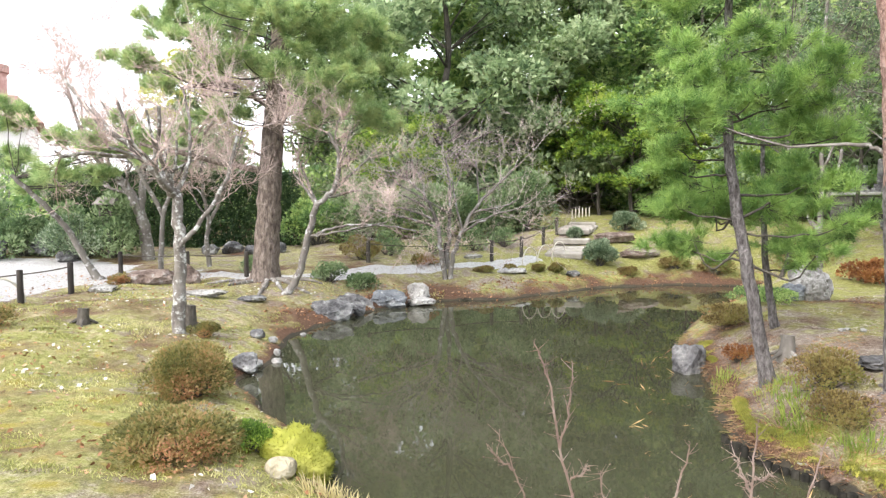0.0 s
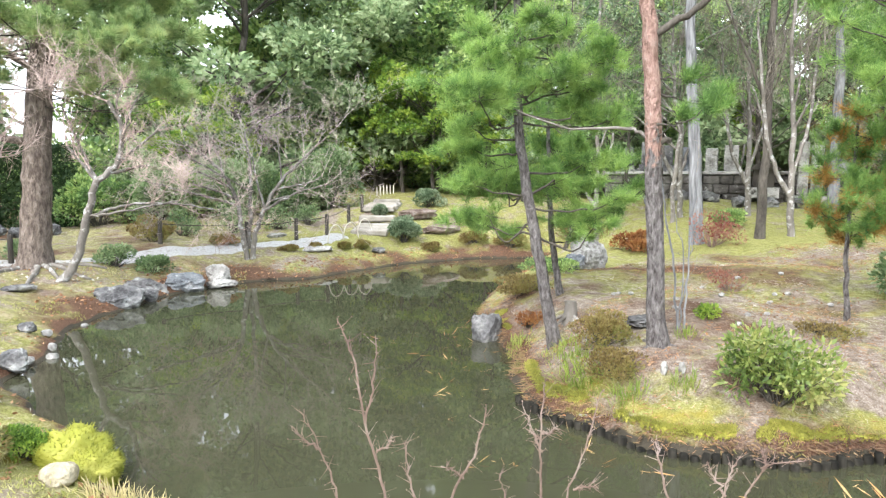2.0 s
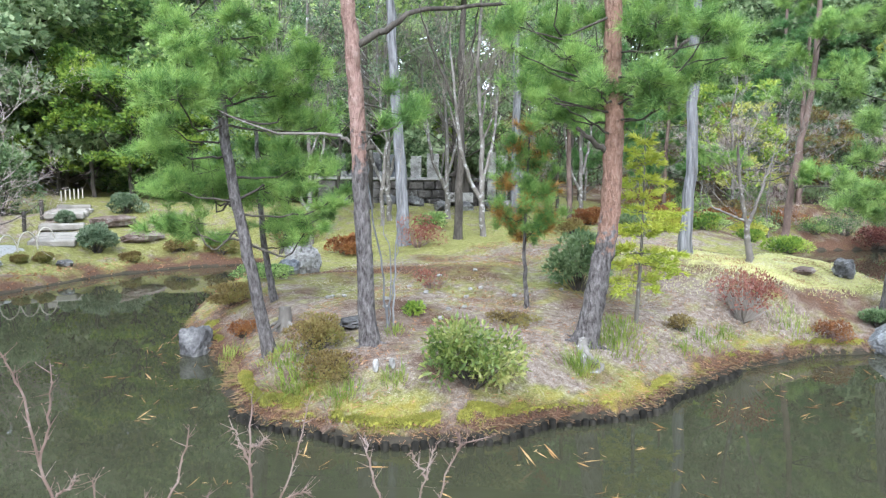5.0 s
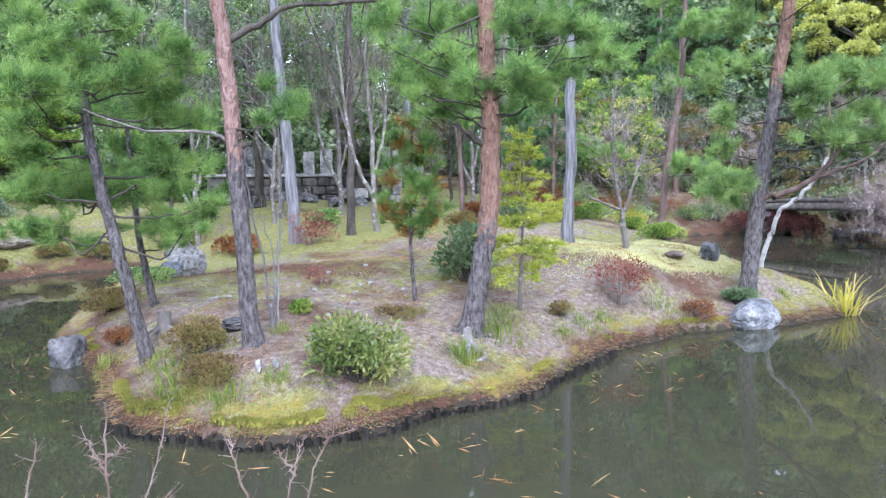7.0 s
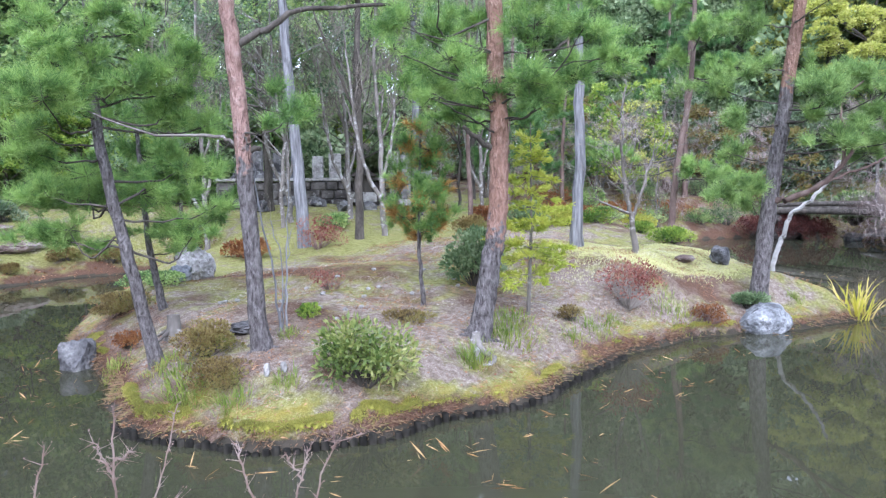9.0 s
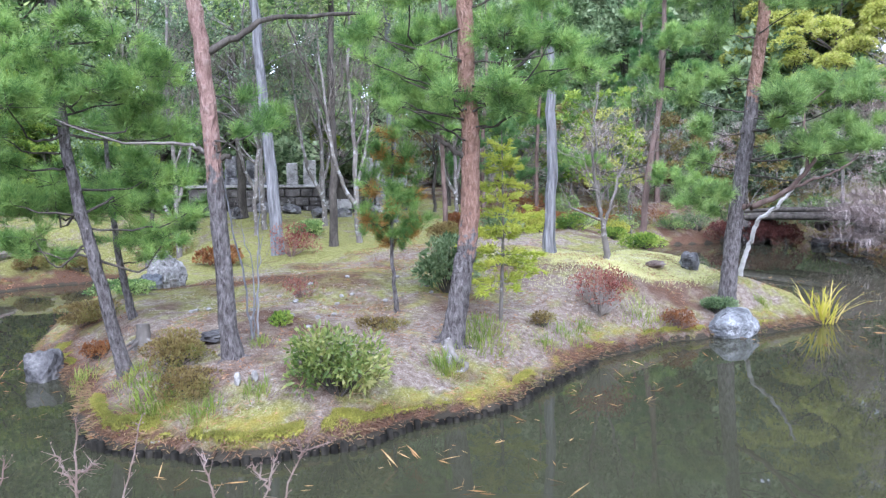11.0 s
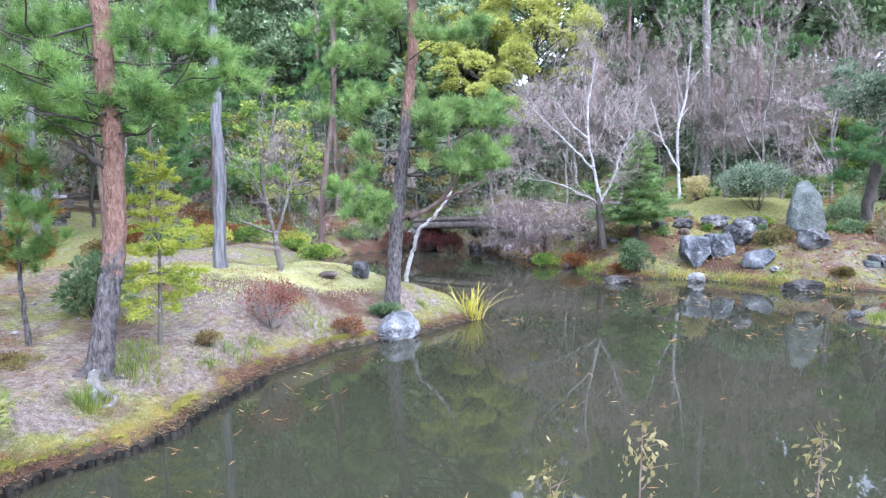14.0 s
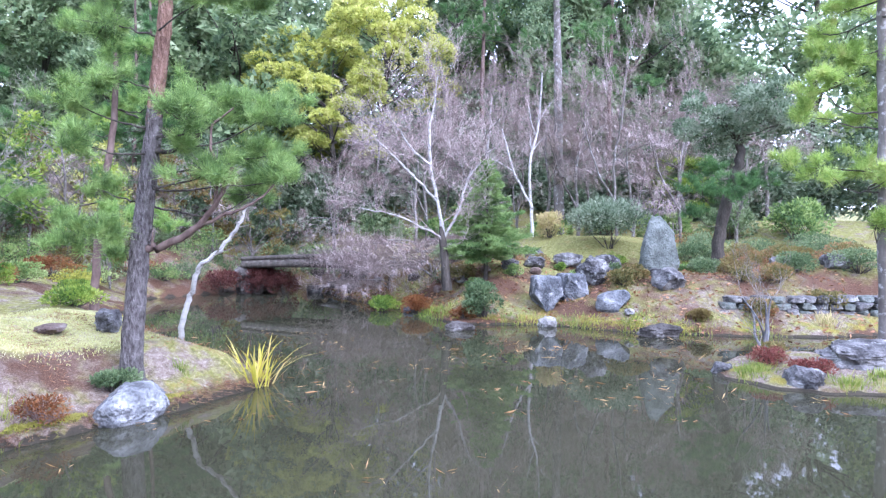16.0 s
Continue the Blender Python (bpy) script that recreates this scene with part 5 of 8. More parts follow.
    # Over the bridge and the right bank.
    for az, d, k, s in ((73, 36, oak, 1.1), (77.2, 34.5, camphor, 1.3), (80.3, 32.5, camphor, 1.15), (84, 33.5, camphor, 1.38), (74.5, 40, oak, 1.4), (87, 44, cedar, 1.2), (92, 40, green, 1.15), (96, 43, cedar, 1.2), (100, 39, oak, 1.15),
                        (104, 42, cedar, 1.25), (89.5, 37, cedar, .95), (98, 36, cedar, .9), (94, 47, oak, 1.4), (63, 50, cedar, 1.3), (48, 47, cedar, 1.2), (53, 45, cedar, 1.2), (56.5, 46, cedar, 1.3), (59.5, 44, cedar, 1.2), (67, 52, oak, 1.5), (71.5, 50, cedar, 1.3), (76, 52, oak, 1.5), (102.5, 47, oak, 1.35), (115, 38, oak, 1.0), (121, 36, green, 1.0), (106, 31, camellia, .8)):
        place(k, az, d, s)
    for az, d, k, s in ((78, 29, 0, .6), (81, 27, 1, .62), (84, 29, 0, .66), (87, 26.5, 0, .8), (89, 29, 1, 1.05), (92, 27, 0, 1.0), (94.5, 30, 1, 1.0), (97, 27.5, 0, .9), (100, 29, 0, 1.0), (103, 26, 1, .9), (106.5, 28, 0, .95),
                        (110, 27, 1, 1.0), (86, 32, 1, 1.1), (93, 35, 0, 1.2), (95.5, 33, 1, 1.1), (101.5, 32, 0, 1.1), (104.5, 31, 1, 1.05), (107, 33, 0, 1.2), (88, 35, 0, 1.1), (112, 31, 0, 1.1), (90.5, 33, 0, 1.15), (99, 33, 1, 1.1), (68, 27, 1, .7), (64, 25, 0, .65), (58, 27, 1, .8), (47, 28, 1, .8), (40, 26, 0, .75), (72, 28, 0, .7), (66, 23.5, 1, .6), (70, 25, 0, .62), (74, 26, 1, .6), (61, 24, 0, .6), (54, 25, 1, .6), (-24, 24, 0, .55), (-33, 25, 1, .6), (-19, 23, 0, .62), (-14.5, 24, 1, .6), (-28, 23, 0, .55)):
        place(bare[k], az, d, s)
    # Added trees, out of view behind and left of the camera, for reflections and shade.
    plain = leafy_tree("evergreen_oak", "unseen evergreen tree added behind the camera for reflections and shade", (0, 0, 0), 11, 3.4, LEAF_MID, 3500, 0.6, 0.2, clumps=40, low=0.06)
    for az, d, s in ((135, 32, .9), (155, 30, .9), (180, 28, .9), (205, 30, .9), (230, 32, .9), (255, 34, .8), (280, 36, .7), (300, 38, .7)):
        place(plain, az, d, s)


def undergrowth(az0, az1, near, far, count, high, leaf, label, n=26000, size=0.24):
    """A bank of shrubs under the trees, too dense to part."""
    pts = []
    for _ in range(count):
        a, d = radians(rng.uniform(az0, az1)), rng.uniform(near, far)
        x, y = d * math.sin(a), d * math.cos(a)
        if inland(np.array([x]), np.array([y]))[0] > 1.5:
            r = rng.uniform(0.8, 1.7)
            pts.append((x, y, g(x, y) + rng.uniform(0.1, 1) * high, r, r * 0.7))
    at, out = crown_points(pts, n, 0.5)
    solo("undergrowth", [leaves(at, size, out + [0, 0, 0.2], 0.55, flat=0.5, single=True)], leaf, label, "undergrowth", kind="stuff")


forest()
undergrowth(-12, 38, 27, 34, 150, 4.0, LEAF_FAR, "dense dark evergreen undergrowth of the wood", 60000)
undergrowth(36, 76, 33, 41, 150, 4.0, LEAF_DARK, "dense undergrowth behind the graves", 60000)
undergrowth(76, 125, 31, 40, 170, 4.0, LEAF_GREY, "shaded shrubs under the leafless trees", 56000, 0.19)
undergrowth(56, 128, 48, 60, 440, 12.0, LEAF_FAR, "evergreen wood on the rise far behind", 46000, 0.45)
undergrowth(-42, -10, 22, 30, 60, 1.4, LEAF_MID, "green shrubs beyond the hedge", 14000, 0.2)
undergrowth(74, 110, 32, 38, 130, 1.6, LEAF_GREY, "low dark shrubs on the rise behind the bare trees", 24000, 0.2)

# Small half-bare trees in autumn colours, before the wood.
for i, (az, d, h, lf) in enumerate(((63.2, 24.2, 4.9, LEAF_CAMELLIA), (58, 27, 3.4, LEAF_GREY), (61.5, 29, 4.2, LEAF_BROWN), (64.5, 27.5, 3.6, LEAF_OLIVE), (67, 30, 4.6, LEAF_GREY), (69.5, 28, 3.4, LEAF_BROWN), (72, 30, 4.4, LEAF_GREY), (74.5, 29, 3.8, LEAF_BROWN), (52, 28, 3.6, LEAF_GREY), (47, 29, 3.4, LEAF_BROWN), (76.5, 31, 4.0, LEAF_GREY))):
    a = radians(az)
    x, y = d * math.sin(a), d * math.cos(a)
    leafy_tree("small_maple", "small open tree with thin autumn leaves before the wood", (x, y, g(x, y) - 0.05), h, 1.5, lf, 3600, 0.12, 0.06, bark=BARK_PALE, clumps=40, low=0.2, fill=0.2, puff=0.8, group="small autumn trees")


# ---- the left bank ----
def rel(line, base):
    return [tuple(np.array(p) - base) for p in line]


def foot(x, y):
    return np.array([x, y, g(x, y)])


b = foot(-3.38, 8.44)
bare_tree("plum_tree", "old leaning plum tree with lichen-white patched bark", b,
          [(rel([(-3.38, 8.44, 0.2)] + TREEL[1:], b), 0.085, 0.045), (rel(TREEL2, b), 0.035, 0.02), (rel([TREEL[-1], (-4.2, 8.3, 2.95), (-4.7, 8.5, 3.5)], b), 0.04, 0.02), (rel([TREEL[3], (-3.2, 8.6, 2.6), (-3.3, 8.7, 3.4)], b), 0.03, 0.015)],
          2, BARK_LICHEN, TWIG_ROSE_LIT, 3000, 0.26, fuzz_r=0.003)
b = foot(-2.83, 11.7)
bare_tree("plum_tree", "crooked plum tree leaning over rocks at the water", b,
          [(rel(PLUM, b), 0.075, 0.03), (rel([PLUM[2], (-1.9, 11.9, 1.5), (-1.2, 12.1, 1.55), (-0.5, 12.3, 1.42)], b), 0.03, 0.012), (rel([PLUM[3], (-2.5, 12.1, 2.5), (-2.7, 12.0, 3.1)], b), 0.03, 0.012), (rel([PLUM[2], (-1.8, 11.5, 1.45), (-1.0, 11.6, 1.6)], b), 0.022, 0.01)],
          2, BARK_PALE, TWIG_ROSE_LIT, 3000, 0.3, fuzz_r=0.003)
b = foot(0.05, 14.34)
bare_tree("maple", "spreading leafless maple of several grey stems beside the pond", b,
          [([(0, 0, -0.1), (-0.12, 0, 0.6), (-0.2, 0.1, 1.2), (-0.5, 0.1, 1.8), (-1.1, 0.2, 2.3)], 0.06, 0.025), ([(0.08, 0, -0.1), (0.15, 0, 0.5), (0.35, 0, 1.0), (0.7, 0.1, 1.6), (1.4, 0.2, 2.3)], 0.06, 0.025),
           ([(0.02, 0.1, 0.2), (0.05, 0.2, 1.0), (0.1, 0.2, 1.8), (0.0, 0.3, 2.6)], 0.05, 0.02), ([(0.35, 0, 1.0), (1.0, -0.2, 1.35), (1.7, -0.3, 1.55)], 0.03, 0.012), ([(-0.2, 0.1, 1.1), (-1.0, -0.1, 1.35), (-1.9, 0.0, 1.6)], 0.03, 0.012)],
          3, BARK_PALE, TWIG_PINK, 2600, 0.3, flat=0.35, up=0.06, fuzz_r=0.0032)
b = foot(-7.24, 16.52)
bare_tree("old_cherry_tree", "bare old tree with two pale grey trunks near the hedge", b, [(rel([(-7.24, 16.52, 0.4)] + T2[1:], b), 0.16, 0.07), (rel(T2B, b), 0.11, 0.06), (rel([T2[-1], (-8.6, 16.2, 3.6), (-9.0, 16.4, 4.6)], b), 0.06, 0.03)],
          3, BARK_PALE, TWIG_ROSE_LIT, 3600, 0.4, fuzz_r=0.005)
b = foot(-5.11, 14.66)
bare_tree("plum_tree", "slender bare tree with a pale forked trunk", b, [([(0, 0, -0.1), (-0.05, 0, 0.5), (0.0, 0, 1.1), (-0.12, 0, 1.8), (-0.1, 0.1, 2.8)], 0.06, 0.02), ([(0, 0, 0.9), (0.25, 0.1, 1.5), (0.55, 0, 2.2), (0.8, 0, 3.0)], 0.045, 0.015)],
          2, BARK_PALE, TWIG_ROSE_LIT, 1200, 0.3, fuzz_r=0.004)
bare_tree("old_cherry_tree", "bare tree with a haze of pinkish twigs behind the pine", foot(-6.0, 14.2), [([(0, 0, -0.1), (0.1, 0, 1.2), (0.5, 0.1, 2.2), (1.2, 0.1, 3.2)], 0.06, 0.025), ([(0.1, 0, 1.2), (-0.5, 0, 2.4), (-1.2, 0.2, 3.6)], 0.05, 0.02)],
          3, BARK_PALE, TWIG_ROSE_LIT, 5000, 0.32, fuzz_r=0.0035)

# The clipped hedge.
hq = rng.uniform(0, 1, (27000, 3))
face = rng.integers(0, 5, 27000)
hx, hy, hz = hq[:, 0] * 6.6, hq[:, 1] * 1.0, hq[:, 2] * 2.1
hy = np.where(face < 3, 0.03 + 0.08 * rng.uniform(0, 1, 27000), hy)
hz = np.where(face == 3, 2.05 + 0.08 * rng.uniform(0, 1, 27000), hz)
hedge = thing("hedge", "tall clipped dark green evergreen hedge", "hedge", (-10.6, 18.1, 0.62))
hedge.rotation_euler = (0, 0, math.atan2(1.06, 5.82))
part("foliage", [leaves(np.stack([hx, hy, hz], 1), 0.1, None, 0.55)], LEAF_HEDGE, hedge)
part("stem", [spikes(np.stack([np.linspace(0.1, 6.5, 40), np.full(40, 0.5), np.full(40, -0.1)], 1), np.stack([np.linspace(0.1, 6.5, 40), np.full(40, 0.5), np.full(40, 1.8)], 1), 0.035)], BARK_DARK, hedge)

# Boxes with worn edges.
def box(sx, sy, sz, x=0, y=0, z=0, slot=0, bevel=0.008):
    """A box on z with its edges cut."""
    bm = bmesh.new()
    bmesh.ops.create_cube(bm, size=1, matrix=Matrix.Translation((x, y, z + sz / 2)) @ Matrix.Diagonal((sx, sy, sz, 1)))
    if bevel:
        bmesh.ops.bevel(bm, geom=bm.edges[:], offset=min(bevel, 0.3 * min(sx, sy, sz)), segments=1, affect='EDGES')
    bmesh.ops.triangulate(bm, faces=bm.faces[:])
    v = np.array([q.co[:] for q in bm.verts])
    f = np.array([[q.index for q in fc.verts] for fc in bm.faces])
    bm.free()
    return (v, f, slot)


# Lantern on a post.
lamp = thing("garden_lantern", "weathered wooden lantern with a small roof on a post", "lantern", foot(-8.17, 16.44))
part("post", tube([(0, 0, -0.1), (0, 0, 0.5), (0, 0, 1.0)], [0.055, 0.05, 0.05], 8), WOOD_GREY, lamp)
part("lamp_box", [box(0.26, 0.26, 0.27, 0, 0, 1.0)], WOOD_DARK, lamp, smooth=False)
for sx, sy in ((-1, -1), (1, -1), (-1, 1), (1, 1)):
    part("corner_post", [box(0.035, 0.035, 0.3, sx * 0.135, sy * 0.135, 0.99)], WOOD_GREY, lamp, smooth=False)
rv = np.array([(-0.26, -0.24, 0), (0.26, -0.24, 0), (0.26, 0.24, 0), (-0.26, 0.24, 0), (-0.2, 0, 0.16), (0.2, 0, 0.16), (-0.26, -0.24, -0.03), (0.26, -0.24, -0.03), (0.26, 0.24, -0.03), (-0.26, 0.24, -0.03)]) + [0, 0, 1.3]
part("roof", [(rv, np.array([[0, 1, 5, 4], [2, 3, 4, 5], [6, 7, 1, 0], [7, 8, 2, 1], [8, 9, 3, 2], [9, 6, 0, 3], [9, 8, 7, 6]]), 0), (rv, np.array([[1, 2, 5], [3, 0, 4]]), 0)], WOOD_GREY, lamp, smooth=False)


# The rope fence: dark posts and sagging ropes.
def fence(points, label):
    ob = thing("rope_fence", label, "fence", foot(*points[0]))
    base = np.array(ob.location)
    tops = []
    for x, y in points:
        f = foot(x, y) - base
        h = rng.uniform(0.46, 0.52)
        part("post", tube([f + [0, 0, -0.1], f + [0, 0, h * 0.5], f + [0.004, 0, h - 0.01], f + [0.004, 0, h]], [0.047, 0.045, 0.045, 0.036], 9), WOOD_DARK, ob)
        tops.append(f + [0, 0, h * 0.86])
    for a, c in zip(tops, tops[1:]):
        u = np.linspace(0, 1, 12)[:, None]
        line = a + (c - a) * u - np.array([0, 0, 1.0]) * 0.4 * u * (1 - u) * min(0.5, 0.2 * np.linalg.norm(c - a))
        part("rope", tube(line, np.full(12, 0.011), 5), ROPE, ob)
    return ob


fence([(-7.6, 8.9), (-6.37, 10.07), (-5.99, 10.76)], "dark wooden posts with a sagging rope along the gravel")
fence([(-6.69, 13.9), (-5.03, 13.17), (-3.95, 13.43)], "dark wooden posts with a rope beside the pine")
fence([(-1.69, 15.0), (0.03, 15.24), (1.14, 16.04), (1.89, 16.4), (2.72, 18.4), (3.16, 18.83)], "dark wooden posts with a rope beside the narrow path")

# Steps up the slope.
steps = thing("garden_steps", "flight of worn pale earth and stone garden steps", "steps", (0, 0, 0), kind="structure")
a, c = np.array([3.02, 16.8]), np.array([4.3, 20.9])
for i in range(9):
    q = a + (c - a) * i / 8
    z0 = g(*q)
    ob = part("step", [box(0.92 + 0.1 * math.sin(3 * i), 0.6, 0.16, 0, 0, -0.1, bevel=0.03)], EARTH_STEP, steps, smooth=False)
    ob.location, ob.rotation_euler = (q[0], q[1], z0 + 0.03), (0, 0, math.atan2(-(c - a)[0], (c - a)[1]) + 0.05 * math.sin(5 * i))

# Three bamboo hoops, and stakes at the top of the steps.
for x, y in ((2.05, 15.95), (2.45, 16.25), (2.85, 16.6)):
    u = np.linspace(0, math.pi, 13)
    z0 = g(x, y)
    p = np.stack([0.2 * np.cos(u), 0.1 * np.cos(u), 0.42 * np.sin(u) - 0.03], 1)
    solo("bamboo_hoop", tube(p, np.full(13, 0.013), 6), BAMBOO, "pale split bamboo hoop beside the steps", "edging", (x, y, z0), "bamboo hoops by the steps")
for i in range(6):
    x, y = 4.1 + 0.12 * i, 21.5 + 0.05 * i
    solo("bamboo_stake", tube([(0, 0, -0.05), (0, 0, 0.12), (0, 0.01, 0.26)], [0.018, 0.018, 0.017], 6), BAMBOO, "short pale bamboo stake at the top of the steps", "stake", (x, y, g(x, y)), "bamboo stakes by the steps")
u = np.linspace(0, math.pi, 13)
for k in range(2):
    solo("bamboo_hoop", tube(np.stack([0.3 * np.cos(u), 0.25 * np.cos(u), 0.4 * np.sin(u) - 0.03], 1), np.full(13, 0.015), 6), BAMBOO, "pale bamboo hoop at the gravel's edge", "edging", (-6.9 + 0.25 * k, 10.2 - 0.3 * k, g(-6.9, 10.2)))

# Rocks of the left shore.
shore = "rocks at the pond's edge"
rock(-1.86, 11.15, (0.75, 0.5, 0.42), STONE, "rounded grey rock with white lichen at the water", 11, 0.3, z=-0.02, group=shore)
rock(-1.5, 11.6, (0.35, 0.3, 0.22), STONE, "small grey rock at the water", 12, 1.0, z=0.0, group=shore)
rock(-1.62, 12.15, (0.72, 0.5, 0.36), STONE, "flat-topped mossy grey rock at the water", 13, 0.1, z=0.0, group=shore)
rock(-1.02, 12.45, (0.68, 0.5, 0.42), STONE_BLUE, "squared blue-grey rock standing in the water", 14, 0.0, z=-0.04, group=shore, cuts=10)
rock(-0.5, 12.95, (0.5, 0.36, 0.34), STONE_PALE, "pale squared block of stone at the shore", 15, -0.3, z=0.1, group=shore, cuts=11)
rock(-0.42, 12.66, (0.56, 0.3, 0.15), STONE_PALE, "flat pale stepping stone at the waterline", 16, 0.1, z=0.02, group=shore, cuts=9)
rock(-5.3, 12.2, (1.0, 0.6, 0.3), STONE_RED, "low reddish boulder beside the gravel", 17, 0.1)
rock(-4.75, 12.4, (0.5, 0.45, 0.42), STONE_RED, "rounded reddish-grey boulder beside the gravel", 18, 0.9)
rock(-5.6, 11.0, (0.45, 0.3, 0.12), STONE_PALE, "flat pale stone in the moss", 19)
rock(-3.9, 10.9, (0.75, 0.35, 0.16), STONE_PALE, "low pale stone among tree roots", 20, 0.2)
rock(-3.2, 11.1, (0.5, 0.25, 0.12), STONE, "low grey stone among tree roots", 21, 0.4)
rock(-2.5, 8.9, (0.22, 0.2, 0.14), STONE, "small grey stone in the moss", 22)
rock(-2.28, 7.6, (0.32, 0.26, 0.26), STONE, "grey stone at the bank", 23)
for i, (x, y, s) in enumerate(((-6.0, 17.3, .5), (-5.5, 17.5, .6), (-5.0, 17.4, .45), (-9.9, 16.6, .9), (-10.9, 16.0, 1.0), (-4.4, 17.8, .5), (-8.9, 15.9, .5))):
    rock(x, y, (s, s * 0.7, s * 0.6), STONE, "grey garden stone in front of the hedge", 30 + i, 0.7 * i, group="stones before the hedge")
rock(0.72, 16.6, (0.5, 0.3, 0.12), STONE_PALE, "flat pale stone beside the path", 41)
rock(1.55, 15.2, (0.7, 0.35, 0.14), STONE_PALE, "flat pale stone at the bank", 42, 0.2)
rock(2.95, 15.35, (0.35, 0.28, 0.16), STONE, "small dark stone with a pale top", 43)
rock(4.9, 16.9, (1.1, 0.5, 0.28), STONE_RED, "low weathered brown rock on the slope", 44, 0.1)
rock(5.6, 16.6, (0.5, 0.3, 0.12), STONE_PALE, "small flat pale stone", 45)
rock(4.6, 18.2, (1.3, 0.6, 0.3), STONE_RED, "low brown rock on the slope", 46, 0.3)
rock(-1.11, 4.42, (0.21, 0.17, 0.13), STONE_SAND, "rounded pale sandy stone in the moss", 47, name="pale_stone", rough=0.03, cuts=3)
for i, (x, y) in enumerate(((-1.95, 8.2), (-2.1, 7.9), (-2.05, 8.6), (-2.2, 9.0), (-2.15, 7.7), (-1.98, 9.9), (-2.5, 6.6))):
    rock(x - 0.12, y, (0.13, 0.1, 0.09), STONE_PALE, "small pale pebble at the bank", 50 + i, i, detail=2, name="pebble", category="pebble", group="pebbles of the left bank")


# Stumps.
def stump(x, y, r, h, mat, label):
    ob = thing("tree_stump", label, "stump", foot(x, y))
    part("stump_body", tube([(0, 0, -0.06), (0, 0, 0.03), (0.01, 0, h * 0.5), (0.015, 0.01, h)], [r * 1.5, r * 1.15, r, r * 0.9], 11, 0, 0.08), mat, ob)
    for k in range(4):
        t = 1.6 * k + 0.3
        part("root", tube([(r * 0.7 * math.cos(t), r * 0.7 * math.sin(t), 0.06), (r * 1.9 * math.cos(t), r * 1.9 * math.sin(t), 0.02), (r * 3.2 * math.cos(t), r * 3.2 * math.sin(t), -0.03)], [r * 0.4, r * 0.28, r * 0.1], 6), mat, ob)


stump(-4.6, 8.5, 0.07, 0.2, BARK_DARK, "short dark tree stump in the moss")
stump(-3.35, 8.75, 0.09, 0.3, BARK_DARK, "dark stump beside the plum tree")
stump(3.45, 6.75, 0.07, 0.22, BARK_PALE, "weathered pale stump on the island")
stump(24.2, 3.2, 0.32, 0.6, BARK_PALE, "broad weathered stump on the bank")
# Bare roots of the big pine.
for k, (x, y) in enumerate(((-2.6, 12.1), (-2.9, 11.9), (-3.7, 11.9), (-2.5, 12.6), (-4.1, 12.2), (-3.2, 11.6))):
    q = smooth_path([(-3.36, 12.54, 0), ((-3.36 + x) / 2 + 0.1 * math.sin(9 * k), (12.54 + y) / 2, 0), (x, y, 0), (x + 0.25 * (x + 3.36), y + 0.25 * (y - 12.54), 0)], 5)
    q[:, 2] = ground(q[:, 0], q[:, 1]) + 0.015
    solo("surface_root", tube(q, np.linspace(0.06, 0.02, len(q)), 6, 0, 0.1), BARK_PALE, "bare pine root running over the ground", "tree root", group="roots of the big pine")

# Bushes of the left bank.
shrub("azalea", "rounded clipped azalea with reddish-green leaves", -2.33, 6.05, 0.42, 0.54, AZALEA, 13000, 0.03, clumps=44, fill=0.85)
shrub("azalea", "low spreading azalea with rusty green leaves", -1.88, 4.6, 0.47, 0.36, AZALEA, 11000, 0.03, clumps=40, fill=0.7)
shrub("moss_cushion", "small bright green mossy shrub", -1.42, 4.92, 0.17, 0.26, LEAF_CAMELLIA, 2600, 0.025, category="moss")
shrub("azalea", "small clipped green azalea in the moss", -3.05, 8.42, 0.24, 0.2, AZALEA, 2200, 0.03, fill=0.8)
shrub("azalea", "small dark clipped azalea", -5.4, 8.0, 0.3, 0.3, AZALEA, 1800, 0.035)
shrub("azalea", "rounded rusty brown clipped azalea", -1.96, 15.97, 0.5, 0.62, LEAF_BROWN, 4500, 0.05, fill=0.75)
shrub("azalea", "low clipped dark green azalea beside the path", -0.45, 15.3, 0.32, 0.24, AZALEA, 2000, 0.045, fill=0.75)
shrub("azalea", "low clipped green azalea beside the boulder", -5.75, 12.0, 0.28, 0.2, AZALEA, 1800, 0.04)
for i, (x, y, r, h) in enumerate(((3.76, 16.24, .42, .72), (5.3, 19.6, .5, .6), (3.6, 18.4, .25, .35), (-8.7, 16.1, .95, 1.25))):
    shrub("evergreen_shrub", "loose grey-green evergreen shrub on the slope", x, y, r, h, LEAF_GREY, 3200, 0.065, group="grey-green shrubs")
for i, (x, y, r, h) in enumerate(((1.5, 15.35, .18, .15), (2.62, 15.6, .2, .2), (2.2, 15.5, .17, .16), (0.9, 14.9, .25, .12), (4.4, 15.9, .3, .22), (-2.2, 12.9, .4, .45), (-1.6, 13.0, .35, .3), (-3.9, 13.9, .35, .35), (-1.4, 16.8, .5, .7), (-0.3, 17.3, .6, .9), (0.8, 17.6, .5, .7), (1.6, 18.2, .5, .6))):
    shrub("low_shrub", "low dark green shrub by the path", x, y, r, h, LEAF_DARK if i > 4 else LEAF_BROWN, 1500, 0.05, group="low shrubs by the path")
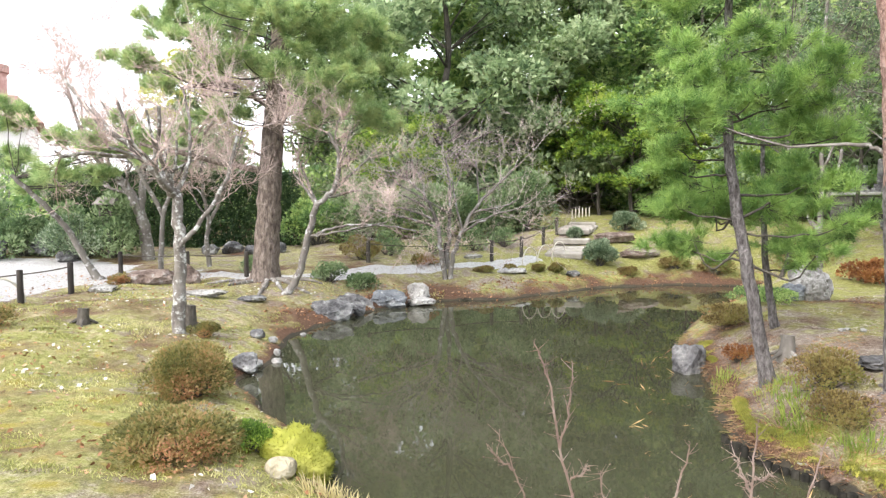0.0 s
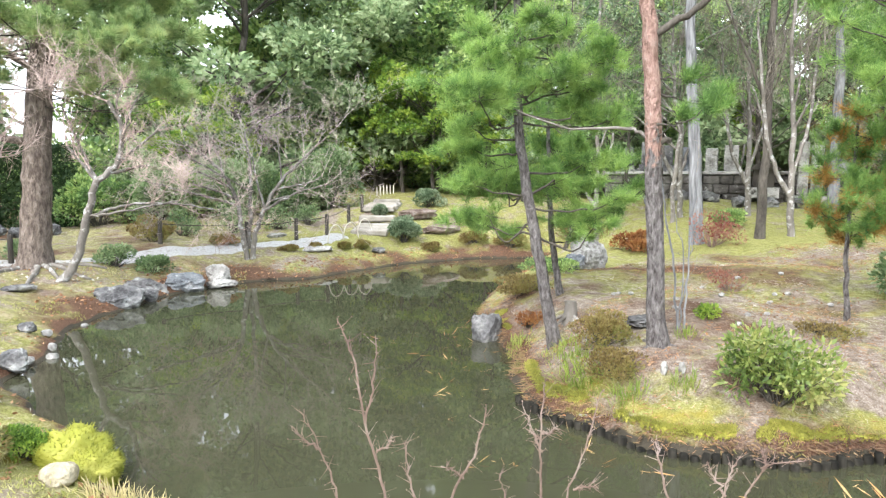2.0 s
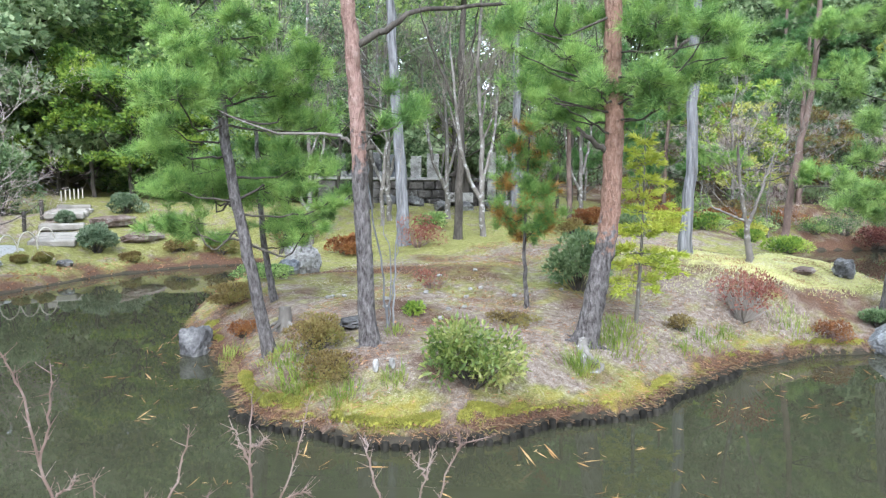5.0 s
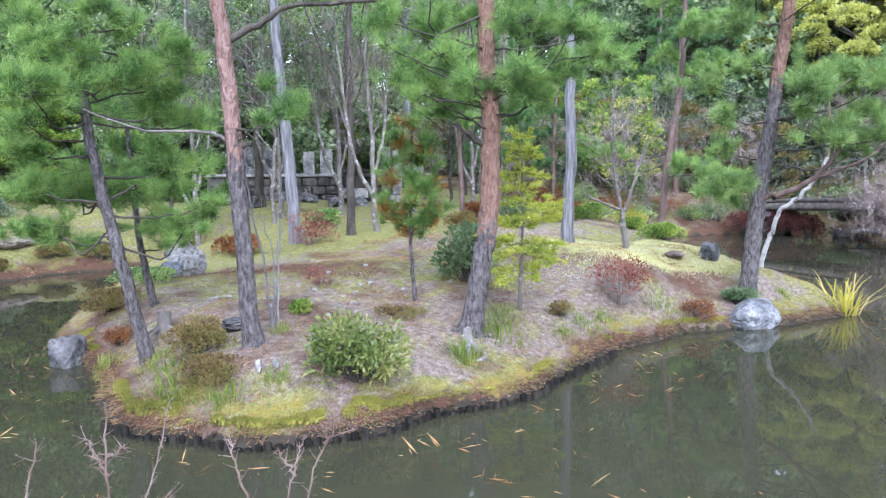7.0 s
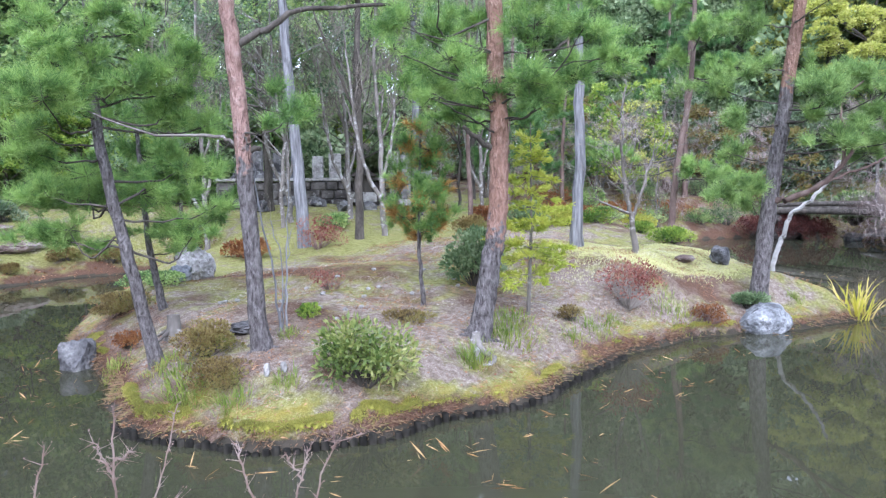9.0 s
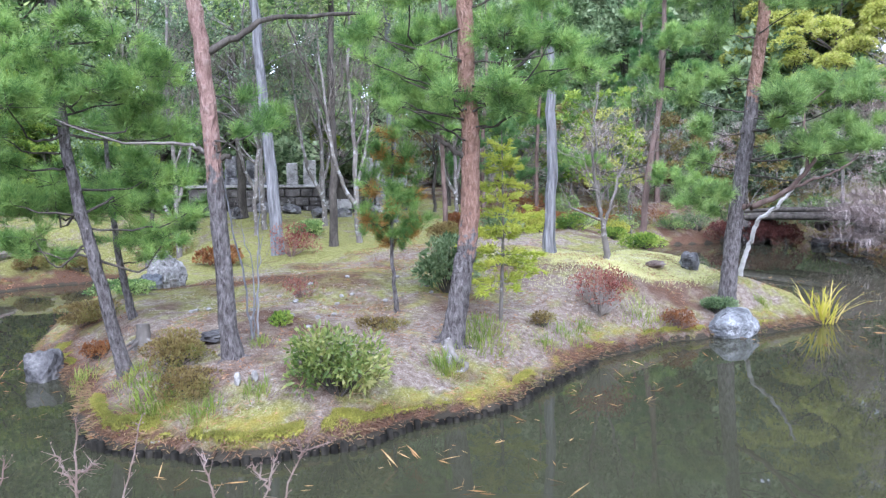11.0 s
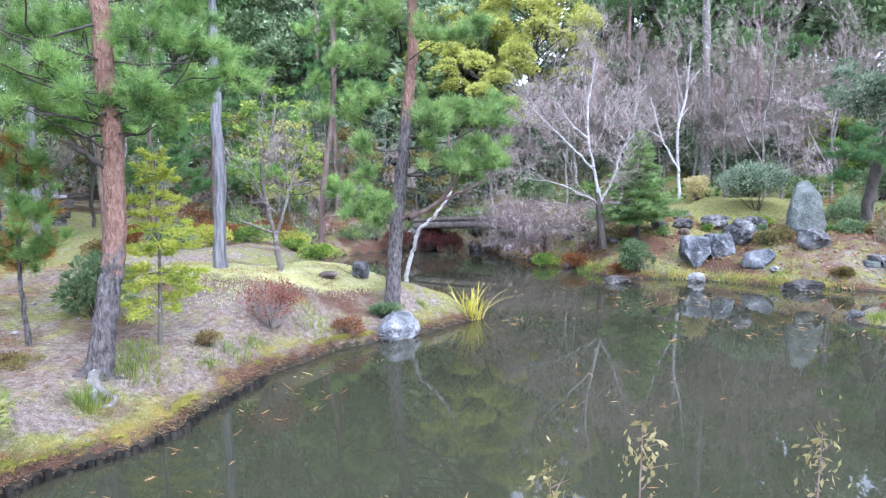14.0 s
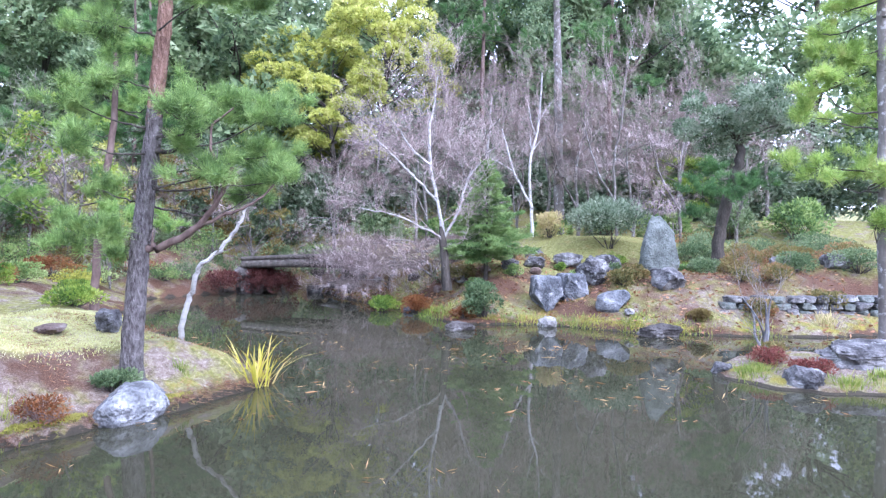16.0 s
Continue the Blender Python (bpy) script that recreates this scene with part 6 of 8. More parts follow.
for i in range(9):
    x, y = -3.6 + 0.75 * i, 19.2 + 0.5 * math.sin(2.3 * i) + 0.12 * i
    shrub("evergreen_shrub", "dense dark evergreen shrub under the trees", x, y, 0.95, 1.7 + 0.5 * math.sin(1.7 * i), LEAF_DARK if i % 3 else LEAF_MID, 3800, 0.11, group="dark shrubs under the trees")
for i in range(5):
    x, y = -12.5 + 1.1 * i, 16.8 + 0.3 * math.sin(3 * i)
    shrub("evergreen_shrub", "dense green shrub at the end of the hedge", x, y - 0.2, 0.8, 1.5 + 0.3 * math.sin(2 * i), LEAF_DARK, 3000, 0.1, group="shrubs by the hedge")


def moss_mound(x, y, r, h, label):
    """A cushion of moss: a lumpy mound with short tips."""
    bm = bmesh.new()
    bmesh.ops.create_icosphere(bm, subdivisions=4, radius=1)
    v = np.array([q.co[:] for q in bm.verts])
    f = np.array([[q.index for q in fc.verts] for fc in bm.faces])
    bm.free()
    lump = np.array([noise.noise(Vector(q * 2.6 + np.array([x, y, 0]))) + 0.5 * noise.noise(Vector(q * 6)) for q in v])
    v = v * (1 + 0.3 * lump)[:, None] * [r, r, h] + [0, 0, 0.02]
    ob = thing("moss_cushion", label, "moss", foot(x, y))
    part("cushion", [(v, f, 0)], MOSS_BRIGHT, ob)
    k = rng.integers(0, len(v), 3500)
    tagged(part("moss_pile", [spikes(v[k] * 0.97, v[k] + unit(v[k]) * 0.018 + 0.01 * rng.standard_normal((3500, 3)), 0.004)], MOSS_BRIGHT, ob), kind="stuff")


moss_mound(-1.13, 4.88, 0.22, 0.2, "bright yellow-green moss cushion overhanging the water")
moss_mound(-0.98, 4.68, 0.16, 0.15, "bright yellow-green moss cushion at the bank")

# The house beyond the hedge.
house = thing("house", "distant house with a reddish tiled roof and a turret", "house", (-28.7, 39.3, -0.6))
house.rotation_euler = (0, 0, 0.5)
part("wall", [box(9, 6, 6.6, 0, 0, 0.5)], material("white_plaster", [(0.62, 0.62, 0.6), (0.74, 0.74, 0.72)], scale=1, fine=12, bump=0.1), house, smooth=False)
ROOF = material("reddish_roof_tile", [(0.28, 0.15, 0.13), (0.38, 0.23, 0.2), (0.46, 0.31, 0.28)], scale=2, fine=20, stretch=(1, 6, 1), bump=0.5)
rv = np.array([(-5, -3.6, 7), (5, -3.6, 7), (5, 3.6, 7), (-5, 3.6, 7), (-3.6, 0, 8.9), (3.6, 0, 8.9)])
part("roof", [(rv, np.array([[0, 1, 5, 4], [2, 3, 4, 5], [3, 2, 1, 0]]), 0), (rv, np.array([[1, 2, 5], [3, 0, 4]]), 0)], ROOF, house, smooth=False)
part("turret", tube([(2.3, -0.5, 7.5), (2.3, -0.5, 10.0), (2.3, -0.5, 10.05), (2.3, -0.5, 10.5), (2.3, -0.5, 10.55)], [0.85, 0.85, 1.0, 1.0, 0.5], 14), ROOF, house, smooth=False)
for i in range(4):
    w = part("window", [box(1.0, 0.06, 1.2, -3.3 + 2.2 * i, -3.02, 4.2)], material("dark_window_glass", [(0.03, 0.035, 0.04), (0.06, 0.065, 0.07)], bump=0, rough=0.15), house, smooth=False)
    part("window_frame", [box(1.16, 0.04, 0.08, -3.3 + 2.2 * i, -3.04, 5.36), box(1.16, 0.04, 0.08, -3.3 + 2.2 * i, -3.04, 4.14)], BARK_DARK, w, smooth=False)


# ---- the island ----
rock(2.82, 7.72, (0.33, 0.3, 0.47), STONE, "upright blunt grey rock standing in the water", 71, 0.4, z=-0.06, cuts=3, square=6, rough=0.08, sink=0.2)
rock(5.05, 9.25, (0.58, 0.5, 0.68), STONE_PALE, "white-grey jagged boulder on the moss", 72, 0.2, cuts=9, rough=0.12, square=2.2, detail=5, sink=0.2)
rock(4.78, 9.2, (0.34, 0.3, 0.26), STONE_BLUE, "bluish boulder leaning on a white one", 73, 0.1)
rock(9.62, 2.64, (0.86, 0.6, 0.52), STONE_WHITE, "angular blue-grey rock with a white face at the waterline", 177, -0.5, z=-0.06, cuts=9, square=3.2, detail=5, rough=0.05, sink=0.18)
rock(11.4, 3.9, (0.4, 0.34, 0.34), STONE, "rounded grey rock on the mossy mound", 75, 0.5, z=0.62)
rock(10.7, 4.2, (0.5, 0.35, 0.12), STONE_RED, "flat stone in the moss", 76)
for k, (x, y) in enumerate(((5.15, 3.95), (5.28, 3.84))):
    q = smooth_path([(5.44, 4.2, 0), ((5.44 + x) / 2 + 0.05 * math.sin(5 * k), (4.2 + y) / 2 + 0.04, 0), (x, y, 0), (x - 0.2, y - 0.05 + 0.1 * k, 0)], 5, 0.006)
    q[:, 2] = ground(q[:, 0], q[:, 1]) + np.linspace(0.05, -0.012, len(q))
    solo("surface_root", tube(q, np.linspace(0.05, 0.014, len(q)), 7, 0, 0.15), BARK_PALE, "bleached bare root at the foot of a stout pine", "tree root", group="bleached roots on the island")
rock(2.62, 4.82, (0.12, 0.09, 0.07), STONE_PALE, "small white stone at the water's edge", 78, z=0.03, detail=2)
rock(3.3, 4.75, (0.06, 0.06, 0.12), STONE_PALE, "thin pale upright stone in the soil", 79, detail=2)
rock(3.42, 4.68, (0.05, 0.06, 0.1), STONE_PALE, "thin pale upright stone in the soil", 80, detail=2)
rock(3.75, 5.75, (0.4, 0.25, 0.12), STONE, "flat grey stone behind the saplings", 81)
for i in range(26):
    x, y = rng.uniform(4.2, 7.2), rng.uniform(5.4, 7.2)
    rock(x, y, (0.07, 0.06, 0.04), STONE_PALE, "small pale stone chip on bare soil", 100 + i, i, detail=2, name="stone_chip", category="pebble", group="stone chips on the island")

b = foot(3.95, 5.5)
bare_tree("sapling", "cluster of thin white bare saplings", b, [([(0, 0, -0.05), (-0.03, 0.05, 0.6), (-0.12, 0.1, 1.2), (-0.16, 0.12, 1.65)], 0.011, 0.007), ([(0.05, -0.03, -0.05), (0.07, -0.04, 0.7), (0.1, -0.06, 1.5)], 0.01, 0.006), ([(0.0, 0.02, -0.05), (0.03, -0.02, 0.6), (-0.04, 0.04, 1.1)], 0.008, 0.004), ([(0.02, 0.03, -0.05), (0.1, 0.02, 0.5), (0.2, 0.05, 1.0)], 0.008, 0.004)],
          0, BARK_GREY, TWIG_GREY, 40, 0.12, category="sapling")
b = foot(9.98, 4.69)
bare_tree("young_maple", "small bare grey maple on the moss mound", b, [([(0, 0, -0.05), (0.0, 0.05, 0.35), (-0.08, 0.05, 0.6), (-0.2, 0.1, 1.1), (-0.35, 0.1, 1.7)], 0.055, 0.018), ([(-0.04, 0.05, 0.5), (0.15, 0.0, 0.95), (0.35, -0.1, 1.6)], 0.03, 0.012)],
          2, BARK_PALE, TWIG_GREY, 700, 0.2, fuzz_r=0.0028)
# The white birch behind the tip.
b = foot(12.3, 3.4)
bare_tree("white_birch", "white birch trunk leaning out over the water", b, [(rel([(12.3, 3.42, 0.1)] + IBIRCH[1:], b), 0.045, 0.022)], 0, BARK_WHITE, TWIG_GREY, 30, 0.2)


def trunk_tree(name, label, x, y, top, r, bark, leaf, pads, lean=(0, 0), limbs_to=()):
    """A tall straight tree whose crown stands over the view."""
    ob = thing(name, label, "tree", foot(x, y))
    path = smooth_path([(0, 0, -0.15), (lean[0] * 0.3, lean[1] * 0.3, top * 0.35), (lean[0] * 0.7, lean[1] * 0.7, top * 0.7), (lean[0], lean[1], top)], 6, 0.015)
    radii = np.linspace(r, r * 0.45, len(path)) + 0.3 * r * np.exp(-np.maximum(path[:, 2], 0) / 0.15)
    pieces = tube(path, radii, 10, 0, 0.04)
    for q in limbs_to:
        s, i = on_path(path, q[2] * 0.55)
        p = smooth_path([s, (s + np.array(q)) / 2 + [0, 0, -0.1], q], 5, 0.03)
        pieces += tube(p, np.linspace(radii[i] * 0.5, 0.015, len(p)), 6)
    part("trunk", pieces, bark, ob)
    at, out = crown_points(pads, 3200, 0.4)
    part("crown", [leaves(at, 0.12, out + [0, 0, 0.2], 0.5)], leaf, ob)


high = [(0.6, 0.2, 5.2, 0.9, 0.5), (-0.7, 0.3, 5.6, 0.9, 0.5), (0.1, -0.6, 6.2, 1.0, 0.6), (0.0, 0.6, 6.6, 1.0, 0.6)]
trunk_tree("cypress", "tall tree with a pale grey weathered trunk", 8.25, 10.93, 7.0, 0.13, BARK_GREY, LEAF_MID, high, (-0.4, 0.3))
trunk_tree("evergreen_oak", "dark mossy trunk of a tall tree", 9.3, 10.5, 6.8, 0.09, BARK_DARK, LEAF_MID, high, (0.2, 0.1), [(-0.9, 0.2, 4.6), (0.8, 0.3, 4.9)])
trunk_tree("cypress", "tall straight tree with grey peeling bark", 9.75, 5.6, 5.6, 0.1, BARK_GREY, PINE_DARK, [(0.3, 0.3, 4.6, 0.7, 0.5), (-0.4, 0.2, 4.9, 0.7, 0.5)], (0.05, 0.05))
trunk_tree("cypress", "tall straight tree with pale grey bark before the graves", 13.0, 12.4, 7.0, 0.13, BARK_GREY, LEAF_MID, high, (0.1, 0.2))
trunk_tree("evergreen_oak", "mossy greenish trunk near the graves", 11.0, 16.3, 7.0, 0.13, BARK_DARK, LEAF_MID, high, (-0.2, 0.1))
for i, (x, y) in enumerate(((12.5, 21.5), (19.0, 15.5), (14.5, 23.0), (8.5, 22.5), (18.0, 20.5), (21.5, 17.0))):
    trunk_tree("evergreen_oak", "slim trunk of a tree behind the graves", x, y, 7.5, 0.1, BARK_DARK, LEAF_DARK if i % 3 else LEAF_FAR, [(0.5, -0.3, 2.9, 0.7, 0.4), (-0.6, -0.2, 3.4, 0.8, 0.45), (0.6, 0.2, 4.4, 1.0, 0.6), (-0.7, 0.3, 4.9, 1.1, 0.6), (0.1, -0.6, 5.6, 1.2, 0.7), (0.0, 0.6, 6.6, 1.3, 0.8), (0.5, 0.6, 3.6, 0.7, 0.4)], (0.3 * math.sin(i), 0.2), [(0.7, 0.4, 3.8), (-0.8, 0.1, 4.3)])
for x, y, s in ((9.85, 10.33, 1.0), (11.6, 13.5, 1.1), (7.4, 13.2, 0.9), (14.6, 11.5, 0.9), (10.5, 14.6, 1.1)):
    bare_tree("lichen_tree", "pale forked bare tree with upright lichen-covered branches", foot(x, y), [([(0, 0, -0.1), (-0.05, 0, 0.9), (0.02, 0.1, 2.0), (-0.1, 0.1, 3.4), (0.05, 0.2, 5.2)], 0.07 * s, 0.025), ([(-0.04, 0, 0.7), (-0.45, 0.1, 1.5), (-0.7, 0.1, 2.6), (-0.8, 0.2, 4.0)], 0.05 * s, 0.02), ([(0, 0, 1.2), (0.3, 0, 2.2), (0.5, 0.1, 3.6)], 0.04, 0.018)],
              3, BARK_PALE, TWIG_GREY, 2200, 0.35, up=0.3, fuzz_r=0.005, group="pale bare trees before the graves", thin=0.005, far=True, limb_r=0.03)
for x, y, h, lf in ((7.6, 15.0, 6.8, LEAF_FAR), (10.6, 17.4, 7.2, LEAF_DARK), (13.4, 15.2, 6.6, LEAF_MID), (16.4, 16.8, 7.4, LEAF_DARK), (12.0, 21.0, 8.0, LEAF_DARK), (9.4, 13.4, 7.0, LEAF_GREY), (16.0, 13.6, 6.4, LEAF_FAR)):
    leafy_tree("thin_leaved_tree", "slim tree with a haze of small grey-green leaves", (x, y, g(x, y) - 0.05), h, 1.9, lf, 7500, 0.085, 0.055, bark=BARK_PALE if lf is LEAF_GREY else BARK_DARK, clumps=60, low=0.36, fill=0.15, puff=0.4, group="thin-leaved trees behind the island")
conifer("spruce", "small yellow-green spruce with open tiers", foot(6.5, 4.28), 2.2, 0.86, SPRUCE, 11, 6, BARK_PALE, 0.07, 0.026, dense=44, width=0.016, low=0.22, droop=0.26)

shrub("laurel", "glossy light green laurel bush with large leaves", 3.87, 4.13, 0.5, 0.64, LAUREL, 2400, 0.062, clumps=36, stems=14, shape=0.4, upward=0.1, fill=0.3, twig=BARK_DARK, low=0.2)
shrub("red_azalea", "sparse azalea with dull red autumn leaves", 8.1, 3.86, 0.48, 0.7, LEAF_RED, 1300, 0.04, clumps=22, stems=40, low=0.38, twig=TWIG_GREY, upward=0.7)
shrub("evergreen_shrub", "dark green shrub behind a stout pine", 7.06, 5.56, 0.42, 0.85, LEAF_DARK, 2200, 0.07)
shrub("evergreen_shrub", "low green shrub beside the blue stone", 9.72, 2.87, 0.28, 0.3, LEAF_DARK, 1700, 0.04)
shrub("heath_shrub", "brownish olive heath bush by a pine", 3.2, 5.6, 0.36, 0.36, LEAF_BROWN, 3600, 0.028, upward=0.8)
shrub("heath_shrub", "dry brown heath bush on bare soil", 3.05, 5.12, 0.33, 0.24, LEAF_BROWN, 2400, 0.026, upward=0.8)
shrub("heath_shrub", "small dry brown bush above the bank", 6.95, 4.0, 0.2, 0.2, LEAF_BROWN, 900, 0.026)
shrub("heath_shrub", "small rusty bush under a leaning pine", 3.2, 7.2, 0.22, 0.2, LEAF_RUST, 900, 0.03)
shrub("heath_shrub", "rusty brown low bush at the bank", 8.9, 3.12, 0.33, 0.26, LEAF_RUST, 1100, 0.03, stems=34, fill=0.3, twig=TWIG_RED)
shrub("juniper", "low spreading olive green juniper at the shore", 3.75, 8.6, 0.55, 0.22, LEAF_BROWN, 3200, 0.035)
shrub("juniper", "low spreading yellow-green juniper", 4.3, 9.0, 0.5, 0.2, LEAF_MID, 2600, 0.035)
shrub("small_shrub", "small bright green seedling shrub", 4.5, 5.75, 0.13, 0.16, LEAF_CAMELLIA, 500, 0.04)
shrub("rust_shrub", "sparse rusty red seedling bush", 5.6, 6.8, 0.3, 0.3, LEAF_RED, 500, 0.03, twig=TWIG_RED)
shrub("rust_shrub", "sparse rusty bush near a grey trunk", 8.0, 10.2, 0.55, 0.7, LEAF_RED, 1300, 0.045, twig=TWIG_RED)
shrub("low_shrub", "low flat green patch of leaves on soil", 5.3, 5.1, 0.35, 0.12, LEAF_BROWN, 1200, 0.03)
for x, y, r, h, lf in ((14.0, 8.5, .6, .5, LEAF_YELLOW), (15.0, 8.2, .5, .4, LEAF_CAMELLIA), (13.0, 8.9, .6, .7, LEAF_DARK), (17.0, 10.5, .9, .8, LEAF_RUST), (16.0, 11.4, .6, .5, LEAF_RUST), (18.6, 11.0, .7, .5, LEAF_RUST), (13.4, 5.6, .5, .35, LEAF_CAMELLIA), (20.5, 11.5, .8, .9, LEAF_MID), (7.0, 11.0, .5, .4, LEAF_RUST), (6.4, 15.8, .5, .35, LEAF_BROWN), (5.6, 16.2, .4, .3, LEAF_BROWN), (8.4, 15.6, .8, .7, LEAF_BROWN), (10.4, 12.6, .5, .4, LEAF_MID), (15.8, 9.0, .7, .5, LEAF_RUST), (17.2, 9.2, .6, .5, LEAF_MID), (19.4, 10.0, .8, .6, LEAF_RUST), (21.6, 10.6, .9, .7, LEAF_BROWN), (23.5, 11.2, 1.0, .9, LEAF_MID), (15.4, 10.4, .6, .5, LEAF_YELLOW), (18.2, 12.6, 1.0, .7, LEAF_BROWN), (20.6, 13.2, 1.1, .8, LEAF_RUST), (22.8, 13.6, 1.1, 1.0, LEAF_MID), (12.0, 9.8, .5, .4, LEAF_BROWN), (13.8, 10.6, .5, .5, LEAF_RUST), (25.6, 9.9, .9, .8, LEAF_DARK), (20.5, 9.7, .8, .6, LEAF_MID), (21.7, 10.0, .9, .8, LEAF_DARK), (22.9, 9.8, .9, .7, LEAF_RUST), (23.6, 9.1, .8, .6, LEAF_MID), (24.5, 8.4, .9, .9, LEAF_DARK), (19.3, 9.3, .7, .5, LEAF_YELLOW), (18.4, 8.7, .6, .4, LEAF_CAMELLIA), (25.6, 8.6, 1.1, 1.3, LEAF_MID), (23.2, 10.9, 1.0, 1.1, LEAF_DARK)):
    shrub("low_shrub", "low bush with mixed green and rusty leaves", x, y, r, h, lf, 1800, 0.06, group="low bushes behind the island")

# Grass tufts and the yellow reed.
for x, y, r, h, n in ((2.95, 5.55, .26, .15, 200), (3.0, 6.0, .22, .13, 170), (2.78, 5.15, .18, .2, 90), (2.95, 4.7, .16, .22, 120), (3.35, 4.55, .14, .16, 90), (5.1, 3.95, .16, .24, 190), (5.85, 4.1, .34, .2, 330), (6.15, 4.25, .25, .16, 200), (8.6, 3.45, .35, .16, 260), (7.1, 3.75, .22, .15, 160), (7.6, 3.8, .2, .14, 120), (3.95, 5.35, .12, .14, 70), (10.5, 2.5, .15, .14, 70), (2.85, 6.9, .2, .16, 150), (6.6, 3.75, .16, .12, 110)):
    grass_clump(x, y, r, h, n, group="grass tufts on the island")
for k in range(3):
    grass_clump(2.72 + 0.12 * k, 5.35 - 0.1 * k, 0.12, 0.36, 22, label="arching long-leaved sedge on the bank", name="sedge", width=0.012, droop=1.2, lean=1.2, group="sedges on the bank")
grass_clump(11.12, 1.86, 0.17, 1.0, 54, REED, "clump of bright yellow reed leaves at the waterline", "reed", width=0.024, droop=0.75, category="reed", z=0.0, lean=0.42)


# ---- log edging along the water ----
def along(line, step):
    p = np.array(line, float)
    seg = np.linalg.norm(np.diff(p, axis=0), axis=1)
    s = np.concatenate([[0], np.cumsum(seg)])
    u = np.arange(0, s[-1], step)
    return np.stack([np.interp(u, s, p[:, 0]), np.interp(u, s, p[:, 1])], 1)


EDGE = [(2.36, 5.5), (2.36, 5.25), (2.5, 4.75), (2.73, 4.27), (3.07, 3.9), (3.58, 3.62), (4.38, 3.4), (5.2, 3.24), (6.1, 3.24), (7.1, 3.38)]
edging = thing("log_edging", "row of dark rotting log stakes holding the bank", "edging", (0, 0, 0))
# Dark greenish wood, deepened by the overhanging fringe's shadow put into its colour.
STAKE = material("shaded_rotting_wood", [(0.008, 0.008, 0.007), (0.02, 0.019, 0.016), (0.045, 0.042, 0.034)], scale=9, fine=50, stretch=(1, 1, 0.3), bump=0.6, rand=0.4, rough=0.95, spec=0.05)
stakes = [mesh_from("stake", tube([(0, 0, -0.3), (0, 0, -0.1), (0, 0, h - 0.012), (0, 0, h)], [0.034, 0.034, 0.033, 0.024], 7, 0, 0.06), STAKE) for h in (0.05, 0.065, 0.08, 0.04)]
for i, (x, y) in enumerate(along(EDGE, 0.072)):
    ob = part("stake", stakes[int(rng.integers(0, 4))], None, edging)
    s = float(inland(np.array([x]), np.array([y]))[0])
    e = 0.01
    nx_, ny_ = [float(inland(np.array([x + dx]), np.array([y + dy]))[0]) - s for dx, dy in ((e, 0), (0, e))]
    ln = math.hypot(nx_, ny_) + 1e-9
    ob.location = (x - nx_ / ln * (s + 0.055), y - ny_ / ln * (s + 0.055), rng.uniform(-0.03, 0.006))
    ob.rotation_euler = (rng.uniform(-0.06, 0.06), rng.uniform(-0.06, 0.06), rng.uniform(0, 6.28))

# ---- the graves behind the island ----
gdir = unit(np.array([15.84 - 11.84, 15.28 - 18.49, 0]))
turn = math.atan2(gdir[1], gdir[0])


def at_graves(u, v):
    """A place u along the terrace's front and v behind it."""
    return np.array([11.0, 19.1, 0]) + gdir * u + np.array([-gdir[1], gdir[0], 0]) * v


terrace = thing("grave_terrace", "low stone terrace wall with a pale coping", "stone wall", at_graves(0, 0), kind="structure")
terrace.rotation_euler = (0, 0, turn)
z0 = 1.22
for row in range(3):
    x = 0.0
    while x < 6.6:
        w = float(rng.uniform(0.35, 0.75))
        # Blocks take the darker stone so that the wall stands out less.
        part("stone_block", [box(w - 0.02, 0.45, 0.27, x + w / 2, 0.02 * rng.standard_normal(), z0 + 0.28 * row, bevel=0.03)], STONE_DARK, terrace, smooth=False)
        x += w
part("coping", [box(7.0, 0.6, 0.09, 3.4, 0, z0 + 0.85, bevel=0.015)], STONE_PALE, terrace, smooth=False)
part("terrace_floor", [box(7.0, 3.0, 0.82, 3.4, 1.8, z0)], STONE, terrace, smooth=False)


def gravestone(u, v, w, h, mat, label, base=2.13, tiers=2):
    ob = thing("gravestone", label, "gravestone", at_graves(u, v) + [0, 0, base], "gravestones")
    ob.rotation_euler = (0, 0, turn)
    z = 0
    for k in range(tiers):
        ww, hh = w * (1.7 - 0.35 * k), h * 0.14
        part("plinth", [box(ww, ww, hh, 0, 0, z, bevel=0.015)], mat, ob, smooth=False)
        z += hh
    part("pillar", [box(w, w * 0.8, h - z, 0, 0, z, bevel=0.03)], mat, ob, smooth=False)


gravestone(1.15, 0.6, 0.34, 0.95, STONE, "grey tiered gravestone on the terrace")
gravestone(0.55, 0.9, 0.3, 0.8, STONE, "weathered grey gravestone pillar")
gravestone(1.75, 0.9, 0.3, 0.85, STONE, "weathered grey gravestone pillar")
gravestone(2.3, 1.2, 0.28, 0.8, STONE_BLUE, "worn blue-grey gravestone pillar")
gravestone(3.05, 0.5, 0.36, 0.82, STONE_PALE, "pale bluish upright stone slab on the terrace", base=2.04, tiers=1)
gravestone(3.6, 0.45, 0.4, 0.9, STONE_PALE, "pale broad upright stone slab on the terrace", base=2.04, tiers=1)
gravestone(5.4, -0.9, 0.26, 1.7, STONE_PALE, "slim pale stone pillar", base=1.25, tiers=1)
gravestone(5.75, -0.8, 0.3, 1.6, STONE_PALE, "slim pale stone pillar", base=1.25, tiers=1)
gravestone(6.6, 0.4, 0.3, 0.9, STONE_PALE, "worn pale gravestone pillar", base=1.6)
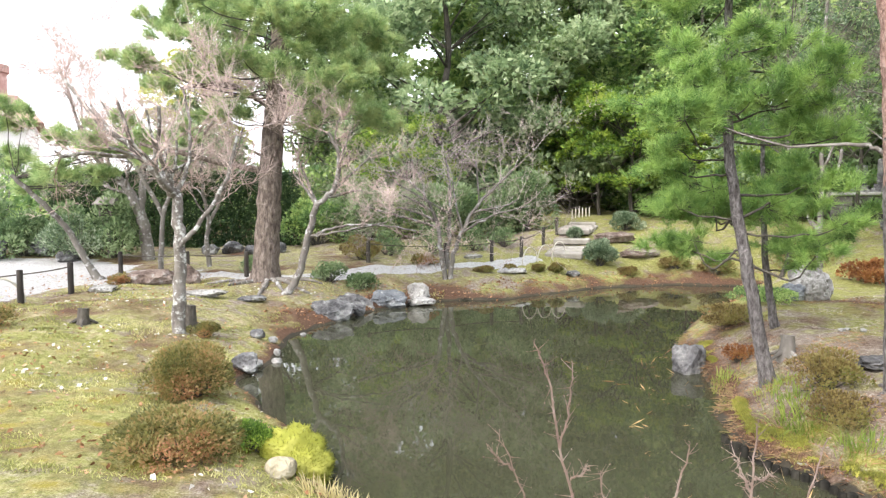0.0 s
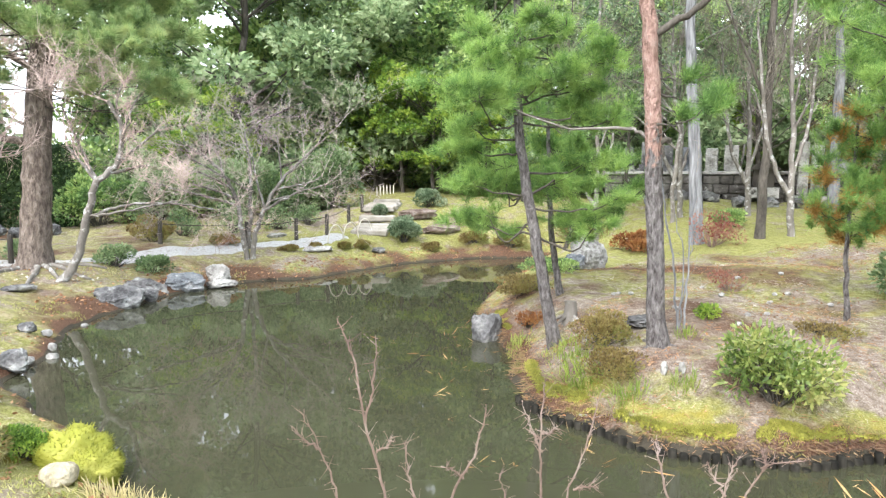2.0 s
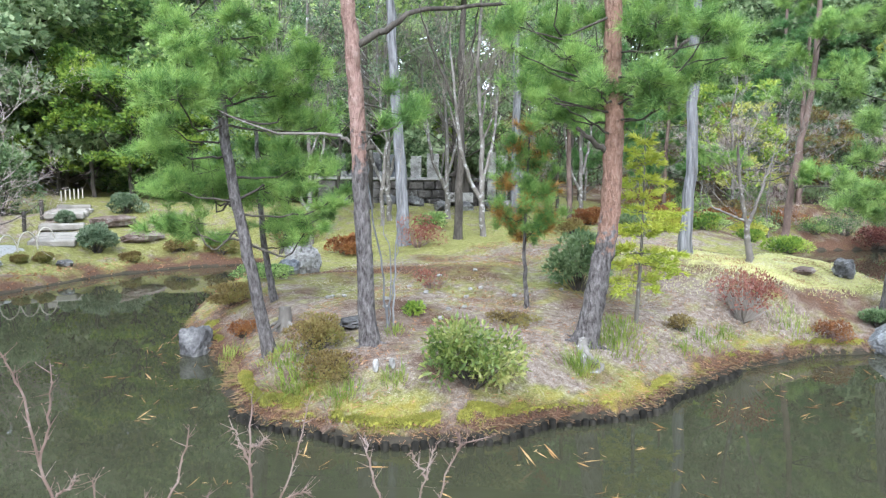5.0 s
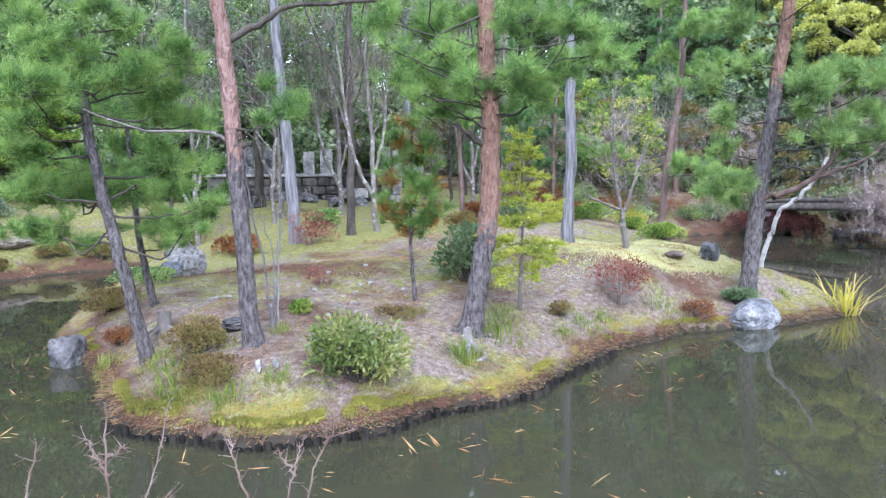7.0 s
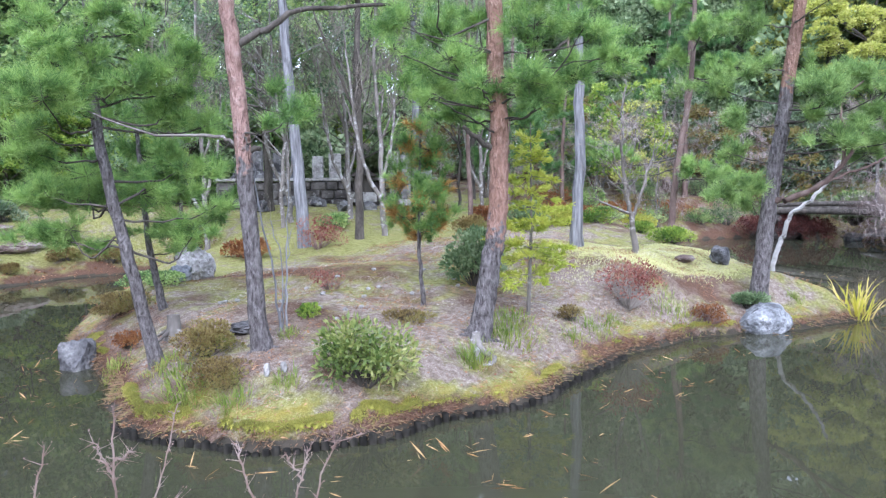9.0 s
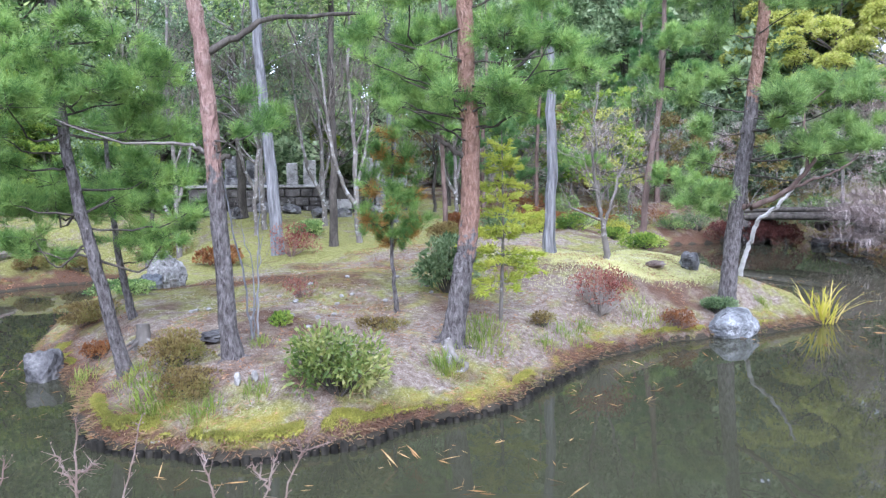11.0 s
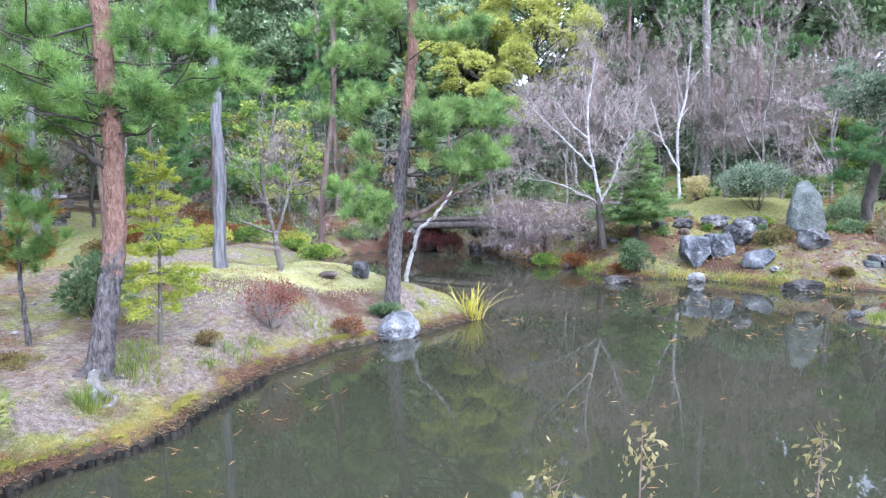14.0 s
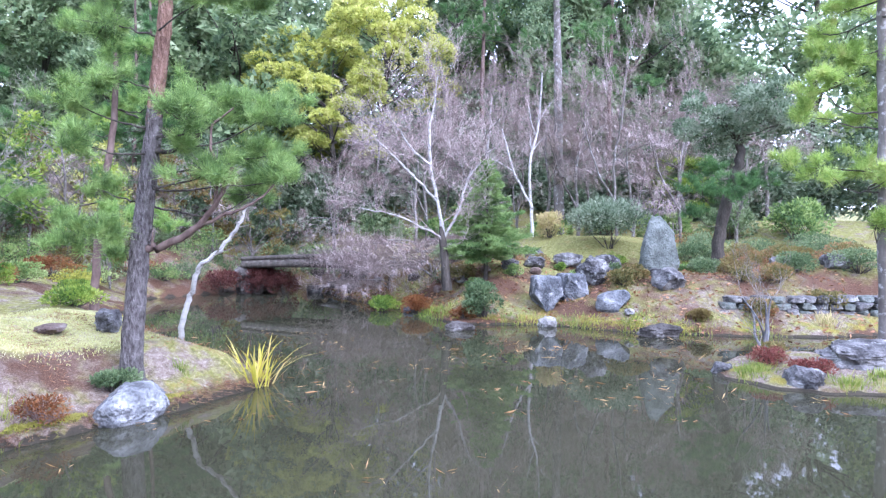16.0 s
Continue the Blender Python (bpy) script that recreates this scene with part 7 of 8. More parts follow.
shrine = thing("stone_shrine", "small dark stone shrine with a gabled roof", "shrine", at_graves(4.45, -0.5) + [0, 0, 1.4])
shrine.rotation_euler = (0, 0, turn)
part("shrine_base", [box(0.8, 0.6, 0.3, 0, 0, 0)], STONE_PALE, shrine, smooth=False)
part("shrine_box", [box(0.55, 0.4, 0.5, 0, 0, 0.3)], WOOD_DARK, shrine, smooth=False)
rv = np.array([(-0.45, -0.35, 0.8), (0.45, -0.35, 0.8), (0.45, 0.35, 0.8), (-0.45, 0.35, 0.8), (-0.0, -0.36, 1.08), (0.0, 0.36, 1.08)])
part("shrine_roof", [(rv, np.array([[0, 4, 5, 3], [1, 2, 5, 4], [3, 2, 1, 0]]), 0), (rv, np.array([[0, 1, 4], [2, 3, 5]]), 0)], WOOD_DARK, shrine, smooth=False)
for i in range(8):
    q = at_graves(0.8 + 0.75 * i, -1.9 - 0.3 * math.sin(2 * i))
    rock(q[0], q[1], (0.6, 0.4, 0.35), STONE, "squared stone before the grave terrace", 160 + i, i, cuts=9, group="stones before the terrace")


# ---- the right bank ----
right = "rocks of the right bank"
rock(18.05, -2.36, (0.66, 0.62, 0.86), STONE_BLUE, "large blocky blue-grey rock on the bank", 201, -1.4, cuts=4, group=right, rough=0.06, square=9, detail=5, sink=0.2)
rock(18.2, -2.95, (0.66, 0.6, 0.72), STONE_BLUE, "squared blue-grey rock set against a taller one", 211, -1.2, cuts=6, group=right, rough=0.07, square=6, detail=5, sink=0.2)
rock(18.75, -3.5, (0.9, 0.7, 0.82), STONE, "peaked grey rock with white lichen", 202, 0.4, group=right, cuts=9, square=2.2, detail=5, sink=0.2)
rock(17.7, -4.95, (0.78, 0.62, 0.52), STONE, "blocky grey rock under the standing stone", 203, 0.2, cuts=3, group=right, square=8, sink=0.25, rough=0.09)
rock(17.35, -3.7, (0.72, 0.55, 0.5), STONE_BLUE, "blue-grey boulder at the water's edge", 204, 1.3, group=right, square=6, cuts=4, sink=0.25, rough=0.08)
rock(17.0, -2.3, (0.46, 0.35, 0.32), STONE_PALE, "small pale rock at the water", 205, 0.4, group=right)
rock(15.75, -4.25, (0.9, 0.45, 0.34), STONE_DARK, "flat dark rock at the waterline", 206, 1.5, z=-0.05, group=right)
rock(16.35, -0.5, (0.6, 0.36, 0.27), STONE_DARK, "flat rock lying in the water", 207, 1.4, z=-0.06, group=right)
rock(16.9, -3.95, (0.32, 0.2, 0.14), STONE_PALE, "small pale stone in the grass", 208, group=right)
for i, (x, y, s) in enumerate(((19.8, -1.6, .5), (20.4, -2.3, .6), (21.0, -3.2, .8), (20.6, -4.2, .9), (21.8, -2.4, .6), (24.8, 3.9, .5), (24.0, 2.6, .45), (23.2, 2.2, .4), (22.0, 1.0, .4), (25.2, 4.6, .6), (19.5, -8.0, .6), (18.6, -8.9, .7))):
    rock(x, y, (s, s * 0.7, s * 0.55), STONE, "grey garden rock on the mossy bank", 220 + i, 0.9 * i, group="rocks on the mossy bank")
stele = new("standing_stone", rock_mesh("standing_stone", (0.9, 0.46, 1.42), 240, STONE_GREEN, cuts=2, rough=0.07, sink=0.06, square=5, detail=5))
v = np.array([q.co[:] for q in stele.data.vertices])
up = np.clip(v[:, 2:] / 1.33, 0, 1)
v[:, :2] *= 1.08 - 0.5 * up**1.3
v[:, 0] += 0.06 * up[:, 0]
stele.data.vertices.foreach_set("co", v.ravel())
stele.location, stele.rotation_euler = (18.6, -4.95, g(18.6, -4.95) - 0.02), (0.0, 0.0, -1.45)
tagged(stele, "tall tapering grey-green standing stone", "standing stone")


# A dry stone wall.
wall = thing("dry_stone_wall", "low dry wall of squared grey stones", "stone wall", (16.75, -5.5, 0.12), kind="structure")
wall.rotation_euler = (0, 0, math.atan2(-3.4, 0.15))
for row in range(4):
    x = 0.1 * row
    while x < 3.6:
        w, h = float(rng.uniform(0.16, 0.42)), float(rng.uniform(0.13, 0.17))
        ob = part("wall_stone", rock_mesh("wall_stone", (w, 0.3, h), int(rng.integers(1, 9999)), STONE if rng.uniform() < 0.6 else STONE_GREEN, cuts=1, detail=3, rough=0.1, sink=0.0, square=7), None, wall)
        ob.location = (x + w / 2, 0.03 * rng.standard_normal(), 0.14 * row)
        x += w * 0.97

# The bridge.
bridge = thing("garden_bridge", "low flat bridge of weathered grey planks over the channel", "bridge", (0, 0, 0))
p0, p1 = np.array([24.9, 6.6, 1.0]), np.array([24.1, 2.9, 1.06])
d = unit(p1 - p0)
side = np.array([-d[1], d[0], 0])
ang = math.atan2(d[1], d[0])
for i in range(15):
    q = p0 + (p1 - p0) * (i + 0.5) / 15
    ob = part("plank", [box(0.27, 1.5, 0.09, 0, 0, 0, bevel=0.02)], WOOD_GREY, bridge, smooth=False)
    ob.location, ob.rotation_euler = q + [0, 0, 0.04 * math.sin(math.pi * (i + 0.5) / 15)], (0.02 * rng.standard_normal(), 0, ang)
for s in (-0.72, 0.72):
    u = np.linspace(0, 1, 9)[:, None]
    line = p0 + (p1 - p0) * u + side * s + np.array([0, 0, 1.0]) * (0.04 * np.sin(math.pi * u) - 0.08)
    part("beam", tube(line, np.full(9, 0.1), 8, 0, 0.03), BARK_DARK, bridge)
    part("edge_log", tube(line + [0, 0, 0.22], np.full(9, 0.07), 8, 0, 0.04), BARK_DARK, bridge)
for q, n in ((p0, 0), (p1, 1)):
    for k in range(6):
        rock(q[0] + side[0] * (k % 3 - 1) * 0.6 - d[0] * 0.1 * (1 if n else -1), q[1] + side[1] * (k % 3 - 1) * 0.6, (0.65, 0.55, 0.55), STONE_DARK, "stone of the bridge's footing", 260 + k + 10 * n, k, z=0.0 + 0.45 * (k // 3), group="footing stones of the bridge")
shrub("red_azalea", "dark red leafed bush hanging under the bridge's end", 24.3, 6.2, 0.75, 0.9, LEAF_MAROON, 3800, 0.06, z=0.05)
shrub("red_azalea", "dark red leafed bush under the bridge", 24.2, 5.35, 0.55, 0.85, LEAF_MAROON, 2600, 0.06, z=0.02)
shrub("red_azalea", "dark red leafed bush at the channel", 24.0, 7.3, 0.9, 0.8, LEAF_MAROON, 3000, 0.06, z=0.1)

for x, y, r, h in ((27.2, 5.0, 1.2, 1.2), (28.4, 7.2, 1.3, 1.4), (26.8, 9.2, 1.1, 1.2), (26.2, 3.6, .9, 1.0)):
    shrub("evergreen_shrub", "dark evergreen shrub behind the bridge", x, y, r, h, LEAF_DARK, 2800, 0.11, group="dark shrubs behind the bridge", z=0.4)

# Trees of the right bank.
b = foot(18.77, -0.12)
bare_tree("white_birch", "leafless tree with white upper branches on the bank", b, [(rel([(18.77, -0.12, 0.8), (18.77, -0.05, 1.5), (18.77, 0.0, 2.2)], b), 0.07, 0.05), (rel(BIRCH[1:], b), 0.045, 0.028), (rel([BIRCH[4], (18.75, 0.2, 4.9), (18.7, 0.1, 5.6)], b), 0.03, 0.014),
          (rel([BIRCH[2], (18.7, 0.6, 3.2), (18.6, 1.0, 3.6), (18.5, 1.5, 4.1)], b), 0.034, 0.014), (rel([BIRCH[3], (18.7, 0.7, 3.9), (18.6, 1.1, 4.5)], b), 0.028, 0.012), (rel([BIRCH[1], (18.8, -0.4, 2.5), (18.9, -0.6, 3.2), (18.8, -0.9, 3.6)], b), 0.034, 0.014), (rel([BIRCH[1], (18.3, 0.9, 2.3), (18.0, 1.8, 2.5)], b), 0.022, 0.009)],
          3, BARK_WHITE, TWIG_PINK, 2600, 0.35, fuzz_r=0.004, limb_r=0.016, flat=0.4)
part("lower_trunk", tube(rel([(18.77, -0.12, 0.6), (18.77, -0.08, 1.2), (18.77, -0.02, 1.75), (18.77, 0.02, 2.1)], b), [0.125, 0.1, 0.085, 0.055], 9, 0, 0.06), BARK_DARK, bpy.data.objects["white_birch.001"], "dark mossy lower trunk")
conifer("fir", "small dense green fir on the bank", foot(19.2, -1.05), 2.95, 1.35, FIR, 17, 10, BARK_DARK, 0.1, 0.06, dense=56, width=0.02, low=0.18, droop=0.2)
# Low arching bare bush over the channel.
for x, y in ((23.4, 1.7), (24.2, 2.4), (22.6, 0.7), (23.6, 0.2), (21.4, 0.4), (25.0, 0.9), (22.3, 1.7), (25.2, 3.2), (24.4, 1.2)):
    bare_tree("arching_bush", "low leafless bush of arching grey-pink twigs above the channel", foot(x, y), [((0, 0, -0.05), (-0.1, 0.7, 1.6), 1.3, 0.03), ((0, 0, -0.05), (-0.5, 0.3, 1.8), 1.4, 0.028), ((0, 0, -0.05), (0.2, -0.6, 1.7), 1.3, 0.028), ((0, 0, -0.05), (-0.3, -0.3, 2.0), 1.5, 0.028)],
              3, BARK_PALE, TWIG_PINK, 2000, 0.55, up=-0.06, level=0.6, fuzz_r=0.005, group="arching bare bushes", category="bare bush", far=True, bend=0.4)
# Tall pale trunks farther back.
for i, (x, y, s) in enumerate(((25.0, -2.6, 1.0), (26.5, -4.3, 1.1), (24.5, -5.2, .8), (28.0, -1.0, 1.2), (27.0, 1.0, 1.0), (25.5, -7.5, 1.0))):
    bare_tree("maple", "leafless tree with a white-barked trunk", foot(x, y), [([(0, 0, -0.1), (0.1, 0.05, 1.2), (-0.05, 0.1, 2.4), (0.25, -0.2, 3.8), (0.2, -0.3, 5.4)], 0.06 * s, 0.025), ([(0.05, 0.02, 1.0), (0.3, 0.6, 2.2), (0.3, 1.0, 3.6)], 0.045 * s, 0.02)],
              4, BARK_WHITE if i % 3 == 0 else BARK_PALE, TWIG_PINK, 2400, 0.45, fuzz_r=0.006, group="white-barked bare trees", thin=0.006, far=True, limb_r=0.03)
# The clipped evergreen with cloud-like pads.
ob = thing("clipped_evergreen", "old evergreen tree clipped into cloud-like pads", "tree", foot(19.95, -6.75))
base = np.array(ob.location)
path = smooth_path(np.array([(19.95, -6.75, base[2] - 0.1)] + CT_TRUNK[1:]) - base, 6, 0.02)
pieces = tube(path, np.linspace(0.17, 0.07, len(path)), 9, 0, 0.06)
local = [(x - base[0], y - base[1], z - base[2], r) for x, y, z, r in CT_PADS + CT_PINE]
boughs, twigs = limbs(path, np.linspace(0.17, 0.07, len(path)), local, thick=0.5)
part("trunk", pieces, BARK_DARK, ob)
for bough in boughs:
    part("limb", bough, BARK_DARK, ob)
tagged(part("branchwork", [twigs], BARK_DARK, ob), kind="stuff")
clouds = [(x + 0.6 * r * math.cos(2.1 * k + x), y + 0.6 * r * math.sin(2.1 * k + x), z + 0.3 * math.sin(5 * k + 3 * y), 0.4 * r, 0.27 * r) for x, y, z, r in local[: len(CT_PADS)] for k in range(3)]
at, out = crown_points(clouds, 9000, 0.5)
part("crown", [leaves(at, 0.1, out + [0, 0, 0.4], 0.5, flat=1.0)], LEAF_GREY, ob)
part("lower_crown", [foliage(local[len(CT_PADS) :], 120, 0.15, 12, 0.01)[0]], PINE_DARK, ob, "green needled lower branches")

shrub("round_shrub", "broad rounded grey-green evergreen on several stems", 22.0, -4.5, 1.2, 1.5, LEAF_GREY, 6500, 0.085, clumps=40, fill=0.2, stems=3, low=0.46)
shrub("evergreen_shrub", "dark green upright shrub at the bank's foot", 17.5, -1.0, 0.5, 0.95, LEAF_DARK, 2800, 0.075)
shrub("small_tree", "small pale straw-coloured shrub behind the bank", 23.4, -3.0, 0.6, 0.9, STRAW, 2000, 0.08)
shrub("rust_shrub", "rusty red azalea at the waterline", 19.0, 0.62, 0.45, 0.45, LEAF_RUST, 2600, 0.05, z=0.05)
shrub("fern", "bright green fern-like tuft at the waterline", 19.8, 1.55, 0.45, 0.35, LEAF_CAMELLIA, 2000, 0.06, z=0.03)
shrub("rust_shrub", "small orange leafed shrub", 17.45, -0.55, 0.28, 0.3, LEAF_RUST, 1000, 0.05)
clip = "clipped azaleas of the right bank"
for x, y, r, h, lf in ((18.0, -4.05, .45, .4, AZALEA), (18.35, -4.35, .33, .33, AZALEA), (16.5, -6.4, .34, .36, AZALEA), (16.95, -7.9, .45, .42, AZALEA), (17.6, -7.2, .5, .42, AZALEA), (18.4, -7.9, .55, .5, LEAF_DARK), (19.8, -8.6, .6, .5, LEAF_BROWN), (21.0, -8.9, .7, .5, AZALEA), (22.3, -7.2, .7, .8, LEAF_DARK), (16.4, -5.2, .22, .25, LEAF_BROWN), (20.0, -0.4, .6, .5, AZALEA), (21.5, -0.2, .7, .6, LEAF_DARK), (20.6, -7.6, .55, .5, AZALEA), (21.4, -8.0, .7, .55, LEAF_BROWN), (19.2, -9.4, .7, .6, AZALEA), (22.8, -8.8, .9, .7, LEAF_DARK), (18.4, -6.6, .4, .35, LEAF_BROWN), (23.6, -7.4, .8, .6, AZALEA), (18.9, -6.1, .45, .4, LEAF_DARK), (18.2, -9.2, .7, .6, LEAF_DARK), (20.4, -9.6, .9, .8, LEAF_DARK), (22.0, -9.9, 1.0, .9, LEAF_DARK), (21.6, -6.6, .6, .55, LEAF_DARK), (19.6, -7.6, .5, .45, AZALEA)):
    shrub("azalea", "rounded clipped azalea mound on the bank", x, y, r, h, lf, 2200, 0.055, group=clip, fill=0.75)
for i in range(9):
    a = radians(80 + 4.2 * i)
    x, y = 27.5 * math.sin(a), 27.5 * math.cos(a)
    shrub("evergreen_shrub", "dark shrub under the leafless trees", x, y, 1.1, 1.3 + 0.4 * math.sin(2.7 * i), LEAF_DARK if i % 2 else LEAF_MID, 2600, 0.12, group="dark shrubs under bare trees")
for x, y, r, h, n, lf in ((17.2, -1.6, .5, .16, 260, GRASS), (16.9, -2.8, .5, .14, 260, GRASS), (16.4, -4.0, .5, .13, 240, GRASS), (16.0, -5.0, .5, .14, 240, GRASS), (15.9, -6.2, .5, .16, 240, GRASS), (16.3, -7.6, .3, .35, 90, STRAW), (20.2, 1.3, .5, .2, 240, GRASS), (18.2, 0.0, .5, .2, 240, GRASS), (17.0, -2.0, .4, .2, 240, MOSS_BRIGHT), (16.7, -3.1, .4, .1, 300, MOSS_BRIGHT), (16.3, -3.9, .4, .1, 300, MOSS_BRIGHT), (16.1, -4.7, .35, .1, 240, MOSS_BRIGHT), (18.6, 0.4, .4, .28, 200, LEAF_CAMELLIA), (19.5, 1.2, .35, .26, 200, LEAF_CAMELLIA)):
    grass_clump(x, y, r, h, n, lf, "low grass along the water's edge", group="grass of the right bank", width=0.012)

# Small growth scattered over the slope and the terrace above it.
for i in range(22):
    x, y = 17.6 + 5.5 * rng.uniform(), -7.5 + 9.0 * rng.uniform()
    if inland(np.array([x]), np.array([y]))[0] > 0.5:
        shrub("low_shrub", "small loose tuft of mixed leaves on the bank", x, y, float(rng.uniform(0.18, 0.4)), float(rng.uniform(0.15, 0.4)), (LEAF_MID, LEAF_BROWN, LEAF_DARK, AZALEA, LEAF_CAMELLIA)[i % 5], 700, 0.05, group="small growth of the right bank", fill=0.4)
for i in range(12):
    x, y = 19.9 + 0.35 * math.sin(2.1 * i), -6.0 + 0.62 * i
    rock(x, y, (0.35 + 0.15 * math.sin(3 * i), 0.28, 0.2), STONE if i % 2 else STONE_RED, "low stone edging the mossy terrace", 310 + i, 1.1 * i, group="edging stones of the terrace", detail=3)
# The thick pinkish trunk among the bare trees.
trunk_tree("tall_cypress", "tall straight tree with thick pinkish grey trunk", 27.1, -3.7, 10.5, 0.2, BARK_PALE, LEAF_FAR, [(0.8, 0.4, 8.2, 1.0, 0.5), (-0.7, 0.9, 8.8, 1.0, 0.5), (0.1, -1.0, 9.2, 1.1, 0.6), (0.0, 0.6, 10.0, 1.2, 0.7)], (0.1, 0.15))
# Lattice fence.
lattice = thing("bamboo_fence", "pale bamboo lattice fence panel", "fence", foot(24.6, -6.5))
lattice.rotation_euler, lattice.scale = (0, 0, -1.35), (0.65, 0.65, 0.75)
for i in range(7):
    part("upright", tube([(0.2 * i, 0, -0.05), (0.2 * i, 0, 0.8)], [0.022, 0.022], 6), WOOD_GREY, lattice)
for z in (0.2, 0.45, 0.7):
    part("rail", tube([(-0.1, 0.03, z), (1.3, 0.03, z)], [0.02, 0.02], 6), WOOD_GREY, lattice)

# The islet.
rock(11.42, -4.85, (0.5, 0.36, 0.36), STONE, "rounded rock with white lichen on the islet", 281, 0.8, z=-0.03)
rock(12.15, -6.1, (1.6, 0.7, 0.5), STONE, "broad flat grey rock on the islet", 282, 1.75, z=0.05, cuts=4, square=4, detail=5)
rock(12.35, -4.2, (0.35, 0.3, 0.2), STONE, "small dark rock at the islet's tip", 283, z=-0.03)
shrub("red_azalea", "low dull red azalea on the islet", 12.35, -4.85, 0.28, 0.26, LEAF_RED, 1800, 0.035)
shrub("red_azalea", "low reddish clipped azalea behind the rock", 11.75, -5.1, 0.3, 0.22, LEAF_RED, 1800, 0.035)
shrub("azalea", "small green azalea on the islet", 12.6, -5.0, 0.2, 0.24, AZALEA, 1000, 0.035)
for x, y in ((11.9, -4.4), (12.1, -4.6), (11.35, -5.35), (11.4, -5.8), (11.6, -6.3)):
    grass_clump(x, y, 0.25, 0.14, 220, GRASS, "low bright grass on the islet", group="grass of the islet", width=0.01)
bare_tree("sapling", "small pale bare bush of thin stems on the islet", foot(12.9, -5.0), [((0, 0, 0), (0.1, 0.35, 1), 0.8, 0.021), ((0, 0, 0), (0.1, -0.5, 1), 0.8, 0.021), ((0, 0, 0), (-0.2, 0.1, 1), 0.9, 0.021), ((0, 0, 0), (0.3, 0.05, 1), 0.75, 0.021)], 3, BARK_GREY, TWIG_GREY, 160, 0.16, category="bare bush")


# ---- the near bank ----
def budding_branch(points, r, place):
    """A twig with buds and short spurs."""
    p = smooth_path(np.array(points), 6, 0.004)
    pieces = tube(p, np.linspace(r, r * 0.35, len(p)), 5)
    k = np.arange(2, len(p))
    k = np.repeat(k, 3)
    d = unit(unit(np.gradient(p, axis=0))[k] + 0.9 * rng.standard_normal((len(k), 3)))
    ln = rng.uniform(0.05, 0.3, (len(k), 1)) ** 2
    pieces.append(spikes(p[k], p[k] + d * ln, 0.0025))
    pieces.append(leaves(p[k] + d * ln * 0.8, 0.009, d, 0.6))
    return pieces


twigs = [[(0.58, 2.80, 0.15), (0.56, 2.85, 0.61), (0.48, 2.87, 0.92), (0.43, 2.87, 1.23), (0.37, 2.88, 1.38)], [(0.48, 2.87, 0.92), (0.52, 2.86, 1.1), (0.53, 2.86, 1.3)], [(0.53, 2.86, 0.79), (0.57, 2.85, 0.82), (0.6, 2.84, 0.86)],
         [(0.45, 2.8, 0.15), (0.35, 2.88, 0.64), (0.29, 2.89, 0.82), (0.22, 2.89, 0.98)], [(0.29, 2.89, 0.82), (0.23, 2.9, 0.86), (0.17, 2.9, 0.93)]]
twigs2 = [[(0.85, 2.7, 0.15), (0.85, 2.78, 0.57), (0.94, 2.75, 0.77), (0.99, 2.73, 0.98)], [(0.8, 2.7, 0.15), (0.69, 2.82, 0.59), (0.66, 2.83, 0.72), (0.65, 2.83, 0.83)], [(0.9, 2.77, 0.66), (0.86, 2.78, 0.7), (0.83, 2.79, 0.72)], [(1.0, 2.6, 0.15), (1.07, 2.7, 0.55), (1.05, 2.71, 0.69)]]
twigs3 = [[(1.22, 2.55, 0.15), (1.22, 2.64, 0.54), (1.21, 2.64, 0.85), (1.22, 2.64, 1.09)], [(1.22, 2.64, 0.8), (1.18, 2.66, 0.88), (1.15, 2.67, 0.97)], [(1.22, 2.64, 0.88), (1.25, 2.63, 0.89), (1.27, 2.62, 0.91)], [(1.26, 2.5, 0.15), (1.31, 2.6, 0.54), (1.38, 2.56, 0.83), (1.44, 2.53, 1.09)], [(1.34, 2.58, 0.64), (1.39, 2.56, 0.66), (1.43, 2.53, 0.66)]]
twigs4 = [[(1.7, 2.25, 0.15), (1.7, 2.36, 0.55), (1.65, 2.39, 0.76), (1.63, 2.41, 0.89)], [(1.78, 2.15, 0.15), (1.82, 2.26, 0.56), (1.85, 2.24, 0.75), (1.88, 2.22, 0.86)], [(1.85, 2.1, 0.15), (1.89, 2.21, 0.57), (1.95, 2.16, 0.83), (2.05, 2.06, 0.9)], [(1.95, 2.16, 0.83), (1.96, 2.16, 0.87), (1.95, 2.16, 0.91)], [(1.85, 2.24, 0.7), (1.82, 2.27, 0.76), (1.79, 2.29, 0.82)]]
for n, tw in enumerate((twigs, twigs2, twigs3, twigs4)):
    x, y = tw[0][0][:2]
    ob = thing("budding_shrub", "bare shrub of thin grey-brown branches with buds", "shrub", (x, y, g(x, y)), "budding shrubs at the near bank")
    base = np.array(ob.location)
    for k, line in enumerate(tw):
        if line[0][2] < 0.3:
            line = [(line[0][0], line[0][1], base[2] - 0.03)] + line[1:]
        part("branch", budding_branch(np.array(line) - base, 0.008 if k == 0 else 0.006, base), TWIG_RED, ob)
DRY_LEAF = leafy("dry_yellowing_leaf", (0.14, 0.12, 0.05), (0.26, 0.23, 0.1), (0.36, 0.3, 0.15))
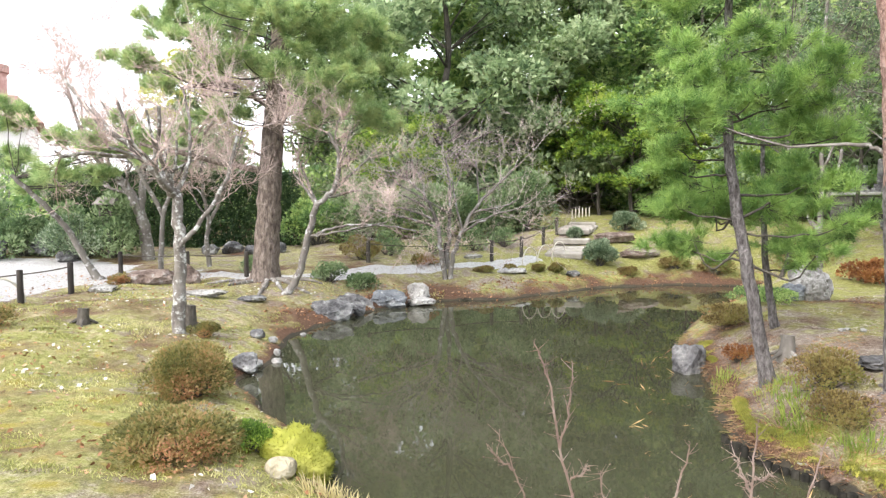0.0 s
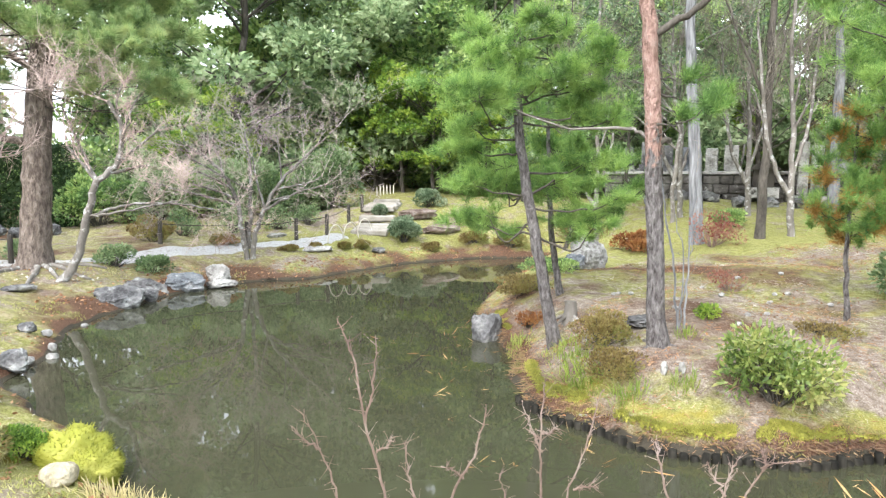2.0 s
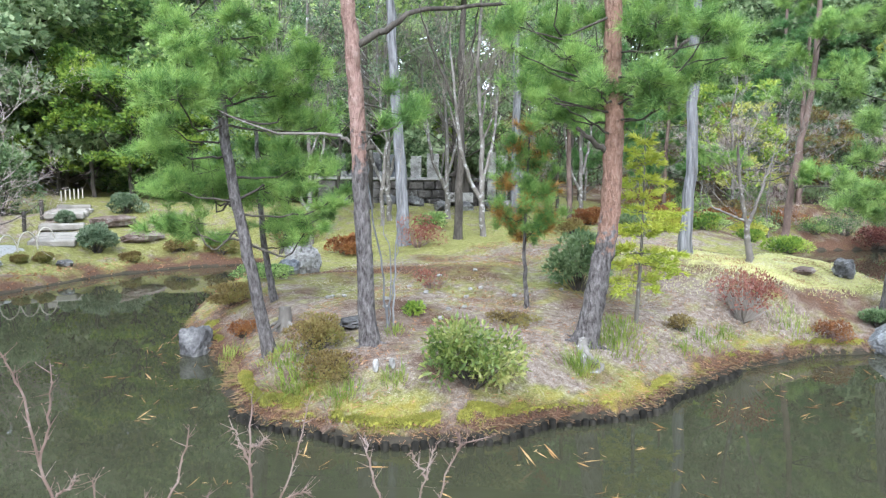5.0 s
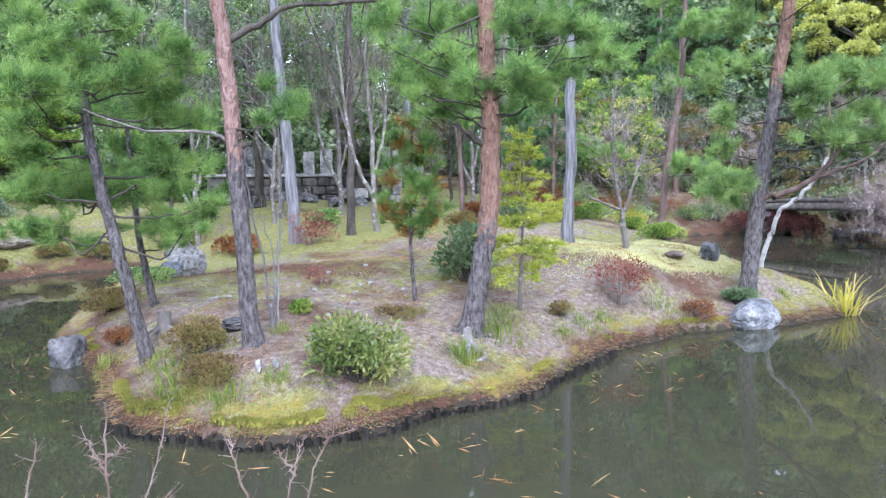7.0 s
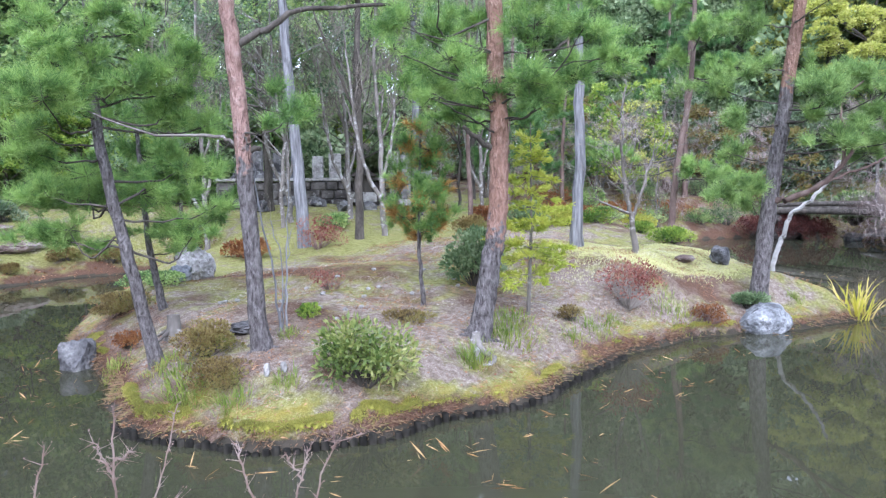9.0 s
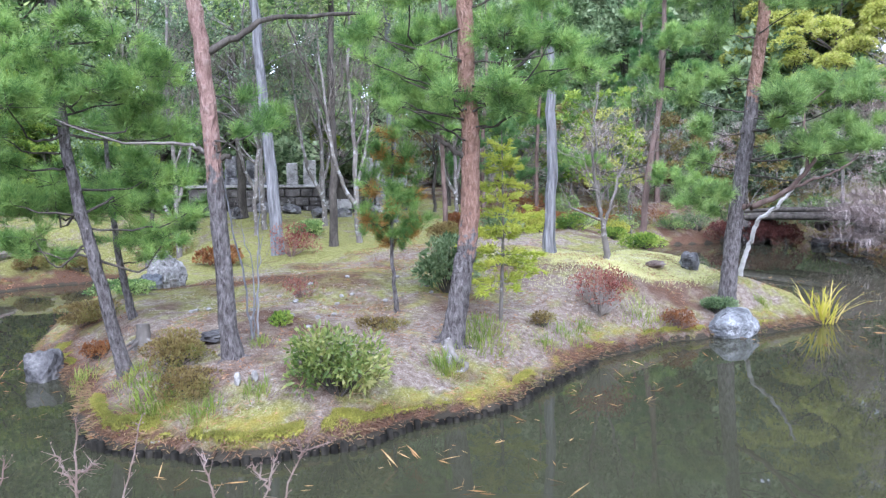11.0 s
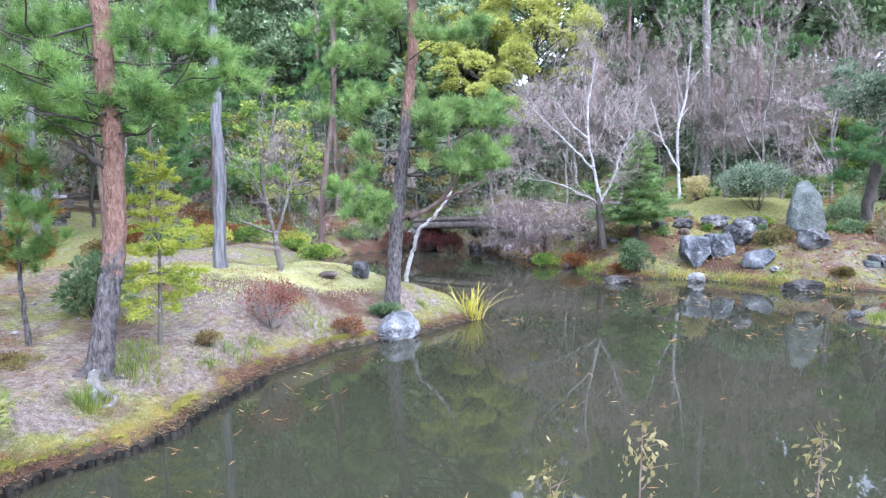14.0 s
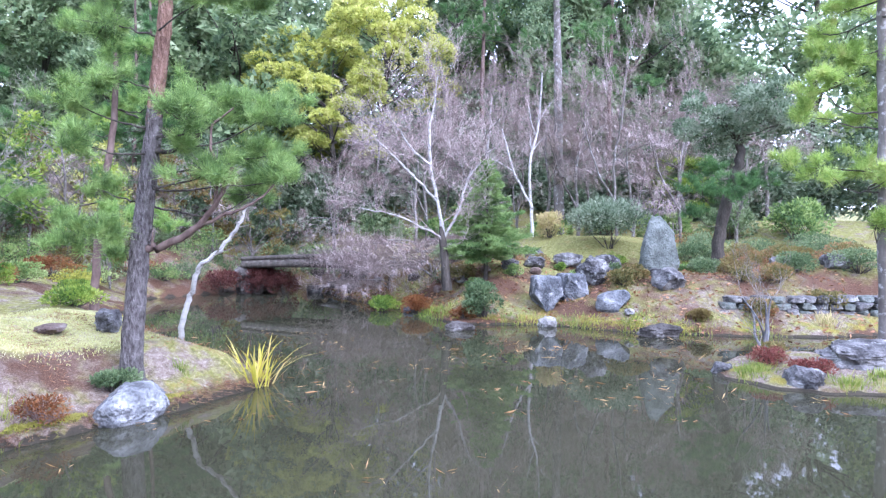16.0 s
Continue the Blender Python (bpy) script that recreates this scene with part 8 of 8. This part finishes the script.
for x, y, high in ((3.44, -0.55, 0.97), (3.93, -1.42, 0.85), (3.3, -0.15, 0.74)):
    ob = thing("dry_sapling", "thin dry sapling with a few brownish leaves", "sapling", (x, y, g(x, y)), "dry saplings at the near bank")
    tip = high - ob.location[2]
    part("stem", tube([(0, 0, -0.03), (0.02, 0.01, tip * 0.5), (0.0, 0.0, tip)], [0.007, 0.006, 0.003], 5), TWIG_RED, ob)
    part("foliage", [leaves(np.array([0.0, 0.0, tip - 0.1]) + rng.standard_normal((70, 3)) * [0.05, 0.05, 0.1], 0.05, [0.3, 0.2, -0.6], 0.4)], DRY_LEAF, ob)
    side = rng.standard_normal((9, 3)) * [0.09, 0.09, 0.03] + [0, 0, 0.05]
    root = np.stack([np.zeros(9), np.zeros(9), np.linspace(tip * 0.45, tip * 0.95, 9)], 1)
    tagged(part("branchwork", [spikes(root, root + side, 0.0035)], TWIG_RED, ob), kind="stuff")
for x, y in ((-0.55, 4.15), (-0.75, 4.2), (-0.3, 3.95)):
    grass_clump(x, y, 0.2, 0.2, 120, STRAW, "dry straw-coloured grass at the near bank", group="dry grass of the near bank")


# ---- what lies about: moss tips, fallen needles, leaves on the water ----
def strewn(n, x0, x1, y0, y1, keep, lift=0.003):
    q = np.stack([rng.uniform(x0, x1, n), rng.uniform(y0, y1, n)], 1)
    s = inland(q[:, 0], q[:, 1])
    q = q[keep(q[:, 0], q[:, 1], s)]
    return np.concatenate([q, ground(q[:, 0], q[:, 1])[:, None] + lift], 1)


def wave(x, y, k):
    return np.sin(k * x + 1.3 * np.sin(k * 0.8 * y)) * np.cos(k * 0.9 * y - 1.1 * np.sin(k * 0.7 * x))


# Moss on the island's edge: a lumpy mat that swells and thins out, with short tips all over it.
def mossy(x, y, s):
    """How thick the moss lies: bands along the edge, broken by bare stretches."""
    wide = 0.17 + 0.12 * ease((5.6 - x) / 1.6) + 0.09 * wave(x, y, 2.3)
    here = ease((wave(x, y, 1.9) + 0.5 * wave(x, y, 5.1) + 0.3 * wave(x, y, 13) + 0.3 - 0.3 * ease((x - 5.9) / 1.0)) / 0.35) * (1 - np.exp(-((x - 4.2) ** 2 + (y - 3.6) ** 2) / 0.12))
    return here * ease((s - 0.085) / 0.06) * ease((wide - s) / 0.12) * ease((8.5 - y) / 0.5)


mx, my = [w.ravel() for w in np.meshgrid(np.arange(2.2, 12.1, 0.024), np.arange(1.2, 8.6, 0.024), indexing="ij")]
ms = inland(mx, my)
near = (ms > 0.0) & (ms < 0.6)
mx, my, ms = mx[near], my[near], ms[near]
thick = mossy(mx, my, ms)
lumps = 0.5 + 0.28 * wave(mx, my, 21) + 0.22 * wave(mx + 3, my, 47) + 0.1 * wave(mx, my + 5, 90)
high = ground(mx, my) - 0.012 + thick * (0.03 + 0.05 * lumps) + 0.004 * rng.standard_normal(len(mx)) * thick
cell = {(int(round(p / 0.024)), int(round(q / 0.024))): i for i, (p, q) in enumerate(zip(mx, my))}
mats_f = [(i, cell[(p + 1, q)], cell[(p + 1, q + 1)], cell[(p, q + 1)]) for (p, q), i in cell.items() if thick[i] > 0.03 and (p + 1, q) in cell and (p, q + 1) in cell and (p + 1, q + 1) in cell]
MOSS_MAT = material("yellow_green_moss", [(0.065, 0.052, 0.02), (0.15, 0.148, 0.03), (0.265, 0.265, 0.048), (0.38, 0.36, 0.08)], scale=5, fine=60, bump=0.8, rough=0.95, spread=0.9, gain=1.9, spec=0.1, spots=(0.13, 0.07, 0.035), spot_scale=7, spot_at=0.62)
moss = thing("moss_fringe", "bright yellow-green moss along the island's edge", "moss", (0, 0, 0), kind="stuff")
part("moss_mat", [(np.stack([mx, my, high], 1), np.array(mats_f), 0)], MOSS_MAT, moss)
k = rng.choice(len(mx), 26000, p=thick**0.7 / (thick**0.7).sum())
tip = np.stack([mx[k], my[k], high[k]], 1) + rng.standard_normal((26000, 3)) * [0.012, 0.012, 0.002]
part("moss_pile", [spikes(tip - [0, 0, 0.006], tip + rng.standard_normal((26000, 3)) * [0.009, 0.009, 0.004] + [0, 0, 0.016], 0.0035)], MOSS_TIP, moss)
at = strewn(60000, 2.3, 12.2, 1.4, 9.5, lambda x, y, s: (s > 0.02) & (wave(x, y, 2.9) > 0.1 - 0.9 * (s < 0.3)))
d = rng.standard_normal((len(at), 3)) * [1, 1, 0.12]
solo("fallen_needles", [leaves(at, 0.07, d, 0.07)], LITTER, "fallen brown pine needles on the island", "needle litter", kind="stuff")
at = strewn(14000, 15.8, 26.0, -9.0, 6.0, lambda x, y, s: (s > 0.02) & (s < 4))
solo("fallen_leaves", [leaves(at, 0.09, rng.standard_normal((len(at), 3)) * [1, 1, 0.2], 0.5)], LITTER, "fallen brown leaves on the right bank", "leaf litter", kind="stuff")
at = strewn(9000, -3.0, 8.0, 10.5, 16.0, lambda x, y, s: (s > 0.0) & (s < 0.8))
solo("fallen_leaves", [leaves(at, 0.06, rng.standard_normal((len(at), 3)) * [1, 1, 0.2], 0.5)], LITTER, "fallen reddish leaves along the far shore", "leaf litter", kind="stuff")
at = strewn(90000, -8.0, 0.0, 3.9, 13.5, lambda x, y, s: (s > 0.05) & (wave(x, y, 3.1) + 0.5 * wave(x, y, 7.7) > 0.28) & (path_distance(x, y) > 0.5 + 0.8 * (x < -5)))
solo("short_grass", [spikes(at - [0, 0, 0.01], at + rng.standard_normal((len(at), 3)) * [0.02, 0.02, 0.006] + [0, 0, 0.02], 0.005)], leafy("mossy_grass", (0.1, 0.115, 0.03), (0.2, 0.215, 0.055), (0.3, 0.3, 0.1), (0.42, 0.39, 0.2)), "thin mossy grass and straw on the left bank", "grass", kind="stuff")
at = strewn(40000, 8.0, 14.0, 2.0, 9.5, lambda x, y, s: (s > 0.3) & (((x - 10.6) / 2.2) ** 2 + ((y - 5.2) / 1.9) ** 2 + 0.5 * np.abs(wave(17 * x, 13 * y, 5)) < 1.1 + 0.4 * wave(x, y, 2)))
solo("moss_lawn", [spikes(at - [0, 0, 0.01], at + rng.standard_normal((len(at), 3)) * [0.015, 0.015, 0.006] + [0, 0, 0.02], 0.006)], leafy("pale_moss", (0.3, 0.32, 0.1), (0.48, 0.48, 0.2), (0.62, 0.6, 0.3)), "pale green moss lawn on the mound", "moss", kind="stuff")
q = np.stack([rng.uniform(1.5, 16, 1500), rng.uniform(-5, 9, 1500)], 1)
q = q[(inland(q[:, 0], q[:, 1]) < -0.15) & ((wave(q[:, 0], q[:, 1], 1.1) > 0.25) | (inland(q[:, 0], q[:, 1]) > -1.1))]
at = np.concatenate([q, np.full((len(q), 1), 0.004)], 1)
k = np.repeat(np.arange(len(at)), 3)
at = at[k] + rng.standard_normal((len(k), 3)) * [0.035, 0.035, 0.0]
solo("floating_needles", [leaves(at, rng.uniform(0.05, 0.15, len(at)), rng.standard_normal((len(at), 3)) * [1, 1, 0.0], 0.08)], leafy("wet_needles", (0.14, 0.07, 0.025), (0.25, 0.14, 0.05), (0.34, 0.24, 0.11), thin=0.1), "brown pine needles floating on the pond", "floating leaves", kind="stuff")
at = strewn(5200, -8.0, 0.0, 3.9, 13.5, lambda x, y, s: (s > 0.05) & (wave(x, y, 1.7) > -0.5))
solo("fallen_leaves", [leaves(at, 0.045, rng.standard_normal((len(at), 3)) * [1, 1, 0.15], 0.55)], LITTER, "scattered brown fallen leaves on the left bank", "leaf litter", kind="stuff")
at = strewn(2600, -8.0, 0.0, 3.9, 13.5, lambda x, y, s: (s > 0.05) & (wave(x + 2, y, 1.3) > 0.1))
solo("pale_flakes", [leaves(at, 0.05, rng.standard_normal((len(at), 3)) * [1, 1, 0.1], 0.7)], leafy("bleached_leaf", (0.3, 0.28, 0.23), (0.42, 0.4, 0.36), thin=0.1), "bleached fallen leaves among the moss", "leaf litter", kind="stuff")
at = strewn(16000, 2.3, 12.2, 1.4, 9.5, lambda x, y, s: (s > -0.01) & (s < 0.2))
solo("shore_litter", [leaves(at, 0.035, rng.standard_normal((len(at), 3)) * [1, 1, 0.35], 0.3)], LITTER, "brown leaves and needles gathered at the water's edge", "leaf litter", kind="stuff")
at = strewn(46000, 2.5, 12.0, 1.6, 9.3, lambda x, y, s: (s > 0.3) & (wave(x, y, 1.9) + 0.5 * wave(x, y, 5.3) > 0.0))
solo("fallen_needles", [leaves(at, 0.06, rng.standard_normal((len(at), 3)) * [1, 1, 0.1], 0.06)], leafy("bleached_needles", (0.16, 0.125, 0.095), (0.3, 0.25, 0.205), (0.42, 0.38, 0.34), thin=0.1), "bleached pine needles on bare soil", "needle litter", kind="stuff")
at = strewn(9000, 2.5, 12.0, 1.6, 9.3, lambda x, y, s: (s > 0.25) & (wave(x + 1, y, 2.2) > 0.1))
solo("fallen_leaves", [leaves(at, 0.03, rng.standard_normal((len(at), 3)) * [1, 1, 0.2], 0.6)], LITTER, "small brown leaves scattered on the island", "leaf litter", kind="stuff")
at = strewn(150000, 2.2, 12.2, 1.2, 9.5, lambda x, y, s: (s > 0.0) & (s < 0.1) & (wave(x, y, 6.3) > -0.75))
e = 0.01
out = np.stack([inland(at[:, 0] + e, at[:, 1]) - inland(at[:, 0], at[:, 1]), inland(at[:, 0], at[:, 1] + e) - inland(at[:, 0], at[:, 1]), np.zeros(len(at))], 1)
tip = at - unit(out) * rng.uniform(0.0, 0.07, (len(at), 1)) + rng.standard_normal((len(at), 3)) * [0.03, 0.03, 0.012] + [0, 0, 0.012]
tip[:, 2] = np.maximum(tip[:, 2], 0.004)
solo("bank_fringe", [spikes(at + [0, 0, 0.012], tip, 0.006)], leafy("bank_roots", (0.05, 0.03, 0.018), (0.11, 0.065, 0.035), (0.2, 0.13, 0.07), (0.12, 0.115, 0.03), thin=0.1), "ragged fringe of roots, litter and moss at the water's edge", "root fringe", kind="stuff")
